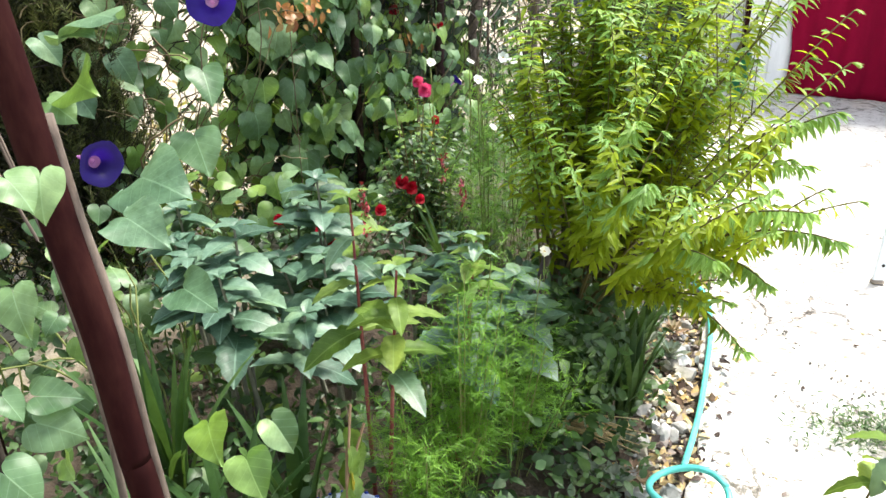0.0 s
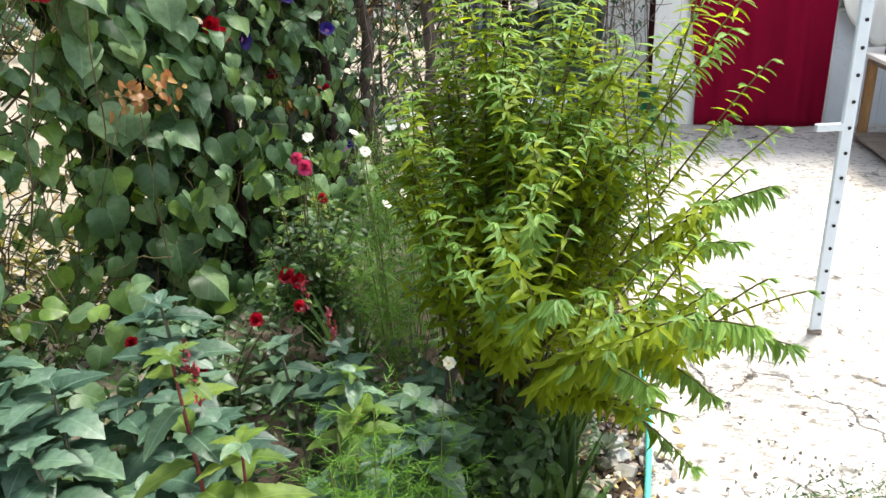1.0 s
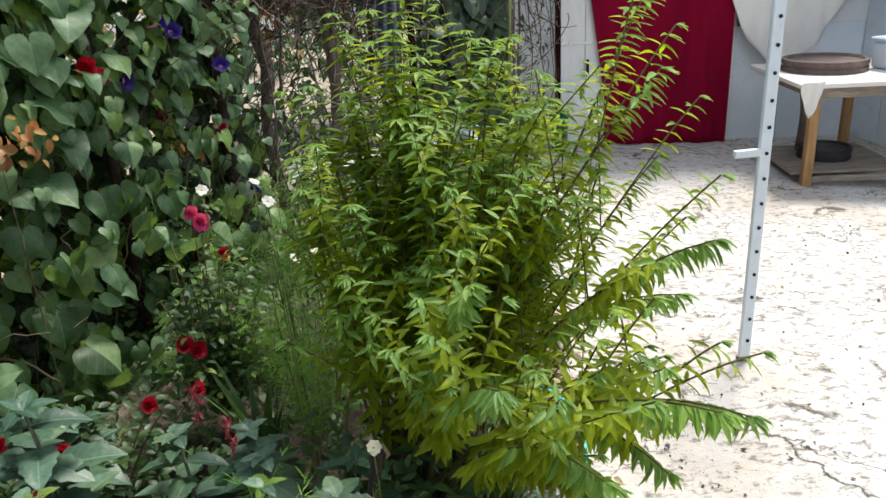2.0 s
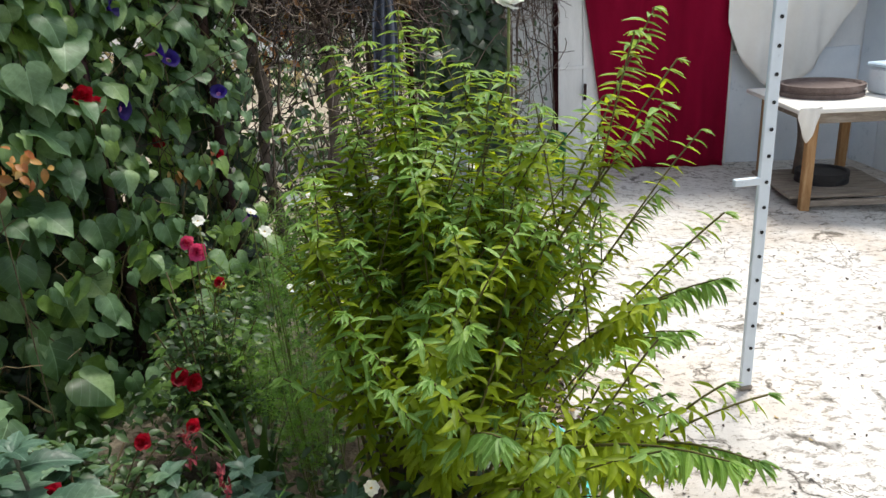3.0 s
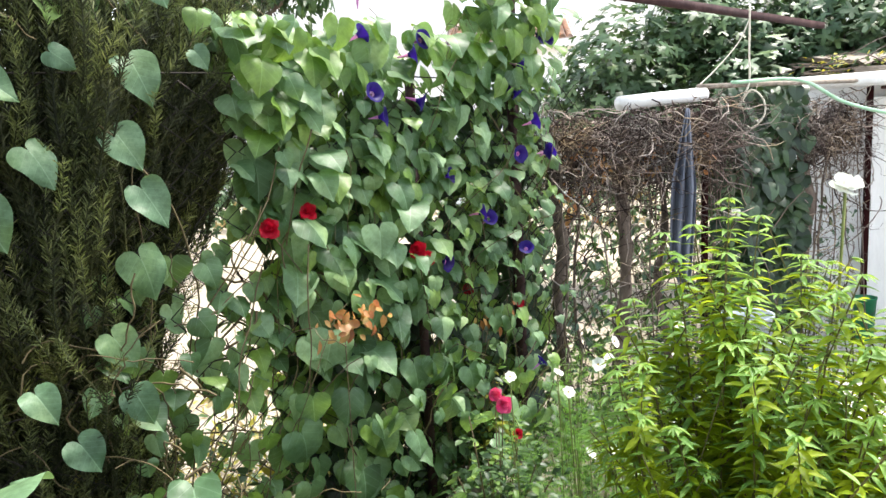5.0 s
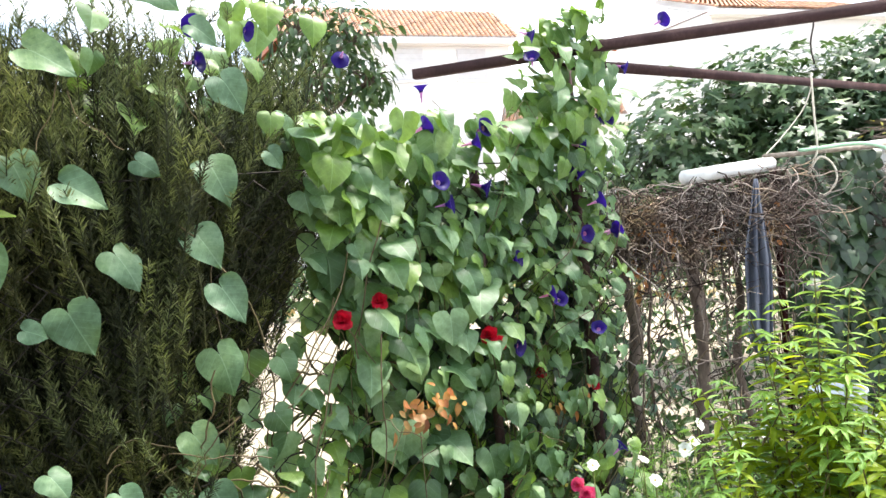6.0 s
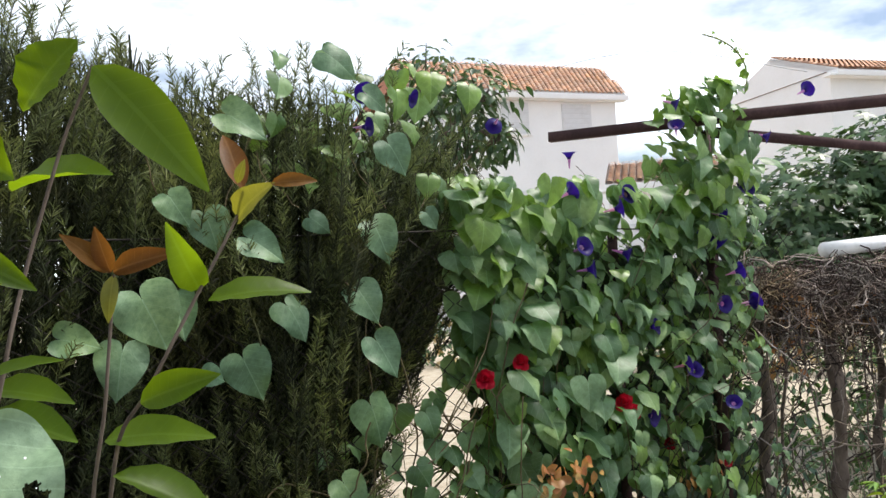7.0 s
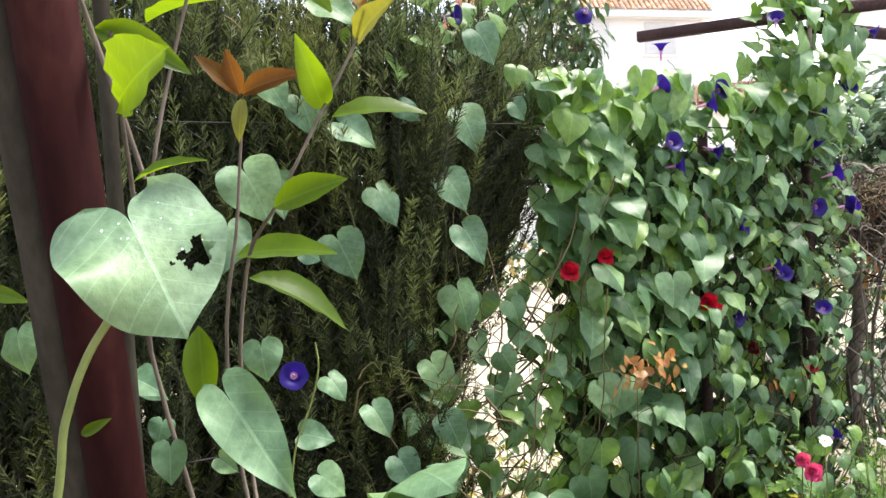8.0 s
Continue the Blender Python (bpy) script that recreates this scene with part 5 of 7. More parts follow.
        tl.append(facing(q + ax * 0.02 - base, jitter(rng, 1) + UP * 0.4, ax - UP * 0.3, rng.uniform(0.018, 0.05) * (1.15 - k / 20)))
    leaves(t, tl, HEARTS[:2], [HEART_LIME, HEART], rng, 16)
    spots = [(-0.04, 2.43), (0.15, 2.43), (-0.03, 2.32), (0.50, 2.36), (0.78, 2.26), (1.47, 2.51), (2.51, 2.68), (0.82, 2.12), (1.12, 2.11), (1.06, 2.05), (1.07, 1.86), (0.82, 1.90), (0.88, 1.81), (1.96, 2.16), (2.16, 2.41), (1.61, 1.93), (1.68, 1.89), (1.82, 1.77), (1.93, 1.63), (1.72, 1.62), (1.24, 1.56), (1.44, 1.38), (1.73, 1.18)]
    spots += [(1.20, 1.19), (1.41, 2.41), (1.89, 2.15), (1.73, 2.02), (1.91, 1.62), (1.50, 1.35), (1.86, 0.58), (0.43, 0.63)]
    for s, z in spots:
        out = 0.13 + 0.05 * rng.random() if s > 0.5 else 0.06
        glory(t, on_fence(s, z, out) - base, FN * (0.3 if z > 2.2 else 1.0) + FD * rng.uniform(-0.2, 1.1) + jitter(rng, 0.7) + UP * 0.2, rng.uniform(0.062, 0.082))
    return t


morning_glory()
roof_brush()
scrub()
back_scrub()


def foreground_glory():
    """A second vine, low in the bed and up the near post."""
    rng = random.Random(37)
    t = thing("morning_glory", "young morning glory vine climbing among the bed plants", "climbing plant", (-0.6, 1.6, 0))
    base = V(t.location)
    ms = []
    view = V((0.35, -0.9, 0.25))
    for _ in range(90):
        p = V((rng.uniform(-1.15, -0.40), rng.uniform(1.35, 2.6), rng.uniform(0.05, 0.80)))
        if p.x > -0.55 and p.z > 1.1:
            continue
        ms.append(facing(p - base, view + jitter(rng, 0.8) + UP * 0.8, -UP + jitter(rng, 0.8), rng.uniform(0.05, 0.095)))
    leaves(t, ms, HEARTS, [HEART, HEART, HEART, HEART_LIME], rng, 120)
    # the broad leaf beside the post, partly eaten, with dew on it
    lf = part("leaf", fresh("leaf", *heart(0.98, 0.08, 0.12, 0.09, 3, 10, (-0.30, 0.46, 0.16), 0.5, 4.0), SKYLIT_HEART), None, t, "broad dewy heart-shaped leaf beside the post", facing(V((-0.430, 0.768, 1.852)) - base, (0.58, -0.52, 0.48), (0.100, -0.031, -0.078), 0.110))
    bm = bmesh.new()
    bmesh.ops.create_icosphere(bm, subdivisions=1, radius=1)
    drop = bpy.data.meshes.new("dew_drop")
    bm.to_mesh(drop)
    bm.free()
    drop.materials.append(DEW)
    for k in range(22):
        x, y, r = rng.uniform(-0.48, 0.4), rng.uniform(-0.1, 0.62), rng.uniform(0.005, 0.012)
        z = (0.08 if x > 0 else 0.40) * 1.7 * x * x - 0.18 * max(y, -0.1) ** 2 - 0.5 * max(0, abs(x) - 0.25) ** 2 - 0.25 * max(0, -y)
        part("dew_drop", drop, None, lf, "", Matrix.Translation((x, y, z + 0.004)) @ Matrix.Diagonal((r, r, r * 0.6, 1)))
    part("leaf", fresh("leaf", *heart(0.46, 0.5, 0.25, 0.04, 6, 3), DEWY), None, t, "long pale heart-shaped leaf", facing(V((-0.448, 0.889, 1.667)) - base, (0.55, -0.72, 0.40), (0.072, 0.0, -0.083), 0.115))
    meshes = {key: [fresh("leaf", *heart(w, f, c, 0.05, k, 2), m) for k, (w, f, c) in enumerate(((0.84, 0.25, 0.25), (0.95, 0.15, 0.30), (0.80, 0.40, 0.20), (0.92, -0.10, 0.30)))] for key, m in (("dark", HEART), ("pale", DEWY), ("lime", HEART_LIME))}

    def hang(key, rows, n):
        for k, (p, q) in enumerate(rows):
            way = V(q) - V(p)
            part("leaf", meshes[key][k % 4], None, t, "", facing(V(p) + way * 0.20 - base, V(n) + jitter(rng, 0.35), way, way.length * 0.80))

    # round the near post
    hang("dark", [((-0.170, 0.602, 1.381), (-0.157, 0.560, 1.330)), ((-0.175, 0.540, 1.392), (-0.128, 0.518, 1.375)), ((-0.443, 0.831, 0.874), (-0.362, 0.822, 0.903)), ((-0.444, 0.812, 0.836), (-0.344, 0.794, 0.839)), ((-0.061, 0.929, 0.780), (0.007, 0.885, 0.741)), ((-0.428, 1.617, 1.138), (-0.369, 1.539, 1.049)),
                  ((-0.411, 1.687, 1.286), (-0.360, 1.613, 1.207)), ((-0.503, 1.146, 1.326), (-0.427, 1.110, 1.302)), ((-0.486, 0.910, 1.054), (-0.447, 0.852, 0.982)), ((-0.575, 1.139, 1.086), (-0.516, 1.104, 1.071)), ((-0.268, 0.557, 1.087), (-0.226, 0.535, 1.080)), ((-0.270, 0.520, 1.000), (-0.205, 0.490, 0.975))], (0.3, -0.6, 0.75))
    hang("pale", [((-0.230, 0.846, 1.228), (-0.135, 0.807, 1.181)), ((-0.290, 1.011, 1.237), (-0.154, 0.968, 1.181)), ((-0.243, 1.021, 1.011), (-0.141, 0.977, 0.965)), ((-0.507, 1.319, 1.463), (-0.381, 1.260, 1.383)), ((-0.529, 1.302, 1.430), (-0.434, 1.256, 1.385))], (-0.45, -0.25, 0.85))
    hang("lime", [((-0.144, 0.842, 0.846), (-0.091, 0.788, 0.783)), ((-0.040, 0.744, 0.854), (0.002, 0.696, 0.801)), ((-0.361, 0.754, 0.815), (-0.314, 0.722, 0.796)), ((-0.291, 0.866, 1.161), (-0.241, 0.828, 1.129)), ((-0.462, 1.167, 1.365), (-0.339, 1.124, 1.316))], (-0.40, -0.35, 0.80))
    # higher, before the rosemary
    hang("pale", [((-0.892, 1.158, 1.590), (-0.850, 1.153, 1.570)), ((-0.869, 1.167, 1.532), (-0.858, 1.143, 1.496)), ((-0.868, 1.499, 1.407), (-0.791, 1.506, 1.413)), ((-1.061, 1.852, 1.436), (-0.990, 1.844, 1.395)), ((-1.130, 2.145, 1.284), (-1.050, 2.132, 1.199)), ((-0.901, 1.587, 1.293), (-0.821, 1.592, 1.268)), ((-0.792, 1.203, 1.467), (-0.752, 1.196, 1.448)),
                  ((-1.175, 1.128, 1.677), (-1.142, 1.110, 1.596)), ((-0.835, 1.078, 1.625), (-0.771, 1.085, 1.604)), ((-1.252, 1.787, 1.986), (-1.154, 1.787, 1.844)), ((-0.595, 0.938, 1.596), (-0.590, 0.930, 1.545)), ((-0.535, 1.033, 1.701), (-0.520, 1.020, 1.650))], (0.5, -0.65, 0.50))
    stems = []
    for _ in range(26):
        stems.append(tube([q - base for q in wander(rng, (rng.uniform(-1.1, -0.4), rng.uniform(1.4, 2.5), 0), UP, rng.uniform(0.5, 0.9), 0.07, 0.3)], 0.003, 4))
    stems.append(tube([q - base for q in glide([(-0.443, 0.780, 1.850), (-0.450, 0.776, 1.811), (-0.457, 0.767, 1.778), (-0.476, 0.754, 1.742), (-0.490, 0.743, 1.700), (-0.498, 0.736, 1.649), (-0.510, 0.735, 1.50), (-0.53, 0.78, 0.9)], 5)], 0.0036, 8))
    stems.append(tube([q - base for q in glide([(-0.806, 1.488, 1.600), (-0.801, 1.487, 1.547), (-0.816, 1.474, 1.474), (-0.840, 1.456, 1.401), (-0.855, 1.447, 1.30)], 5)], 0.002, 6))
    tagged(part("stem", fresh("stem", *bundle(stems), GREEN_STEM), None, t), kind="stuff")
    for p, n, size in (((-0.195, 0.773, 1.327), (1.0, -0.6, 0.0), 0.064), ((-0.025, 0.816, 1.541), (0.2, -0.8, 0.1), 0.062), ((-0.94, 1.58, 1.504), (0.6, -0.7, 0.2), 0.06)):
        glory(t, V(p) - base, V(n), size)
    return t


foreground_glory()

# ---- rosemary ----


def rosemary(at, w, d, h, n, seed, name_label, taper=0.0):
    rng = random.Random(seed)
    t = thing("rosemary_bush", name_label, "bush", at)
    stems, ms, tips = [], [], []
    needle = ([(-0.045, 0, 0), (0.045, 0, 0), (0.035, 1, -0.1), (-0.035, 1, -0.1)], [(0, 1, 2, 3)])
    shaft = ([(-0.03, 0, 0), (0.03, 0, 0), (0.02, 1, -0.1), (-0.02, 1, -0.1)], [(0, 1, 2, 3)])
    for k in range(n):
        if k % 13 == 0:                                   # a new plume
            a, r = rng.uniform(-0.5, 3.64), math.sqrt(rng.uniform(0.1, 1))
            cx, cy, tall = r * math.cos(a), r * math.sin(a), rng.uniform(0.88, 1.05)
        px, py = cx + rng.gauss(0, 0.055), cy + rng.gauss(0, 0.07)
        lean = V((px, py, 0)) * rng.uniform(0.05, 0.45)
        z0 = rng.uniform(0.0, 0.80) * h
        length = rng.uniform(0.30, 0.65)
        z1 = min(h * (1.0 - 0.20 * r * r) * tall * rng.uniform(0.93, 1.02), z0 + length)
        vase = 0.62 + 0.42 * min(1.0, z1 / (0.75 * h))
        if taper and px > 0:
            vase = min(1.16, max(0.06, 0.10 + taper * (z1 - 1.20)))
            lean.x += 0.28
        p0 = FD * (px * w * vase) + FN * (py * d * vase) + UP * (z1 - length) - V((lean.x, lean.y, 0)) * 0.2
        pts = wander(rng, p0, UP + FD * lean.x + FN * lean.y, length, 0.055, 0.16, UP * 0.05)
        stems.append(tube(pts, [0.004 * (1 - 0.7 * i / len(pts)) for i in range(len(pts))], 3))
        for i in range(len(pts) - 1):
            ax = (pts[i + 1] - pts[i]).normalized()
            for j in range(22):
                q = pts[i].lerp(pts[i + 1], rng.random())
                side = ax.orthogonal().normalized()
                side.rotate(Matrix.Rotation(rng.uniform(0, 6.283), 3, ax))
                # needles near the tip take the lighter colour, painted as if lit
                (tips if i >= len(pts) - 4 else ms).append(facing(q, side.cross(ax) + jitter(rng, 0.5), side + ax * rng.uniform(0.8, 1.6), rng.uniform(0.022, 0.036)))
    # wide filler blades added inside, so little light passes and gaps stay dark
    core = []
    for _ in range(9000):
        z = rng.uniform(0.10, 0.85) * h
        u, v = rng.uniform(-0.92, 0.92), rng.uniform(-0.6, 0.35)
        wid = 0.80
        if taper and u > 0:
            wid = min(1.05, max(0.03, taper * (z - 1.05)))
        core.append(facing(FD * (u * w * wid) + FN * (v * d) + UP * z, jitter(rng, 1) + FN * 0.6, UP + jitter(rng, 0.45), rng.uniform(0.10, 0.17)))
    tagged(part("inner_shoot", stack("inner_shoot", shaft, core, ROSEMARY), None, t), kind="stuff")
    trunk = []
    for _ in range(9):
        a = rng.uniform(2.6, 4.6) if taper else rng.uniform(3.3, 6.1)
        trunk.append(tube(wander(rng, FD * (0.3 * w * math.cos(a)) + FN * (0.25 * d * math.sin(a)), UP + FD * 0.25 * math.cos(a) + FN * 0.2 * math.sin(a), h * 0.7, 0.12, 0.08, UP * 0.1), 0.014, 5))
    tagged(part("branch", fresh("branch", *bundle(trunk), BARK), None, t), kind="stuff")
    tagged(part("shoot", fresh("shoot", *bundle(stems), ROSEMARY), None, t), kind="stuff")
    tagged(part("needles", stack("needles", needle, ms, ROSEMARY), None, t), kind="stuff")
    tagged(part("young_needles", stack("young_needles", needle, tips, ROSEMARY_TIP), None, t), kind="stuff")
    return t


rosemary(on_fence(-0.07, 0, -0.36), 0.70, 0.36, 2.80, 2250, 41, "tall dark rosemary bush with upright needle-leaved shoots by the fence", 0.85)
rosemary(on_fence(-1.12, 0, -0.36), 0.66, 0.36, 2.92, 1750, 42, "tall dark rosemary bush with twining vine leaves before it")
rosemary(on_fence(-2.05, 0, -0.33), 0.62, 0.42, 2.75, 700, 43, "tall dark rosemary bush at the end of the fence")

# ---- the lemon verbena shrub ----


def bow(a, b, rise, n=14):
    """A stem from a to b that first rises and then arches over."""
    a, b = V(a), V(b)
    mid = a.lerp(b, 0.55) + UP * rise
    return [a * (1 - t) ** 2 + mid * 2 * t * (1 - t) + b * t * t for t in (k / n for k in range(n + 1))]


def point_along(path, u):
    x = u * (len(path) - 1)
    k = min(int(x), len(path) - 2)
    return path[k].lerp(path[k + 1], x - k), (path[k + 1] - path[k]).normalized()


def verbena():
    rng = random.Random(51)
    base = V((0.659, 2.409, 0.042))
    t = thing("lemon_verbena", "large yellow-green lemon verbena shrub with long arching leafy branches", "shrub", base)
    stems, ms, tops = [], [], []

    def clothe(path, u0, gap, size0, size1, hang=0.0):
        length = sum((path[k + 1] - path[k]).length for k in range(len(path) - 1))
        n = max(3, int(length * (1 - u0) / gap))
        turn = rng.uniform(0, 6.28)
        for k in range(n):
            u = u0 + (1 - u0) * (k + rng.uniform(-0.2, 0.2)) / n
            u = min(max(u, 0), 0.999)
            p, ax = point_along(path, u)
            turn += 1.05
            for j in range(3):
                side = ax.orthogonal().normalized()
                side.rotate(Matrix.Rotation(turn + j * 2.094 + rng.uniform(-0.3, 0.3), 3, ax))
                tip = side + ax * rng.uniform(0.25, 0.8) - UP * (hang + rng.uniform(0, 0.35))
                nrm = ax * 1.0 + UP * 0.6 - side * 0.15 + jitter(rng, 0.25)
                s = (size0 + (size1 - size0) * (k / n)) * rng.uniform(0.8, 1.15)
                (tops if u > 0.86 or (u > 0.6 and rng.random() < 0.3) else ms).append(facing(p, nrm, tip, s))
        p, ax = point_along(path, 0.999)
        for j in range(9):
            side = ax.orthogonal().normalized()
            side.rotate(Matrix.Rotation(j * 2.4, 3, ax))
            tops.append(facing(p, side.cross(ax).cross(ax) * -0.2 + UP, side * 0.7 + ax * 1.1, size1 * rng.uniform(0.5, 0.9)))

    # the branches that arch over the yard and up to the light
    arching = [((1.055, 1.433, 1.021), 0.30), ((1.234, 1.808, 1.158), 0.30), ((1.228, 2.087, 1.465), 0.22), ((1.324, 2.356, 1.654), 0.15), ((1.094, 1.671, 0.714), 0.38), ((1.210, 1.587, 0.886), 0.36), ((1.262, 1.991, 0.951), 0.36),
               ((1.100, 1.764, 0.443), 0.42), ((1.313, 2.264, 1.214), 0.22), ((1.275, 2.521, 1.075), 0.3), ((0.723, 1.558, 1.037), 0.25), ((0.891, 1.503, 0.862), 0.32), ((0.722, 1.797, 1.129), 0.15), ((1.077, 1.927, 0.604), 0.40)]
    for tip, rise in arching:
        a = V((rng.uniform(-0.10, 0.12), rng.uniform(-0.12, 0.12), 0.05))
        path = bow(a, V(tip) - base, rise)
        stems.append(tube(path, [0.008 - 0.0065 * k / 14 for k in range(15)], 5))
        clothe(path, 0.36, 0.023, 0.068, 0.054, 1.3)
        for _ in range(5):
            u = rng.uniform(0.35, 0.80)
            p, ax = point_along(path, u)
            q = p + ax * rng.uniform(0.12, 0.25) + V((rng.uniform(-0.15, 0.15), rng.uniform(-0.15, 0.12), rng.uniform(0.02, 0.18)))
            sub = bow(p, q, 0.02, 6)
            stems.append(tube(sub, 0.0022, 4))
            clothe(sub, 0.15, 0.030, 0.056, 0.042, 0.4)
    # upright stems of the crown
    for k in range(56):
        a = rng.uniform(0, 6.283)
        r = math.sqrt(rng.random())
        top = V((0.0 + 0.40 * r * math.cos(a), 0.10 + 0.40 * r * math.sin(a), 1.50 - 0.42 * r * r + rng.uniform(-0.26, 0.05)))
        if k < 4:
            top = V(((0.07, 0.32, 1.63), (0.15, 0.30, 1.58), (-0.02, 0.36, 1.55), (0.28, 0.24, 1.46))[k])
        path = bow((rng.uniform(-0.12, 0.12), rng.uniform(-0.12, 0.12), 0.03), top, 0.12 * rng.random())
        stems.append(tube(path, [0.007 - 0.0055 * k2 / 14 for k2 in range(15)], 5))
        clothe(path, 0.40, 0.034, 0.080, 0.056, -0.45)
        for _ in range(2):
            u = rng.uniform(0.55, 0.88)
            p, ax = point_along(path, u)
            q = p + ax * rng.uniform(0.1, 0.22) + V((rng.uniform(-0.16, 0.16), rng.uniform(-0.16, 0.12), rng.uniform(0, 0.1)))
            sub = bow(p, q, 0.0, 6)
            stems.append(tube(sub, 0.002, 4))
            clothe(sub, 0.1, 0.030, 0.064, 0.046, -0.35)
    # the fuller side of the crown towards the yard
    for tip in ((0.905, 2.60, 1.50), (0.887, 2.30, 1.49), (1.04, 2.38, 1.43), (1.13, 2.56, 1.36), (0.97, 2.30, 1.36), (1.06, 2.62, 1.26), (0.93, 2.15, 1.25), (1.12, 2.40, 1.18), (0.98, 2.20, 1.06), (1.08, 2.45, 1.00)):
        path = bow((rng.uniform(0.0, 0.14), rng.uniform(-0.12, 0.12), 0.03), V(tip) - base, 0.05)
        stems.append(tube(path, [0.007 - 0.0055 * k2 / 14 for k2 in range(15)], 5))
        clothe(path, 0.40, 0.034, 0.080, 0.056, -0.35)
        for _ in range(4):
            u = rng.uniform(0.52, 0.9)
            p, ax = point_along(path, u)
            q = p + ax * rng.uniform(0.1, 0.2) + V((rng.uniform(-0.1, 0.16), rng.uniform(-0.16, 0.12), rng.uniform(0, 0.08)))
            sub = bow(p, q, 0.0, 6)
            stems.append(tube(sub, 0.002, 4))
            clothe(sub, 0.1, 0.030, 0.064, 0.046, -0.2)
    shapes = [blade(0.28, 6, 0.5, 0.20, 0.42), blade(0.25, 6, 0.35, 0.10, 0.45), blade(0.30, 6, 0.6, 0.32, 0.40)]
    near = lambda m: (m.translation - (V((0.9, 1.4, 1.2)) - base)).length
    leaves(t, ms, shapes, [VERBENA], rng, 180, keep=near)
    leaves(t, tops, shapes, [VERBENA_TOP], rng, 120, keep=near)
    tagged(part("stem", fresh("stem", *bundle(stems), VERBENA_STEM), None, t), kind="stuff")
    for k in range(3):
        path = bow((rng.uniform(-0.12, 0.06), rng.uniform(-0.15, 0.05), -0.02), (rng.uniform(-0.12, 0.1), rng.uniform(-0.12, 0.1), 0.42), 0.0)
        part("trunk", tube_mesh("trunk", path, [0.022 - 0.01 * j / 14 for j in range(15)], BARK, 8), None, t)
    return t


verbena()
stake = part("stake", tube_mesh("stake", [(0.40, 1.98, 0.0), (0.52, 2.02, 0.62)], 0.015, WIRE, 9))
tagged(stake, "weathered wooden stake in the flower bed", "stake")

# ---- low plants of the bed ----


def rosette_plant(name, label, category, at, stems_n, height, leaf_len, shapes, mats, seed, spread=0.16, pairs=5, single=80, stem_mat=None, droop=0.1, start=0.25, thick=0.007):
    """Upright stems with pairs of broad leaves."""
    rng = random.Random(seed)
    t = thing(name, label, category, at)
    stems, ms = [], []
    for k in range(stems_n):
        a = rng.uniform(0, 6.283)
        tip = V((math.cos(a) * spread * rng.random() ** 0.5, math.sin(a) * spread * rng.random() ** 0.5, height * rng.uniform(0.72, 1.0)))
        path = bow((tip.x * 0.3, tip.y * 0.3, -0.02), tip, 0.05, 10)
        stems.append(tube(path, [thick * (1 - 0.064 * j) for j in range(11)], 6))
        turn = rng.uniform(0, 3)
        for i in range(pairs):
            u = start + (1 - start) * (i + 0.3) / pairs
            p, ax = point_along(path, min(u, 0.99))
            turn += 1.57
            s = leaf_len * (1.0 - 0.45 * (i / pairs)) * rng.uniform(0.8, 1.1)
            for j in range(2):
                b = turn + j * 3.1416 + rng.uniform(-0.3, 0.3)
                side = V((math.cos(b), math.sin(b), 0))
                ms.append(facing(p, UP + side * -0.25 + jitter(rng, 0.2), side + UP * (0.35 - droop), s))
        for j in range(5):
            b = j * 1.26 + rng.random()
            side = V((math.cos(b), math.sin(b), 0))
            ms.append(facing(tip, UP - side * 0.5, side * 0.6 + UP * 0.8, leaf_len * 0.35))
    tagged(part("stem", fresh("stem", *bundle(stems), stem_mat or GREEN_STEM), None, t), kind="stuff")
    leaves(t, ms, shapes, mats, rng, single)
    return t


SAGE_STEM = surface("grey_green_woody_stem", ((0.3, (0.10, 0.105, 0.075)), (0.5, (0.17, 0.175, 0.13)), (0.7, (0.26, 0.26, 0.20))), 12, 0.8, fine=60, bump=0.4, depth=0.003)
PINK_STEM = surface("pinkish_stem", ((0.3, (0.20, 0.12, 0.07)), (0.5, (0.30, 0.19, 0.11)), (0.7, (0.36, 0.26, 0.14))), 12, 0.6, fine=60, bump=0.2, depth=0.002)
AMARANTH_RED = leaf_material("crimson_bract", (0.10, 0.012, 0.02), (0.20, 0.02, 0.035), (0.34, 0.05, 0.06), 0.6, 0.1, None, 0.3, 40)
BROAD = [toothed(0.62, 0.30, 0.40, 0.40), toothed(0.54, 0.45, 0.25, 0.42), toothed(0.66, 0.15, 0.55, 0.44)]
OVATE = [toothed(0.52, 0.35, 0.40, 0.45, 13, 0.06, 0.10), toothed(0.46, 0.25, 0.55, 0.45, 13, 0.06, 0.10)]
for k, (x, y, h, n, sz) in enumerate(((-0.395, 1.714, 0.80, 4, 0.20), (-0.141, 1.897, 0.72, 4, 0.19), (-0.601, 1.976, 0.75, 3, 0.19), (-0.27, 1.62, 0.66, 2, 0.18), (0.111, 2.111, 0.66, 3, 0.17), (-0.411, 2.288, 0.6, 3, 0.17), (0.261, 1.780, 0.70, 3, 0.22), (-0.200, 2.150, 0.82, 2, 0.19), (0.40, 2.10, 0.50, 2, 0.18))):
    rosette_plant("sage_plant", "broad grey-green leaved plant in the flower bed", "plant", (x, y, gz(x, y)), n, h, sz * 0.92, BROAD, [SAGE], 61 + k, 0.2, 4, 90, SAGE_STEM, 0.1, 0.62, 0.010)
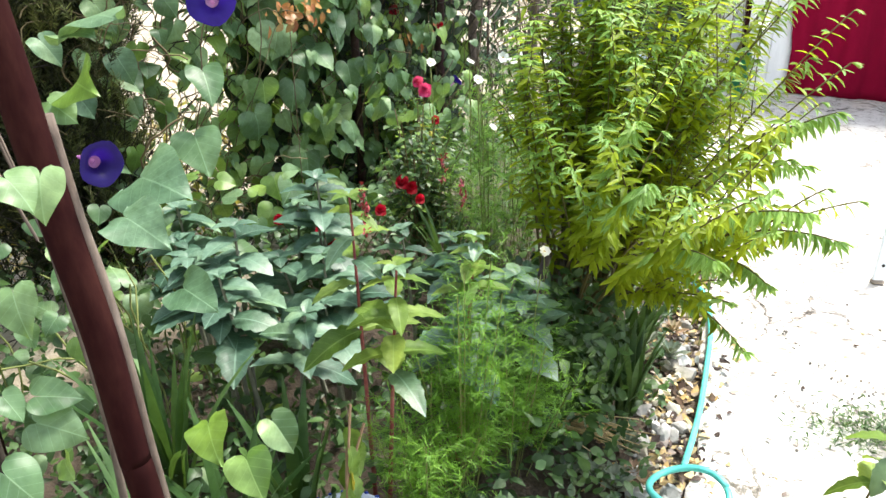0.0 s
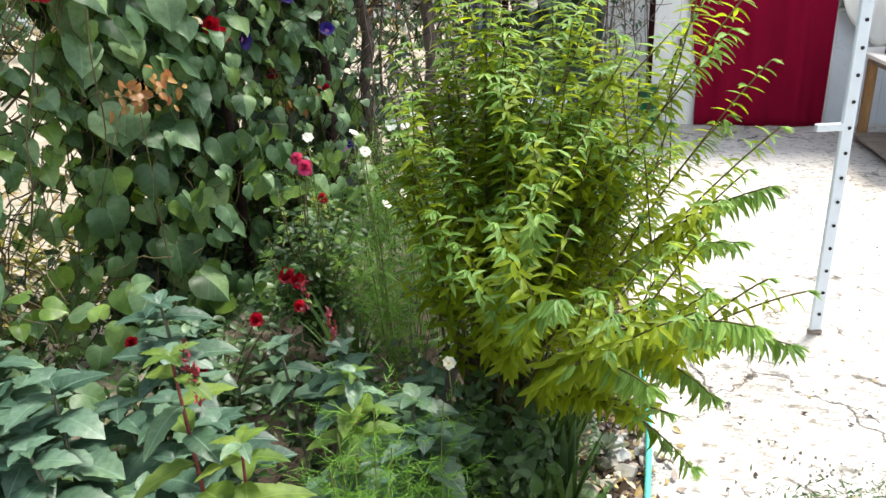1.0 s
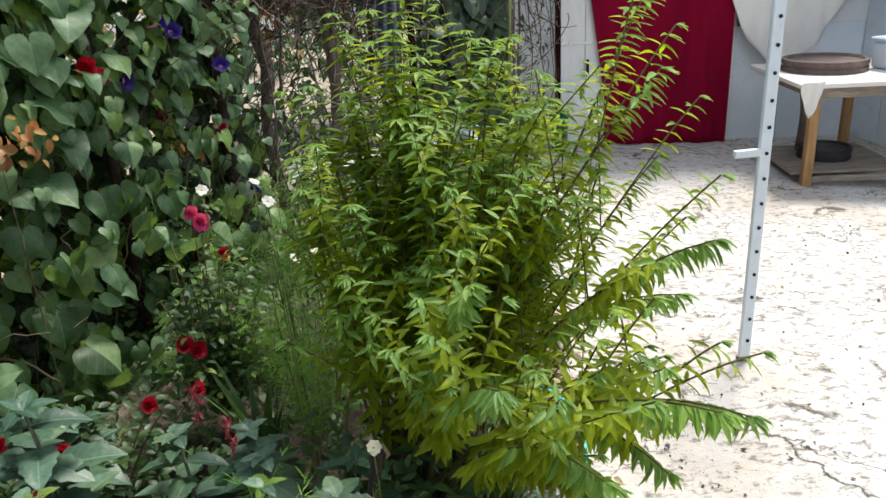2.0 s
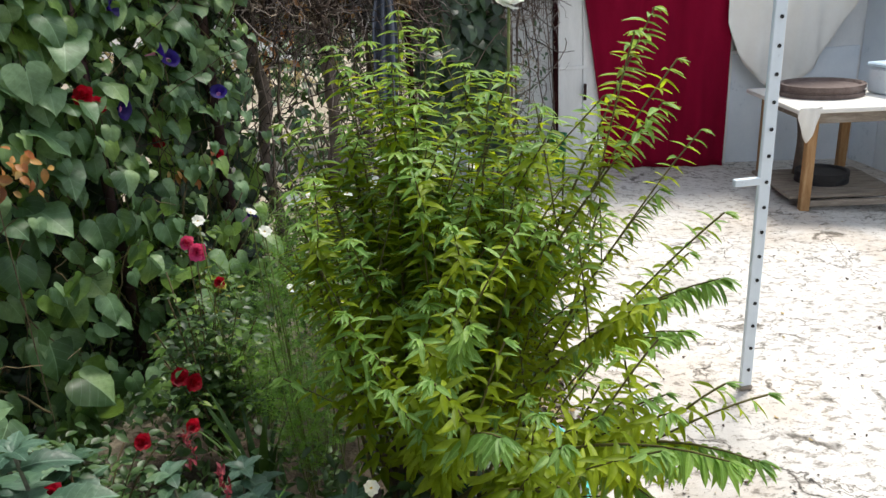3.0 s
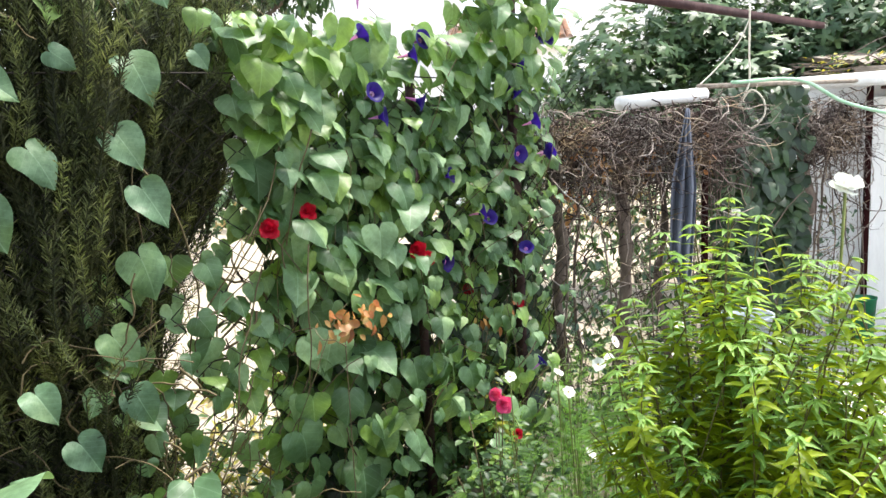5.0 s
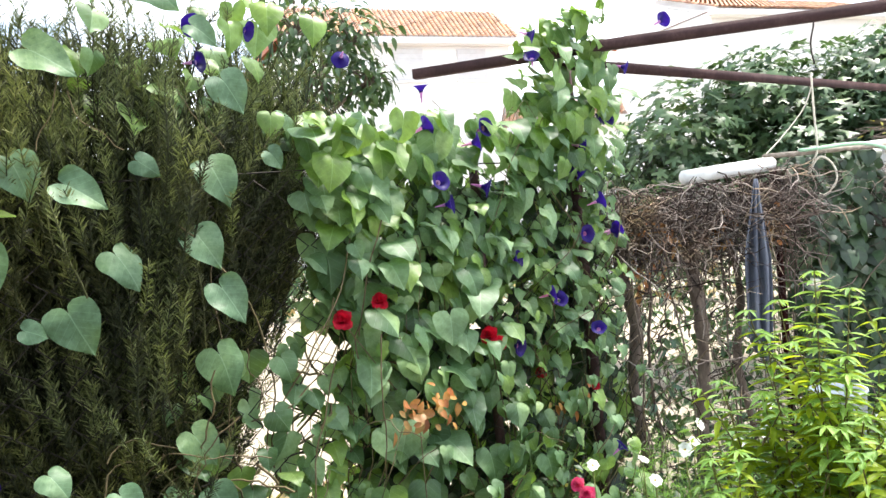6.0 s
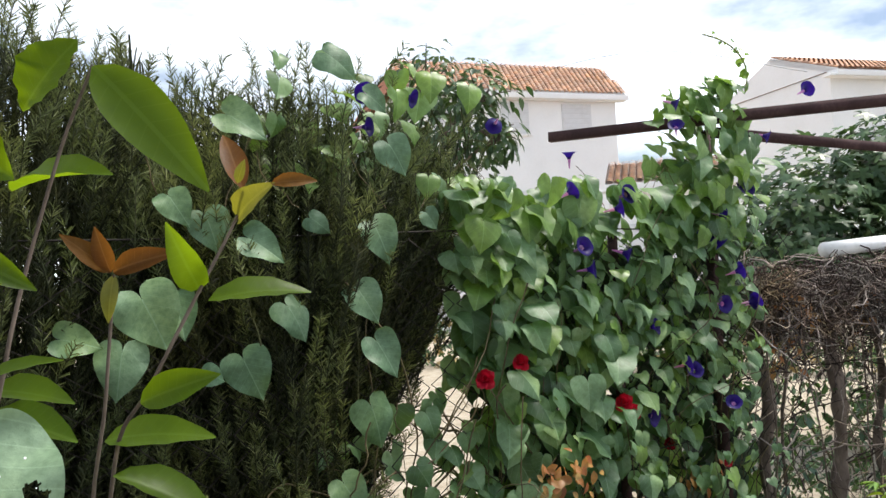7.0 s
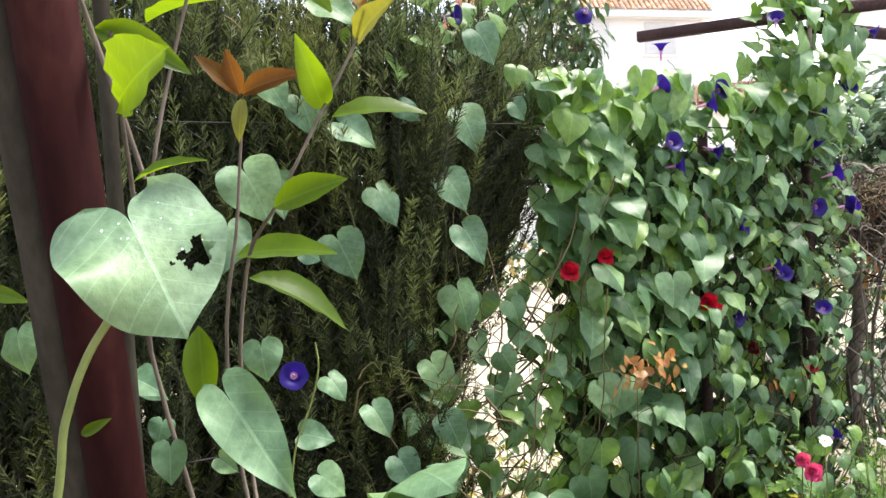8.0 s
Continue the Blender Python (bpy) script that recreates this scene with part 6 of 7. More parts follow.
for k, (x, y, h, n) in enumerate(((0.050, 1.415, 1.01, 2), (0.225, 1.600, 1.00, 1))):
    pl = rosette_plant("amaranth", "yellow-green amaranth with crimson stems and flower tips", "plant", (x, y, gz(x, y)), n, h, (0.150, 0.115)[k], OVATE, [AMARANTH, AMARANTH, AMARANTH, SAGE], 71 + k, 0.11, 6, 90, RED_STEM, 0.25, (0.58, 0.76)[k], 0.008)
    rng = random.Random(75 + k)
    for j in range(2):
        p = V((rng.uniform(-0.06, 0.07), rng.uniform(-0.08, 0.08), h - 0.06 * j - 0.02))
        ms = [facing(p + UP * rng.uniform(-0.03, 0.05) + jitter(rng, 0.007), jitter(rng, 1), UP + jitter(rng, 0.6), 0.014) for _ in range(34)]
        part("flower_spike", stack("flower_spike", blade(0.5, 2), ms, AMARANTH_RED), None, pl, "small crimson flower spike")


def feathery(at, h, w, n, seed):
    rng = random.Random(seed)
    t = thing("cosmos_plant", "feathery bright green cosmos foliage", "plant", at)
    stems, ms = [], []
    thread = ([(-0.028, 0, 0), (0.028, 0, 0), (0.022, 0.55, 0.02), (-0.022, 0.55, 0.02), (0.004, 1, 0), (-0.004, 1, 0)], [(0, 1, 2, 3), (3, 2, 4, 5)])
    for _ in range(n):
        a = rng.uniform(0, 6.283)
        tip = V((w * math.cos(a) * rng.random(), w * math.sin(a) * rng.random(), h * rng.uniform(0.45, 1.0)))
        path = bow((tip.x * 0.3, tip.y * 0.3, 0), tip, 0.06, 10)
        stems.append(tube(path, 0.002, 4))
        for k in range(26):
            p, ax = point_along(path, 0.25 + 0.749 * k / 26)
            side = V((math.cos(k * 2.4), math.sin(k * 2.4), 0.5)).normalized()
            f = wander(rng, p, side, rng.uniform(0.08, 0.15), 0.022, 0.12)
            for j in range(len(f) - 1):
                for _ in range(4):
                    ms.append(facing(f[j].lerp(f[j + 1], rng.random()), UP + jitter(rng, 0.6), (f[j + 1] - f[j]).normalized() + jitter(rng, 0.8), rng.uniform(0.018, 0.036)))
    tagged(part("stem", fresh("stem", *bundle(stems), GREEN_STEM), None, t), kind="stuff")
    tagged(part("foliage", stack("foliage", thread, ms, FERNY), None, t), kind="stuff")
    return t


for k, (x, y, h, w, n) in enumerate(((0.287, 1.524, 0.82, 0.19, 15), (0.421, 1.692, 0.66, 0.22, 14), (0.191, 1.378, 0.62, 0.18, 10), (0.332, 2.727, 0.95, 0.28, 15), (0.500, 3.138, 0.9, 0.3, 14), (0.145, 3.020, 0.85, 0.22, 8), (0.925, 3.209, 0.9, 0.3, 16), (0.269, 3.581, 0.9, 0.3, 14))):
    feathery((x, y, gz(x, y)), h, w, n, 81 + k)


def petals(n, length, width, layers=1, cup=0.2, seed=0):
    """Rings of uneven petals round z, the inner ones shorter and steeper."""
    rng = random.Random(seed)
    pieces = []
    for l in range(layers):
        for k in range(n - (l > 1)):
            wob = 0.10 if layers == 1 else 0.28
            m = Matrix.Rotation(2 * math.pi * (k + 0.5 * l) / n + rng.uniform(-wob, wob), 4, "Z") @ Matrix.Rotation(cup + l * (1.25 - cup) / max(1, layers) + rng.uniform(-wob, wob), 4, "X") @ Matrix.Rotation(rng.uniform(-wob, wob), 4, "Y")
            s = length * (1 - 0.45 * l / max(1, layers)) * rng.uniform(0.85, 1.1)
            v, f = blade(width * rng.uniform(0.85, 1.1), 5, 0.25, 0.15 if layers == 1 else rng.uniform(-0.4, 0.25), 0.68, 0.02)
            pieces.append(([m @ (V(q) * s) for q in v], f))
    return bundle(pieces)


COSMOS = fresh("flower", *petals(7, 0.5, 0.86, 1, 0.42, 1), WHITE_PETAL)
COSMOS_FULL = fresh("flower", *petals(8, 0.55, 0.95, 2, 0.35, 5), WHITE_PETAL)
COSMOS_C = fresh("centre", *petals(7, 0.085, 0.9, 2, 0.5, 2), YOLK)
ROSE_MESH = {}
for key, mat in (("red", RED_PETAL), ("pink", PINK_PETAL)):
    ROSE_MESH[key] = fresh("flower", *petals(6, 0.5, 0.85, 5, 0.30, 3), mat)


def cosmos_flowers():
    rng = random.Random(91)
    spots = [(1.107, 2.952, 1.663, 0.098), (0.321, 2.936, 0.787, 0.05), (0.251, 3.036, 0.969, 0.055), (0.394, 2.743, 0.886, 0.05), (0.058, 2.93, 1.06, 0.05), (0.218, 3.0, 1.052, 0.045), (0.548, 3.249, 1.020, 0.06), (0.660, 3.457, 1.002, 0.06), (0.356, 3.087, 1.056, 0.06),
             (0.688, 2.698, 1.048, 0.05), (0.742, 2.410, 0.342, 0.04), (0.639, 2.278, 0.241, 0.035), (0.509, 2.001, 0.643, 0.045), (0.895, 3.365, 1.034, 0.06), (1.086, 3.577, 1.001, 0.055), (0.432, 3.650, 0.974, 0.06), (0.711, 3.762, 1.012, 0.06), (0.40, 3.40, 0.98, 0.055), (0.60, 3.05, 0.86, 0.05), (0.80, 3.10, 1.05, 0.055), (0.48, 2.90, 0.72, 0.045), (1.216, 2.478, 1.294, 0.07)]
    for k, (x, y, z, s) in enumerate(spots):
        t = thing("cosmos_flower", "white cosmos flower with yellow centre on a thin stem" if k else "large white cosmos flower on a tall bare stem", "flower", (x, y, gz(x, y)), "white cosmos flowers")
        f = part("flower", COSMOS if k else COSMOS_FULL, None, t, "", facing((0, 0, z - gz(x, y)), V((0.25, -0.45, 0.85)) + jitter(rng, 0.4), UP, s))
        part("centre", COSMOS_C, None, f, "yellow centre")
        st = bow((rng.uniform(-0.05, 0.05), rng.uniform(-0.05, 0.05), 0), (0, 0, z - gz(x, y) - 0.003), 0.0, 8)
        part("stem", tube_mesh("stem", st, 0.0022 if k else 0.005, GREEN_STEM, 5), None, t)


cosmos_flowers()


def rose_bush(at, label, blooms, n, h, seed, mats, w=0.3):
    rng = random.Random(seed)
    t = thing("rose_bush", label, "rose bush", at)
    base = V(at)
    stems, ms = [], []
    for k in range(n):
        a = rng.uniform(0, 6.283)
        tip = V((w * math.cos(a) * rng.random(), w * math.sin(a) * rng.random(), h * rng.uniform(0.4, 1)))
        path = bow((0, 0, 0), tip, 0.1, 10)
        stems.append(tube(path, 0.003, 4))
        for i in range(9):
            p, ax = point_along(path, 0.3 + 0.69 * i / 9)
            b = i * 2.4 + rng.random()
            side = V((math.cos(b), math.sin(b), 0.25))
            for j in range(5):
                q = p + side * (0.02 + 0.03 * (j // 2))
                tipd = side if j == 4 else side.cross(UP) * (1 if j % 2 else -1) + side * 0.5
                ms.append(facing(q, UP + jitter(rng, 0.4), tipd, rng.uniform(0.028, 0.045)))
    for x, y, z, s, key in blooms:
        p = V((x, y, z)) - base
        stems.append(tube(bow((0, 0, 0), p, 0.08, 10), 0.0022, 5))
        part("bloom", ROSE_MESH[key], None, t, "crimson rose bloom" if key == "red" else "pink rose bloom", facing(p, V((0.25, -0.8, 0.5)) + jitter(rng, 0.3), UP, s))
    leaves(t, ms, [blade(0.62, 4, 0.25, 0.2, 0.45), blade(0.55, 4, 0.35, 0.3, 0.45)], mats, rng, 60)
    tagged(part("stem", fresh("stem", *bundle(stems), BROWN_STEM), None, t), kind="stuff")
    return t


rose_bush((-0.014, 3.013, 0.111), "rose bush with crimson and pink blooms among dark leaves", [(0.018, 3.028, 0.922, 0.075, "pink"), (-0.010, 3.045, 0.955, 0.06, "pink"), (0.051, 3.168, 0.753, 0.05, "red"), (-0.062, 2.808, 0.572, 0.075, "red"), (-0.023, 2.800, 0.554, 0.07, "red")], 26, 0.75, 101, [DARK_LEAF, DARK_LEAF, DARK_LEAF, HEART_LIME])
rose_bush((-0.30, 3.75, 0.16), "climbing crimson rose in the vine", [(-0.245, 3.99, 1.14, 0.07, "red"), (-0.74, 2.86, 1.60, 0.085, "red"), (-0.65, 3.00, 1.64, 0.075, "red"), (-0.36, 3.45, 1.42, 0.09, "red"), (-0.33, 3.49, 1.38, 0.075, "red"), (0.0, 4.05, 1.05, 0.05, "red")], 10, 0.9, 102, [DARK_LEAF])
rose_bush((-0.12, 3.75, 0.15), "rose shoot with yellow-green young leaves", [], 10, 0.75, 104, [HEART_LIME, DARK_LEAF, YELLOW_LEAF], 0.12)
rose_bush((-0.294, 2.394, 0.102), "low crimson rose bush behind the sage", [(-0.271, 2.221, 0.600, 0.065, "red"), (-0.225, 2.196, 0.560, 0.06, "red"), (-0.454, 2.314, 0.596, 0.05, "red"), (-0.085, 2.380, 0.616, 0.055, "red"), (0.075, 2.282, 0.703, 0.045, "red")], 16, 0.55, 105, [DARK_LEAF])


def copper_shoot(at, n, r, seed):
    rng = random.Random(seed)
    t = thing("rose_shoot", "young rose shoot with copper-orange leaves against the vine", "rose shoot", (at[0], at[1], gz(at[0], at[1])))
    c = UP * (at[2] - gz(at[0], at[1]))
    part("stem", tube_mesh("stem", bow((-0.05, 0.03, 0), c - UP * 0.05 - FN * 0.05, 0.05, 10), 0.002, BROWN_STEM, 5), None, t)
    ms = []
    for k in range(n):
        p = c + FD * rng.gauss(0, r * 1.25) + UP * rng.gauss(0, r * 0.5) + FN * rng.uniform(-0.03, 0.05)
        ms.append(facing(p, FN + UP * 0.5 + jitter(rng, 0.6), jitter(rng, 1) - UP * 0.5, rng.uniform(0.030, 0.055)))
    leaves(t, ms, [blade(0.62, 4, 0.25, 0.2, 0.45), blade(0.55, 4, 0.35, 0.3, 0.45)], [COPPER_LEAF], rng, 60)


copper_shoot((-0.50, 2.965, 1.256), 44, 0.062, 107)
copper_shoot((-0.13, 3.89, 1.023), 30, 0.06, 108)


def ground_cover():
    """Low mixed green under the tall plants."""
    rng = random.Random(111)
    t = thing("ground_cover", "low dark green plants filling the flower bed", "plants", kind="stuff")
    ms = []
    for _ in range(17000):
        u, v = rng.random(), rng.random()
        y = 0.35 + 5.4 * u ** 1.25
        xr = 0.86 + 0.27 * (y - 1.3) - 0.10
        xl = max(-1.5, -1.7 + 0.75 * max(0, y - 2.2))
        x = xl + (xr - xl) * v
        h = 0.42 * (0.35 + 0.65 * abs(noise.noise(V((x * 2.3, y * 2.3, 7))) + 0.4)) * min(1, (xr - x) * 3 + 0.2)
        z = h * rng.random() ** 0.7
        ms.append(facing((x, y, gz(x, y) + z), UP + jitter(rng, 0.8) + V((0.1, -0.4, 0)), jitter(rng, 1), rng.uniform(0.018, 0.055)))
    for _ in range(1500):                                # thick under the verbena
        x, y = rng.gauss(0.66, 0.17), rng.gauss(2.05, 0.24)
        if x > 0.60 + 0.27 * (y - 1.3):
            continue
        ms.append(facing((x, y, gz(x, y) + 0.42 * rng.random()), UP + jitter(rng, 0.8) + V((0.1, -0.5, 0)), jitter(rng, 1) + UP * 0.2, rng.uniform(0.025, 0.06)))
    leaves(t, ms, [blade(0.5, 4, 0.3, 0.3), blade(0.32, 4, 0.3, 0.4), blade(0.65, 4, 0.2, 0.2)], [DARK_LEAF, DARK_LEAF, GRASS], rng)
    return t


ground_cover()


def iris(at, n, h, seed, label="clump of long grey-green strap leaves", mat=GRASS):
    rng = random.Random(seed)
    t = thing("iris_clump", label, "plant", at)
    for _ in range(n):
        a = rng.uniform(0, 6.283)
        d = V((math.cos(a), math.sin(a), 0))
        L, w, bend = h * rng.uniform(0.6, 1), rng.uniform(0.012, 0.024), rng.uniform(0.08, 0.4)
        vs, fs = [], []
        side = d.cross(UP)
        for k in range(8):
            u = k / 7
            p = d * (0.03 + bend * h * u * u) + UP * (L * (u - 0.35 * bend * u * u))
            ww = w * (1 - u ** 2.5) + 0.0008
            vs += [p - side * ww + d * 0.15 * ww, p - d * 0.1 * ww, p + side * ww + d * 0.15 * ww]
            if k:
                q = 3 * (k - 1)
                fs += [(q, q + 1, q + 4, q + 3), (q + 1, q + 2, q + 5, q + 4)]
        part("leaf", fresh("leaf", vs, fs, mat), None, t)
    return t


iris((-0.513, 1.345, 0.070), 22, 0.72, 121)
iris((-0.280, 1.185, 0.048), 16, 0.55, 122)
iris((-0.36, 0.98, 0.040), 18, 0.66, 126)
iris((-0.15, 1.30, 0.040), 12, 0.55, 127)
iris((0.630, 2.035, 0.028), 22, 0.38, 123, "tuft of arching dark green grass blades", DARK_LEAF)
iris((0.783, 2.244, 0.027), 18, 0.32, 124, "tuft of arching dark green grass blades", DARK_LEAF)
for k, (x, y) in enumerate(((0.70, 1.92), (0.55, 1.83), (0.83, 2.03), (0.45, 1.90), (0.62, 2.18), (0.90, 2.35), (0.30, 1.95))):
    iris((x, y, gz(x, y)), 18, 0.34 + 0.03 * (k % 3), 220 + k, "tuft of arching dark green grass blades", DARK_LEAF)
iris((0.154, 2.718, 0.087), 18, 0.5, 125, "tuft of arching dark green grass blades", DARK_LEAF)


def succulent(at, n, size, mat, seed, label):
    rng = random.Random(seed)
    t = thing("succulent", label, "succulent", at, "succulents along the bed edge")
    shape = blade(0.42, 3, 0.5, -0.15, 0.6)
    me = fresh("leaf", *shape, mat)
    for k in range(n):
        a = k * 2.4
        e = 0.25 + 0.95 * k / n
        d = V((math.cos(a), math.sin(a), 0))
        part("leaf", me, None, t, "", facing(d * 0.006 + UP * (0.01 + 0.03 * k / n), UP * 1.0 - d * e, d + UP * e, size * (1 - 0.5 * k / n)))
    return t


rng = random.Random(131)
for k in range(20):
    y = 1.45 + 1.25 * rng.random()
    x = 0.86 + 0.27 * (y - 1.3) - rng.uniform(0.10, 0.36)
    succulent((x, y, gz(x, y)), 16, rng.uniform(0.05, 0.085), PINK_SUCC if k % 5 == 0 else SUCCULENT, 132 + k, "pinkish rosette succulent growing at the bed edge" if k % 5 == 0 else "grey-green rosette succulent growing at the bed edge")


def straw_bundle():
    rng = random.Random(151)
    t = thing("dry_twigs", "bundle of dry straw-coloured twigs lying on the plants", "twigs", (0.624, 1.808, 0.120))
    for _ in range(34):
        p = V((rng.uniform(-0.16, -0.05), rng.uniform(-0.02, 0.04), rng.uniform(0, 0.02)))
        q = p + V((rng.uniform(0.16, 0.32), rng.uniform(-0.10, 0.01), rng.uniform(-0.06, 0.0)))
        part("twig", tube_mesh("twig", bow(p, q, rng.uniform(0, 0.03), 5), 0.0016, STRAW, 4), None, t)


straw_bundle()


def flower_pot():
    t = thing("flower_pot", "white flower pot with cobalt blue stripes", "flower pot", (0.01, 1.15, 0.012))
    prof = [(0.075, 0.0), (0.085, 0.005), (0.12, 0.22), (0.132, 0.235), (0.134, 0.262), (0.126, 0.266), (0.114, 0.24), (0.08, 0.03), (0.002, 0.028)]
    n = 28
    vs = [(r * math.cos(6.2832 * j / n), r * math.sin(6.2832 * j / n), z) for r, z in prof for j in range(n)]
    fs = [(k * n + j, k * n + (j + 1) % n, (k + 1) * n + (j + 1) % n, (k + 1) * n + j) for k in range(len(prof) - 1) for j in range(n)]
    part("body", fresh("body", vs, fs, POT), None, t)
    for k in range(26):
        a = 6.2832 * k / 26
        pts = [V((r * math.cos(a + 0.5 * z), r * math.sin(a + 0.5 * z), z)) for r, z in ((0.1225, 0.22), (0.1345, 0.236), (0.1365, 0.262), (0.128, 0.268))]
        part("stripe", tube_mesh("stripe", pts, 0.0042, POT_BLUE, 5), None, t)
    sv = [(0.115 * math.cos(6.2832 * j / n), 0.115 * math.sin(6.2832 * j / n), 0.252) for j in range(n)]
    part("soil", fresh("soil", sv, [tuple(range(n))], SOIL), None, t)
    rng = random.Random(161)
    stems, ms = [], []
    for k in range(3):
        path = bow((rng.uniform(-0.03, 0.03), rng.uniform(-0.03, 0.03), 0.22), (rng.uniform(-0.02, 0.06), rng.uniform(0, 0.1), 0.44 + 0.06 * k), 0.02, 8)
        stems.append(tube(path, 0.0035, 6))
        for i in range(5):
            p, ax = point_along(path, 0.2 + 0.15 * i)
            b = rng.uniform(0, 6.28)
            ms.append(facing(p, V((math.cos(b), math.sin(b), 0.4)), V((math.cos(b), math.sin(b), -0.5)), rng.uniform(0.07, 0.11)))
    pl = thing("pot_plant", "leggy plant with yellowing leaves growing in the pot", "plant", (0.01, 1.15, 0.03))
    tagged(part("stem", fresh("stem", *bundle(stems), PINK_STEM), None, pl), kind="stuff")
    leaves(pl, ms, OVATE, [YELLOW_LEAF, HEART_LIME], rng, 20)


flower_pot()


def yard_weeds(at, r, n, seed):
    rng = random.Random(seed)
    t = thing("weeds", "small grey-green weeds growing from a crack in the concrete", "weeds", at)
    ms = [facing((rng.gauss(0, r), rng.gauss(0, r * 0.6), rng.uniform(0.003, 0.05)), UP + jitter(rng, 0.8), jitter(rng, 1) + UP * 0.6, rng.uniform(0.012, 0.034)) for _ in range(n)]
    leaves(t, ms, [blade(0.16, 3), blade(0.26, 3), blade(0.10, 3)], [FIG, GRASS, DARK_LEAF, DARK_LEAF], rng, 60)


yard_weeds((1.72, 2.03, gz(1.72, 2.03)), 0.12, 1500, 171)
yard_weeds((1.458, 1.943, gz(1.458, 1.943)), 0.07, 90, 172)
yard_weeds((2.03, 2.09, gz(2.03, 2.09)), 0.10, 1000, 173)


def seedling(at, reach, n, seed):
    rng = random.Random(seed)
    t = thing("seedling", "young plant with dull green leaves leaning over the yard", "plant", at, "seedlings at the yard's edge")
    path = bow((0, 0, 0), reach, 0.16, 10)
    part("stem", tube_mesh("stem", path, 0.0028, BROWN_STEM, 5), None, t)
    ms = []
    for i in range(n):
        p, ax = point_along(path, 0.35 + 0.64 * i / n)
        b = i * 2.4 + rng.random()
        ms.append(facing(p, UP + jitter(rng, 0.4), V((math.cos(b), math.sin(b), -0.1)), rng.uniform(0.08, 0.13)))
    leaves(t, ms, OVATE, [DARK_LEAF, FIG, AMARANTH], rng, 20)


seedling((1.00, 1.02, gz(1.0, 1.02)), (0.28, 0.20, 0.62), 15, 175)
seedling((1.16, 0.98, gz(1.16, 0.98)), (0.20, 0.16, 0.56), 13, 176)

# ---- the laurel by the near post ----


LAUREL_OLIVE = leaf_material("olive_shoot_leaf", (0.11, 0.12, 0.015), (0.16, 0.16, 0.02), (0.20, 0.19, 0.03), 0.4, 0.4, (0.40, 0.38, 0.03), 0.5, 30, veins=9.0)


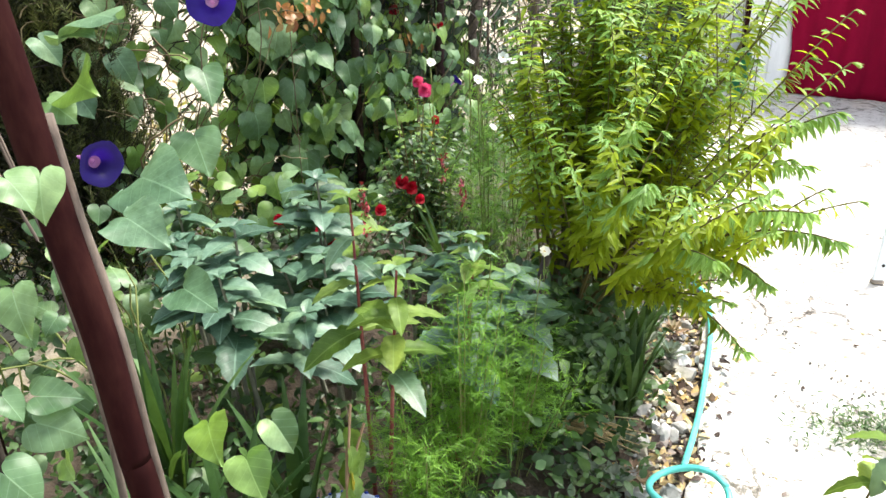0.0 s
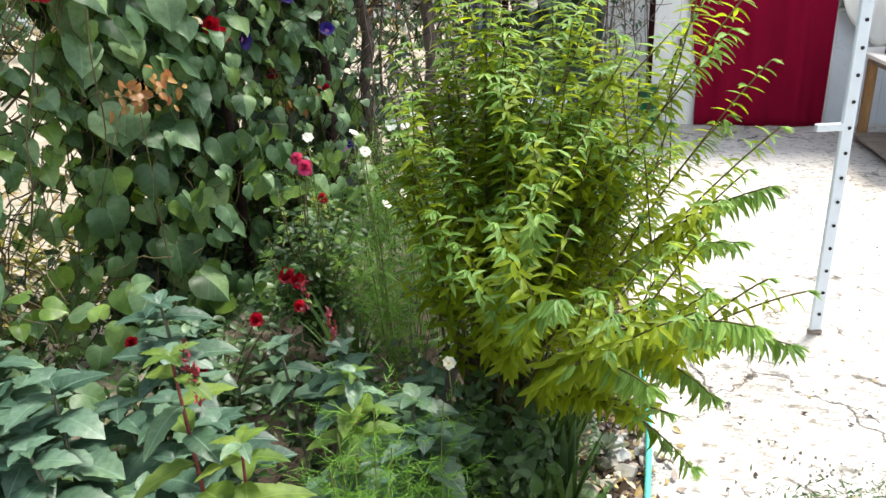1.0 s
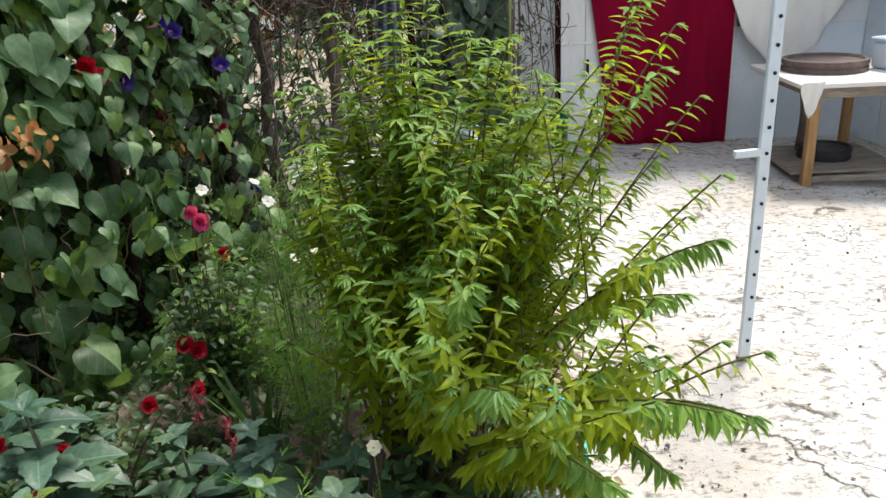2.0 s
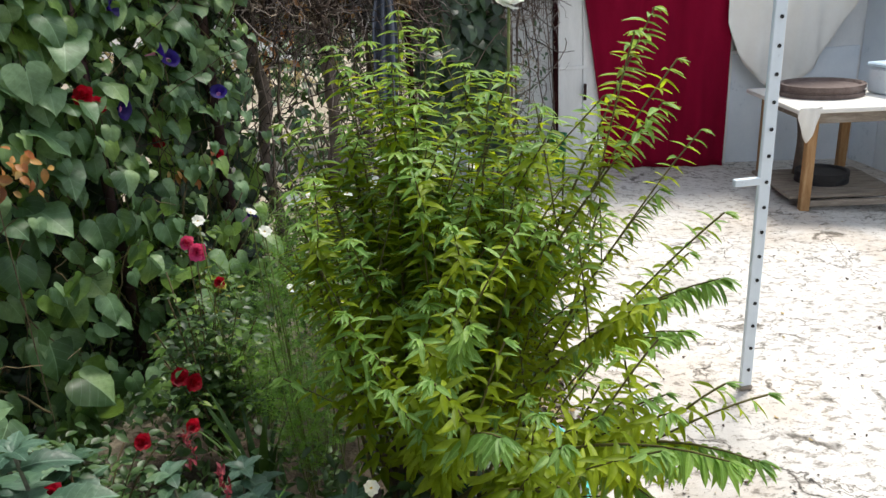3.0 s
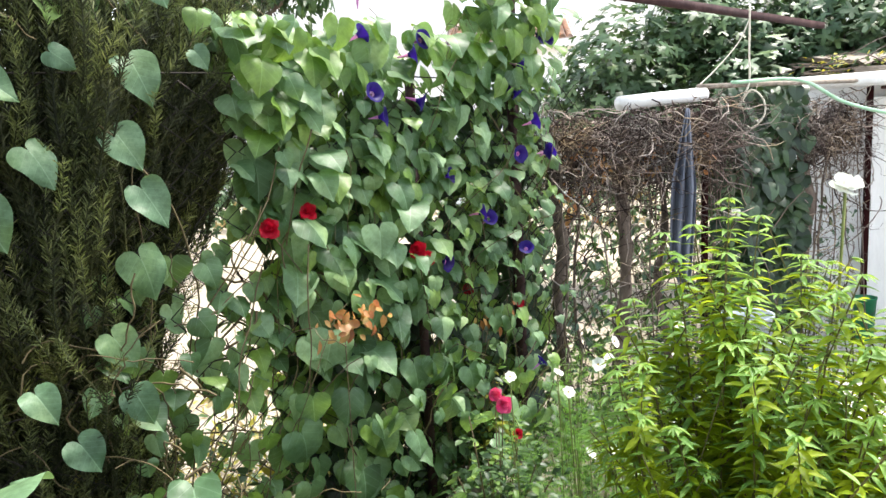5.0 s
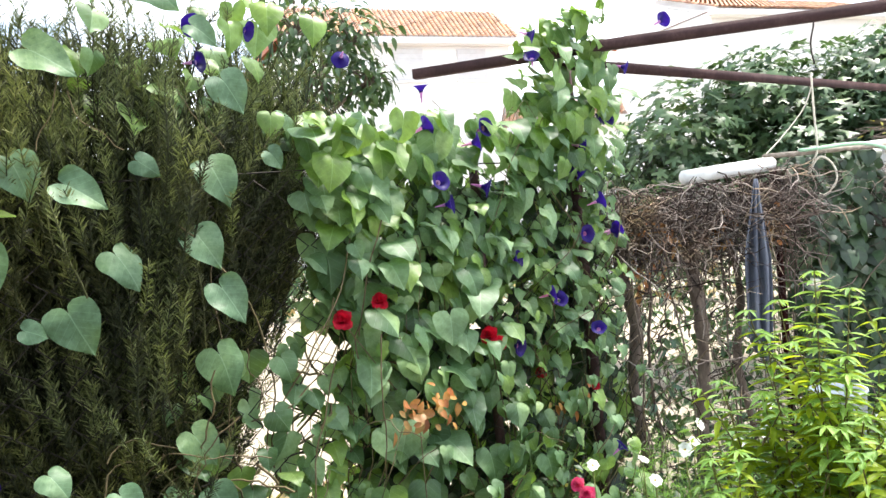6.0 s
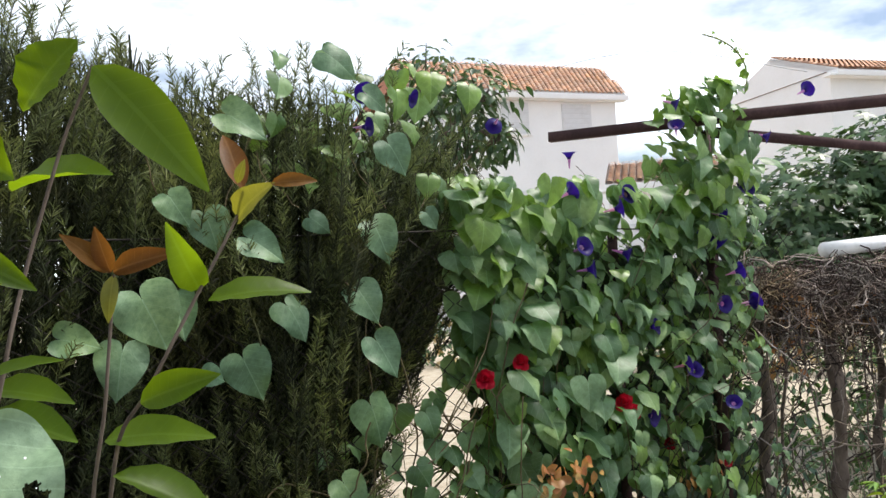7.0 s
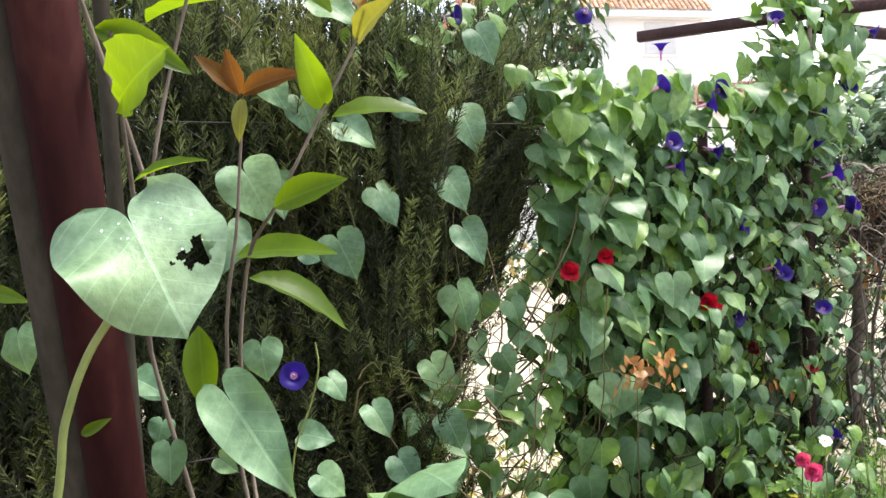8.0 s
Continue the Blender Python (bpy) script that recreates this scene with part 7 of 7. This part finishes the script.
def laurel():
    rng = random.Random(181)
    base = V((-0.47, 1.0, 0.04))
    t = thing("young_laurel", "young tree with glossy leaves and bronze new shoots", "small tree", base)
    shapes = [blade(0.37, 9, 0.40, 0.28, 0.45, 0.010), blade(0.36, 9, 0.65, 0.34, 0.47, 0.012), blade(0.41, 9, 0.55, 0.24, 0.48, 0.012)]
    stems, ms = [], []
    branches = [((-0.50, 1.06, 1.05), (-0.60, 1.07, 1.55), (-0.585, 1.07, 1.78), (-0.50, 1.04, 1.87), (-0.445, 1.06, 1.972), (-0.418, 1.10, 2.058), (-0.38, 1.07, 2.09)),
                ((-0.50, 1.06, 1.05), (-0.615, 1.06, 1.60), (-0.575, 1.05, 1.86), (-0.556, 1.05, 2.00)),
                ((-0.48, 1.00, 1.10), (-0.62, 0.94, 1.70), (-0.60, 0.94, 1.90), (-0.575, 0.99, 2.12), (-0.535, 1.01, 2.235)),
                ((-0.62, 0.94, 1.70), (-0.57, 0.89, 1.862), (-0.52, 0.84, 1.95), (-0.467, 0.79, 2.02))]
    for br in branches:
        path = glide([V(q) - base for q in br], 6)
        stems.append(tube(path, [0.0030 - 0.0014 * k / len(path) for k in range(len(path))], 6))
    near, above = V((0.55, -0.75, 0.30)), V((0.25, -0.42, 0.85))
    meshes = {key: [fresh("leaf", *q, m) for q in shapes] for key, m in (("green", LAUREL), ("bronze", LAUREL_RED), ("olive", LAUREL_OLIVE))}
    curls = (0.28, 0.34, 0.24)

    def grow(key, rows):
        for k, (p, q, n) in enumerate(rows):
            part("leaf", meshes[key][k % 3], None, t, "bronze young leaf" if key == "bronze" else "", chord(V(p) - base, V(q) - base, n + jitter(rng, 0.15), curls[k % 3]))

    # the shoot that ends in two bronze tips
    grow("green", [((-0.428, 1.058, 1.965), (-0.344, 1.137, 1.968), above), ((-0.448, 1.068, 1.979), (-0.426, 0.994, 2.050), near), ((-0.470, 0.996, 1.862), (-0.382, 1.017, 1.890), near),
                   ((-0.603, 1.072, 1.800), (-0.471, 1.114, 1.800), above), ((-0.526, 1.010, 1.779), (-0.440, 1.080, 1.710), above), ((-0.559, 0.958, 1.729), (-0.552, 0.956, 1.631), near)])
    # the shoot beside it and the one that leans over
    grow("green", [((-0.534, 1.009, 2.233), (-0.425, 1.063, 2.087), near), ((-0.500, 0.800, 2.030), (-0.425, 0.840, 1.985), near), ((-0.568, 0.890, 1.862), (-0.458, 0.905, 1.842), above),
                   ((-0.574, 0.893, 1.895), (-0.504, 0.932, 1.915), above), ((-0.560, 0.894, 2.084), (-0.582, 0.859, 2.168), near), ((-0.691, 1.028, 2.108), (-0.537, 1.035, 2.114), above), ((-0.605, 0.975, 2.188), (-0.556, 1.004, 2.252), near)])
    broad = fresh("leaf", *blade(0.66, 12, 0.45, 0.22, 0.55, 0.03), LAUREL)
    for p, q, n in (((-0.466, 0.793, 1.958), (-0.372, 0.767, 1.990), (0.60, -0.75, 0.20)), ((-0.488, 0.871, 2.088), (-0.556, 0.820, 2.165), (0.45, -0.85, 0.0)), ((-0.478, 0.875, 2.150), (-0.430, 0.896, 2.215), (0.3, -0.85, 0.3))):
        part("leaf", broad, None, t, "", chord(V(p) - base, V(q) - base, n, 0.22))
    grow("green", [((-0.878, 0.899, 1.772), (-0.823, 0.928, 1.754), near), ((-0.581, 0.816, 1.640), (-0.554, 0.831, 1.656), near), ((-0.640, 0.950, 1.880), (-0.549, 0.983, 1.862), above)])
    grow("bronze", [((-0.556, 1.045, 2.003), (-0.585, 1.001, 2.048), near), ((-0.550, 1.043, 2.003), (-0.469, 1.063, 2.022), near), ((-0.556, 1.045, 2.003), (-0.552, 1.020, 2.055), near), ((-0.400, 1.090, 2.090), (-0.440, 1.110, 2.160), near), ((-0.340, 1.060, 2.088), (-0.300, 1.090, 2.090), near)])
    grow("olive", [((-0.556, 1.050, 2.000), (-0.559, 1.042, 1.944), near), ((-0.418, 1.105, 2.058), (-0.335, 1.060, 2.089), near), ((-0.395, 1.075, 2.095), (-0.380, 1.070, 2.120), near)])
    # unseen crown added overhead to shade the posts and the rosemary
    for _ in range(280):
        p = V((rng.gauss(-0.82, 0.22), min(1.40, rng.gauss(0.98, 0.26)), 2.74 + rng.gauss(0, 0.08)))
        ms.append(facing(p - base, UP + jitter(rng, 0.5), jitter(rng, 1) - UP * 0.4, rng.uniform(0.09, 0.14)))
    # one stem up to that added crown
    for _ in range(1):
        stems.append(tube(glide([V((-0.60, 0.93, 1.9)) - base, V((-0.64, 0.85, 2.3)) - base, V((rng.gauss(-0.72, 0.2), rng.gauss(0.72, 0.2), 2.65)) - base], 5), 0.003, 5))
    trunk = glide([(0, 0.02, -0.02), (0.02, 0.03, 0.6), (-0.02, 0.04, 1.05)], 6)
    part("trunk", tube_mesh("trunk", trunk, [0.011 - 0.0005 * k for k in range(len(trunk))], BARK, 8), None, t)
    tagged(part("branch", fresh("branch", *bundle(stems), BARK), None, t), kind="stuff")
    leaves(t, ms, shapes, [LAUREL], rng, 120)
    return t


laurel()
sapling = part("grey_stem", tube_mesh("grey_stem", glide([(-0.61, 0.93, 0.02), (-0.64, 0.935, 1.0), (-0.650, 0.93, 1.85), (-0.64, 0.915, 2.7)], 6), 0.009, DARK_POLE, 8))
tagged(sapling, "bare grey woody stem beside the steel post", "stem")

# ---- trees and houses beyond the fence ----


def tree(at, label, trunk_h, blobs, n, size, shapes, mats, seed, bark=GREY_BARK, single=0):
    rng = random.Random(seed)
    t = thing("tree", label, "tree", at)
    limbs, ms = [], []
    trunk = glide([(0, 0, -0.1), (0.03, 0.02, trunk_h * 0.5), (0, 0, trunk_h)], 5)
    part("trunk", tube_mesh("trunk", trunk, [0.06 - 0.002 * k for k in range(len(trunk))], bark, 9), None, t)
    total = sum(b[3] ** 2 for b in blobs)
    for x, y, z, r in blobs:
        limbs.append(tube(bow((0, 0, trunk_h * 0.8), (x, y, z), 0.15, 9), [0.028 - 0.002 * k for k in range(10)], 6))
        for _ in range(9):
            q = V((x, y, z)) + V((rng.gauss(0, 1), rng.gauss(0, 1), rng.gauss(0, 1))).normalized() * r * rng.uniform(0.6, 1.08)
            path = bow((x, y, z - 0.2 * r), q, 0.05, 6)
            limbs.append(tube(path, [0.012 - 0.0015 * k for k in range(7)], 4))
        for _ in range(int(n * r * r / total)):
            d = V((rng.gauss(0, 1), rng.gauss(0, 1), rng.gauss(0, 1))).normalized()
            lump = 1 + 0.45 * noise.noise(V((x, y, z)) * 3 + d * 2.6)
            p = V((x, y, z)) + d * r * lump * rng.random() ** 0.33
            ms.append(facing(p, UP * 0.7 + d * 0.6 + jitter(rng, 0.5), d * 0.7 - UP * 0.5 + jitter(rng, 0.6), size * rng.uniform(0.6, 1.15)))
    tagged(part("limb", fresh("limb", *bundle(limbs), bark), None, t), kind="stuff")
    leaves(t, ms, shapes, mats, rng, single, rest="crown")
    return t


FIGGY = [lobed(1.0, 0.15, 0.25), lobed(0.85, 0.5, 0.4, 0.6), lobed(1.1, -0.2, 0.3, 0.3)]
tree((1.7, 8.6, 0.1), "fig tree with dull green leaves behind the brush fence", 1.6, [(-0.9, 0, 2.25, 0.75), (0.2, 0.2, 2.5, 0.75), (1.2, 0.1, 2.45, 0.75), (-1.3, 0.2, 1.8, 0.7), (2.2, 0.6, 2.75, 0.75), (0.2, -0.2, 1.8, 0.8), (-0.3, 0, 2.8, 0.45), (1.5, -0.3, 2.6, 0.6), (2.6, -0.2, 2.7, 0.5), (0.9, 0.3, 2.95, 0.35)], 7000, 0.155, FIGGY, [FIG], 191)
tree((-3.4, 5.7, 0.16), "citrus tree with dark glossy leaves beyond the fence", 1.8, [(1.50, 0, 2.85, 0.42), (0.95, 0.1, 2.7, 0.5), (1.77, -0.1, 3.12, 0.28), (1.30, 0, 3.3, 0.32), (0.45, 0.2, 2.6, 0.5), (1.87, -0.1, 2.8, 0.2)], 2600, 0.10, [blade(0.42, 4, 0.3, 0.3)], [CITRUS], 192, BARK)


def ivy_patch():
    rng = random.Random(195)
    t = thing("ivy", "dark ivy hanging in the gap of the brush fence", "ivy", (1.50, 5.86, 0.12))
    ms = []
    for _ in range(800):
        p = V((rng.uniform(-0.36, 0.36), rng.uniform(-0.14, 0.06), rng.uniform(0.3, 1.98)))
        p.y += p.x * 0.95
        ms.append(facing(p, V((0.3, -0.8, 0.4)) + jitter(rng, 0.5), -UP + jitter(rng, 0.4), rng.uniform(0.06, 0.12)))
    leaves(t, ms, [heart(0.95, 0.2, 0.2), blade(0.8, 4, 0.2, 0.2)], [IVY], rng, 120)
    tagged(part("stem", fresh("stem", *bundle([tube(wander(rng, (rng.uniform(-0.4, 0.4), rng.uniform(-0.4, 0.4), 0), UP, 1.6, 0.10, 0.3), 0.004, 4) for _ in range(10)]), BARK), None, t), kind="stuff")


ivy_patch()

def tiled_roof(parent, x0, x1, y0, y1, z0, z1, inset=0.0, pitch=0.20):
    """Rows of half-round clay tiles on one slope, eave at z0, ridge at z1."""
    n = int((x1 - x0) / pitch)
    rows = 14
    pieces = []
    for k in range(n):
        xa = x0 + (k + 0.5) * pitch
        for r in range(rows):
            ua, ub = r / rows, (r + 1.25) / rows
            lim = inset * ua
            if xa < x0 + lim or xa > x1 - lim:
                continue
            vs, fs = [], []
            for u, rad in ((ua, 0.105), (min(ub, 1.0), 0.085)):
                for j in range(6):
                    a = math.pi * j / 5
                    vs.append(V((xa + rad * math.cos(a), y0 + (y1 - y0) * u, z0 + (z1 - z0) * u + rad * 0.8 * math.sin(a) + (0.02 if u == ua else 0))))
            fs = [(j, j + 1, j + 7, j + 6) for j in range(5)]
            pieces.append((vs, fs))
    tagged(part("roof_tile", fresh("roof_tile", *bundle(pieces), TILE_RED), None, parent), kind="stuff")
    bm = bmesh.new()
    q = [bm.verts.new(c) for c in ((x0, y0, z0 - 0.03), (x1, y0, z0 - 0.03), (x1 - inset, y1, z1 - 0.03), (x0 + inset, y1, z1 - 0.03), (x0, y0, z0 - 0.2), (x1, y0, z0 - 0.2), (x1 - inset, y1, z1 - 0.2), (x0 + inset, y1, z1 - 0.2))]
    for f in ((0, 1, 2, 3), (7, 6, 5, 4), (0, 4, 5, 1), (1, 5, 6, 2), (2, 6, 7, 3), (3, 7, 4, 0)):
        bm.faces.new([q[i] for i in f])
    part("roof", bm, PLASTER, parent)


def house(at, yaw, label, width, depth, eave, ridge, inset, windows, chimney=None, fall=None):
    fall = fall or depth / 2                              # how far behind the front the ridge runs
    t = thing("house", label, "house", at)
    t.rotation_euler = (0, 0, radians(yaw))
    part("wall", box_bm(-width / 2, width / 2, 0, depth, -0.2, eave, 0.01), PLASTER, t)
    over = 0.35 if inset else 0.06
    tiled_roof(t, -width / 2 - over, width / 2 + over, -0.4, fall, eave, ridge, inset)
    e, w = (0.35 if inset else 0.06), width / 2
    pts = [(-w - e, depth + 0.4, eave), (w + e, depth + 0.4, eave), (w + e - inset, fall, ridge - 0.02), (-w - e + inset, fall, ridge - 0.02), (-w - e, -0.4, eave), (w + e, -0.4, eave)]
    part("roof", fresh("roof", pts, [(0, 1, 2, 3)], BRICKISH, False), None, t)
    for tri_face in ((1, 5, 2), (4, 0, 3)):
        part("hip" if inset else "gable", fresh("gable", [pts[i] for i in tri_face], [(0, 1, 2)], BRICKISH if inset else PLASTER, False), None, t)
    part("eave", box_bm(-w - 0.3, w + 0.3, -0.35, 0.0, eave - 0.22, eave - 0.14, 0.01), PLASTER, t)
    for x, z in windows:
        win = part("window", box_bm(x - 0.62, x + 0.62, -0.03, 0.02, z, z + 1.15, 0.01), SHUTTER, t, "closed pale roller shutter")
        part("window_sill", box_bm(x - 0.72, x + 0.72, -0.09, 0.0, z - 0.08, z - 0.004, 0.01), PLASTER, win)
        for j in range(6):
            part("slat", box_bm(x - 0.58, x + 0.58, -0.045, -0.031, z + 0.04 + j * 0.185, z + 0.2 + j * 0.185, 0.006), SHUTTER, win)
    if chimney:
        c = part("chimney", box_bm(chimney - 0.10, chimney + 0.10, depth * 0.3, depth * 0.3 + 0.2, eave, ridge + 0.9, 0.02), SHUTTER, t)
        part("cap", box_bm(chimney - 0.15, chimney + 0.15, depth * 0.3 - 0.05, depth * 0.3 + 0.25, ridge + 0.91, ridge + 0.97, 0.01), PLASTER, c)
    return t


house((-7.4, 26.5, 0), 40, "white rendered house with clay tile hip roof and closed shutters", 8.6, 8.0, 8.42, 9.75, 0.45, [(-2.6, 6.95), (0.0, 6.95), (2.6, 6.95), (-2.6, 3.7), (0.0, 3.7), (2.6, 3.7)], None, 0.9)
house((-1.5, 21, 0), 6, "low white house with a weathered tile roof", 3.4, 4.0, 4.15, 5.0, 0.0, [(-0.9, 1.9), (0.9, 1.9)])
house((6.57, 29.89, 0), 38, "white house with a tile roof and a chimney", 9.0, 5.2, 7.84, 9.02, 0.0, [(-2.5, 4.9), (0.5, 4.9)], 0.1)
def outbuilding():
    t = thing("outbuilding", "grey rendered outbuilding with a sloping dark roof", "outbuilding", (3.0, 10.2, 0))
    v = [(0.1, 0, -0.1), (4.5, 0, -0.1), (4.5, 0, 3.75), (0.1, 0, 2.56), (0.1, 3, -0.1), (4.5, 3, -0.1), (4.5, 3, 3.75), (0.1, 3, 2.56)]
    part("wall", fresh("wall", v, [(0, 1, 2, 3), (5, 4, 7, 6), (4, 0, 3, 7), (1, 5, 6, 2)], GREY_RENDER, False), None, t)
    r = [(-0.3, -0.25, 2.46), (4.8, -0.25, 3.84), (4.8, 3.2, 3.84), (-0.3, 3.2, 2.46)]
    v = r + [(x, y, z + 0.09) for x, y, z in r]
    part("roof", fresh("roof", v, [(3, 2, 1, 0), (4, 5, 6, 7), (0, 1, 5, 4), (1, 2, 6, 5), (2, 3, 7, 6), (3, 0, 4, 7)], GREY_WOOD, False), None, t)


GREY_RENDER = surface("grey_render", ((0.3, (0.20, 0.195, 0.19)), (0.5, (0.30, 0.29, 0.28)), (0.7, (0.38, 0.37, 0.36))), 1.2, 0.9, fine=14, bump=0.3, depth=0.008)
outbuilding()
wire_far = part("overhead_cable", tube_mesh("overhead_cable", glide([(-7.2, 24, 8.2), (-2, 21, 7.7), (2.2, 24.8, 7.4)], 8), 0.006, WIRE, 5))
tagged(wire_far, "thin overhead cable crossing the sky", "cable")

# far trees and rubble that close the view beyond the fence
tree((-5.5, 9.5, 0), "round-headed dull green tree in the next plot", 1.0, [(0, 0, 1.6, 0.9), (0.8, 0.3, 1.4, 0.7), (-0.9, 0, 1.3, 0.7)], 900, 0.16, FIGGY, [FIG, CITRUS], 201)
hedge = thing("hedge", "dry hedge and scrub on the far side of the plot", "hedge", (0, 15, 0), kind="stuff")
rng = random.Random(211)
hm = []
for _ in range(3600):
    x = rng.uniform(-14, 12)
    top = 1.2 + 0.5 * noise.noise(V((x * 0.6, 0, 2)))
    hm.append(facing((x, rng.uniform(-0.5, 0.5), rng.uniform(0, top)), V((0, -0.6, 0.6)) + jitter(rng, 0.7), jitter(rng, 1), rng.uniform(0.10, 0.22)))
leaves(hedge, hm, FIGGY, [FIG, DARK_LEAF, STRAW], rng)
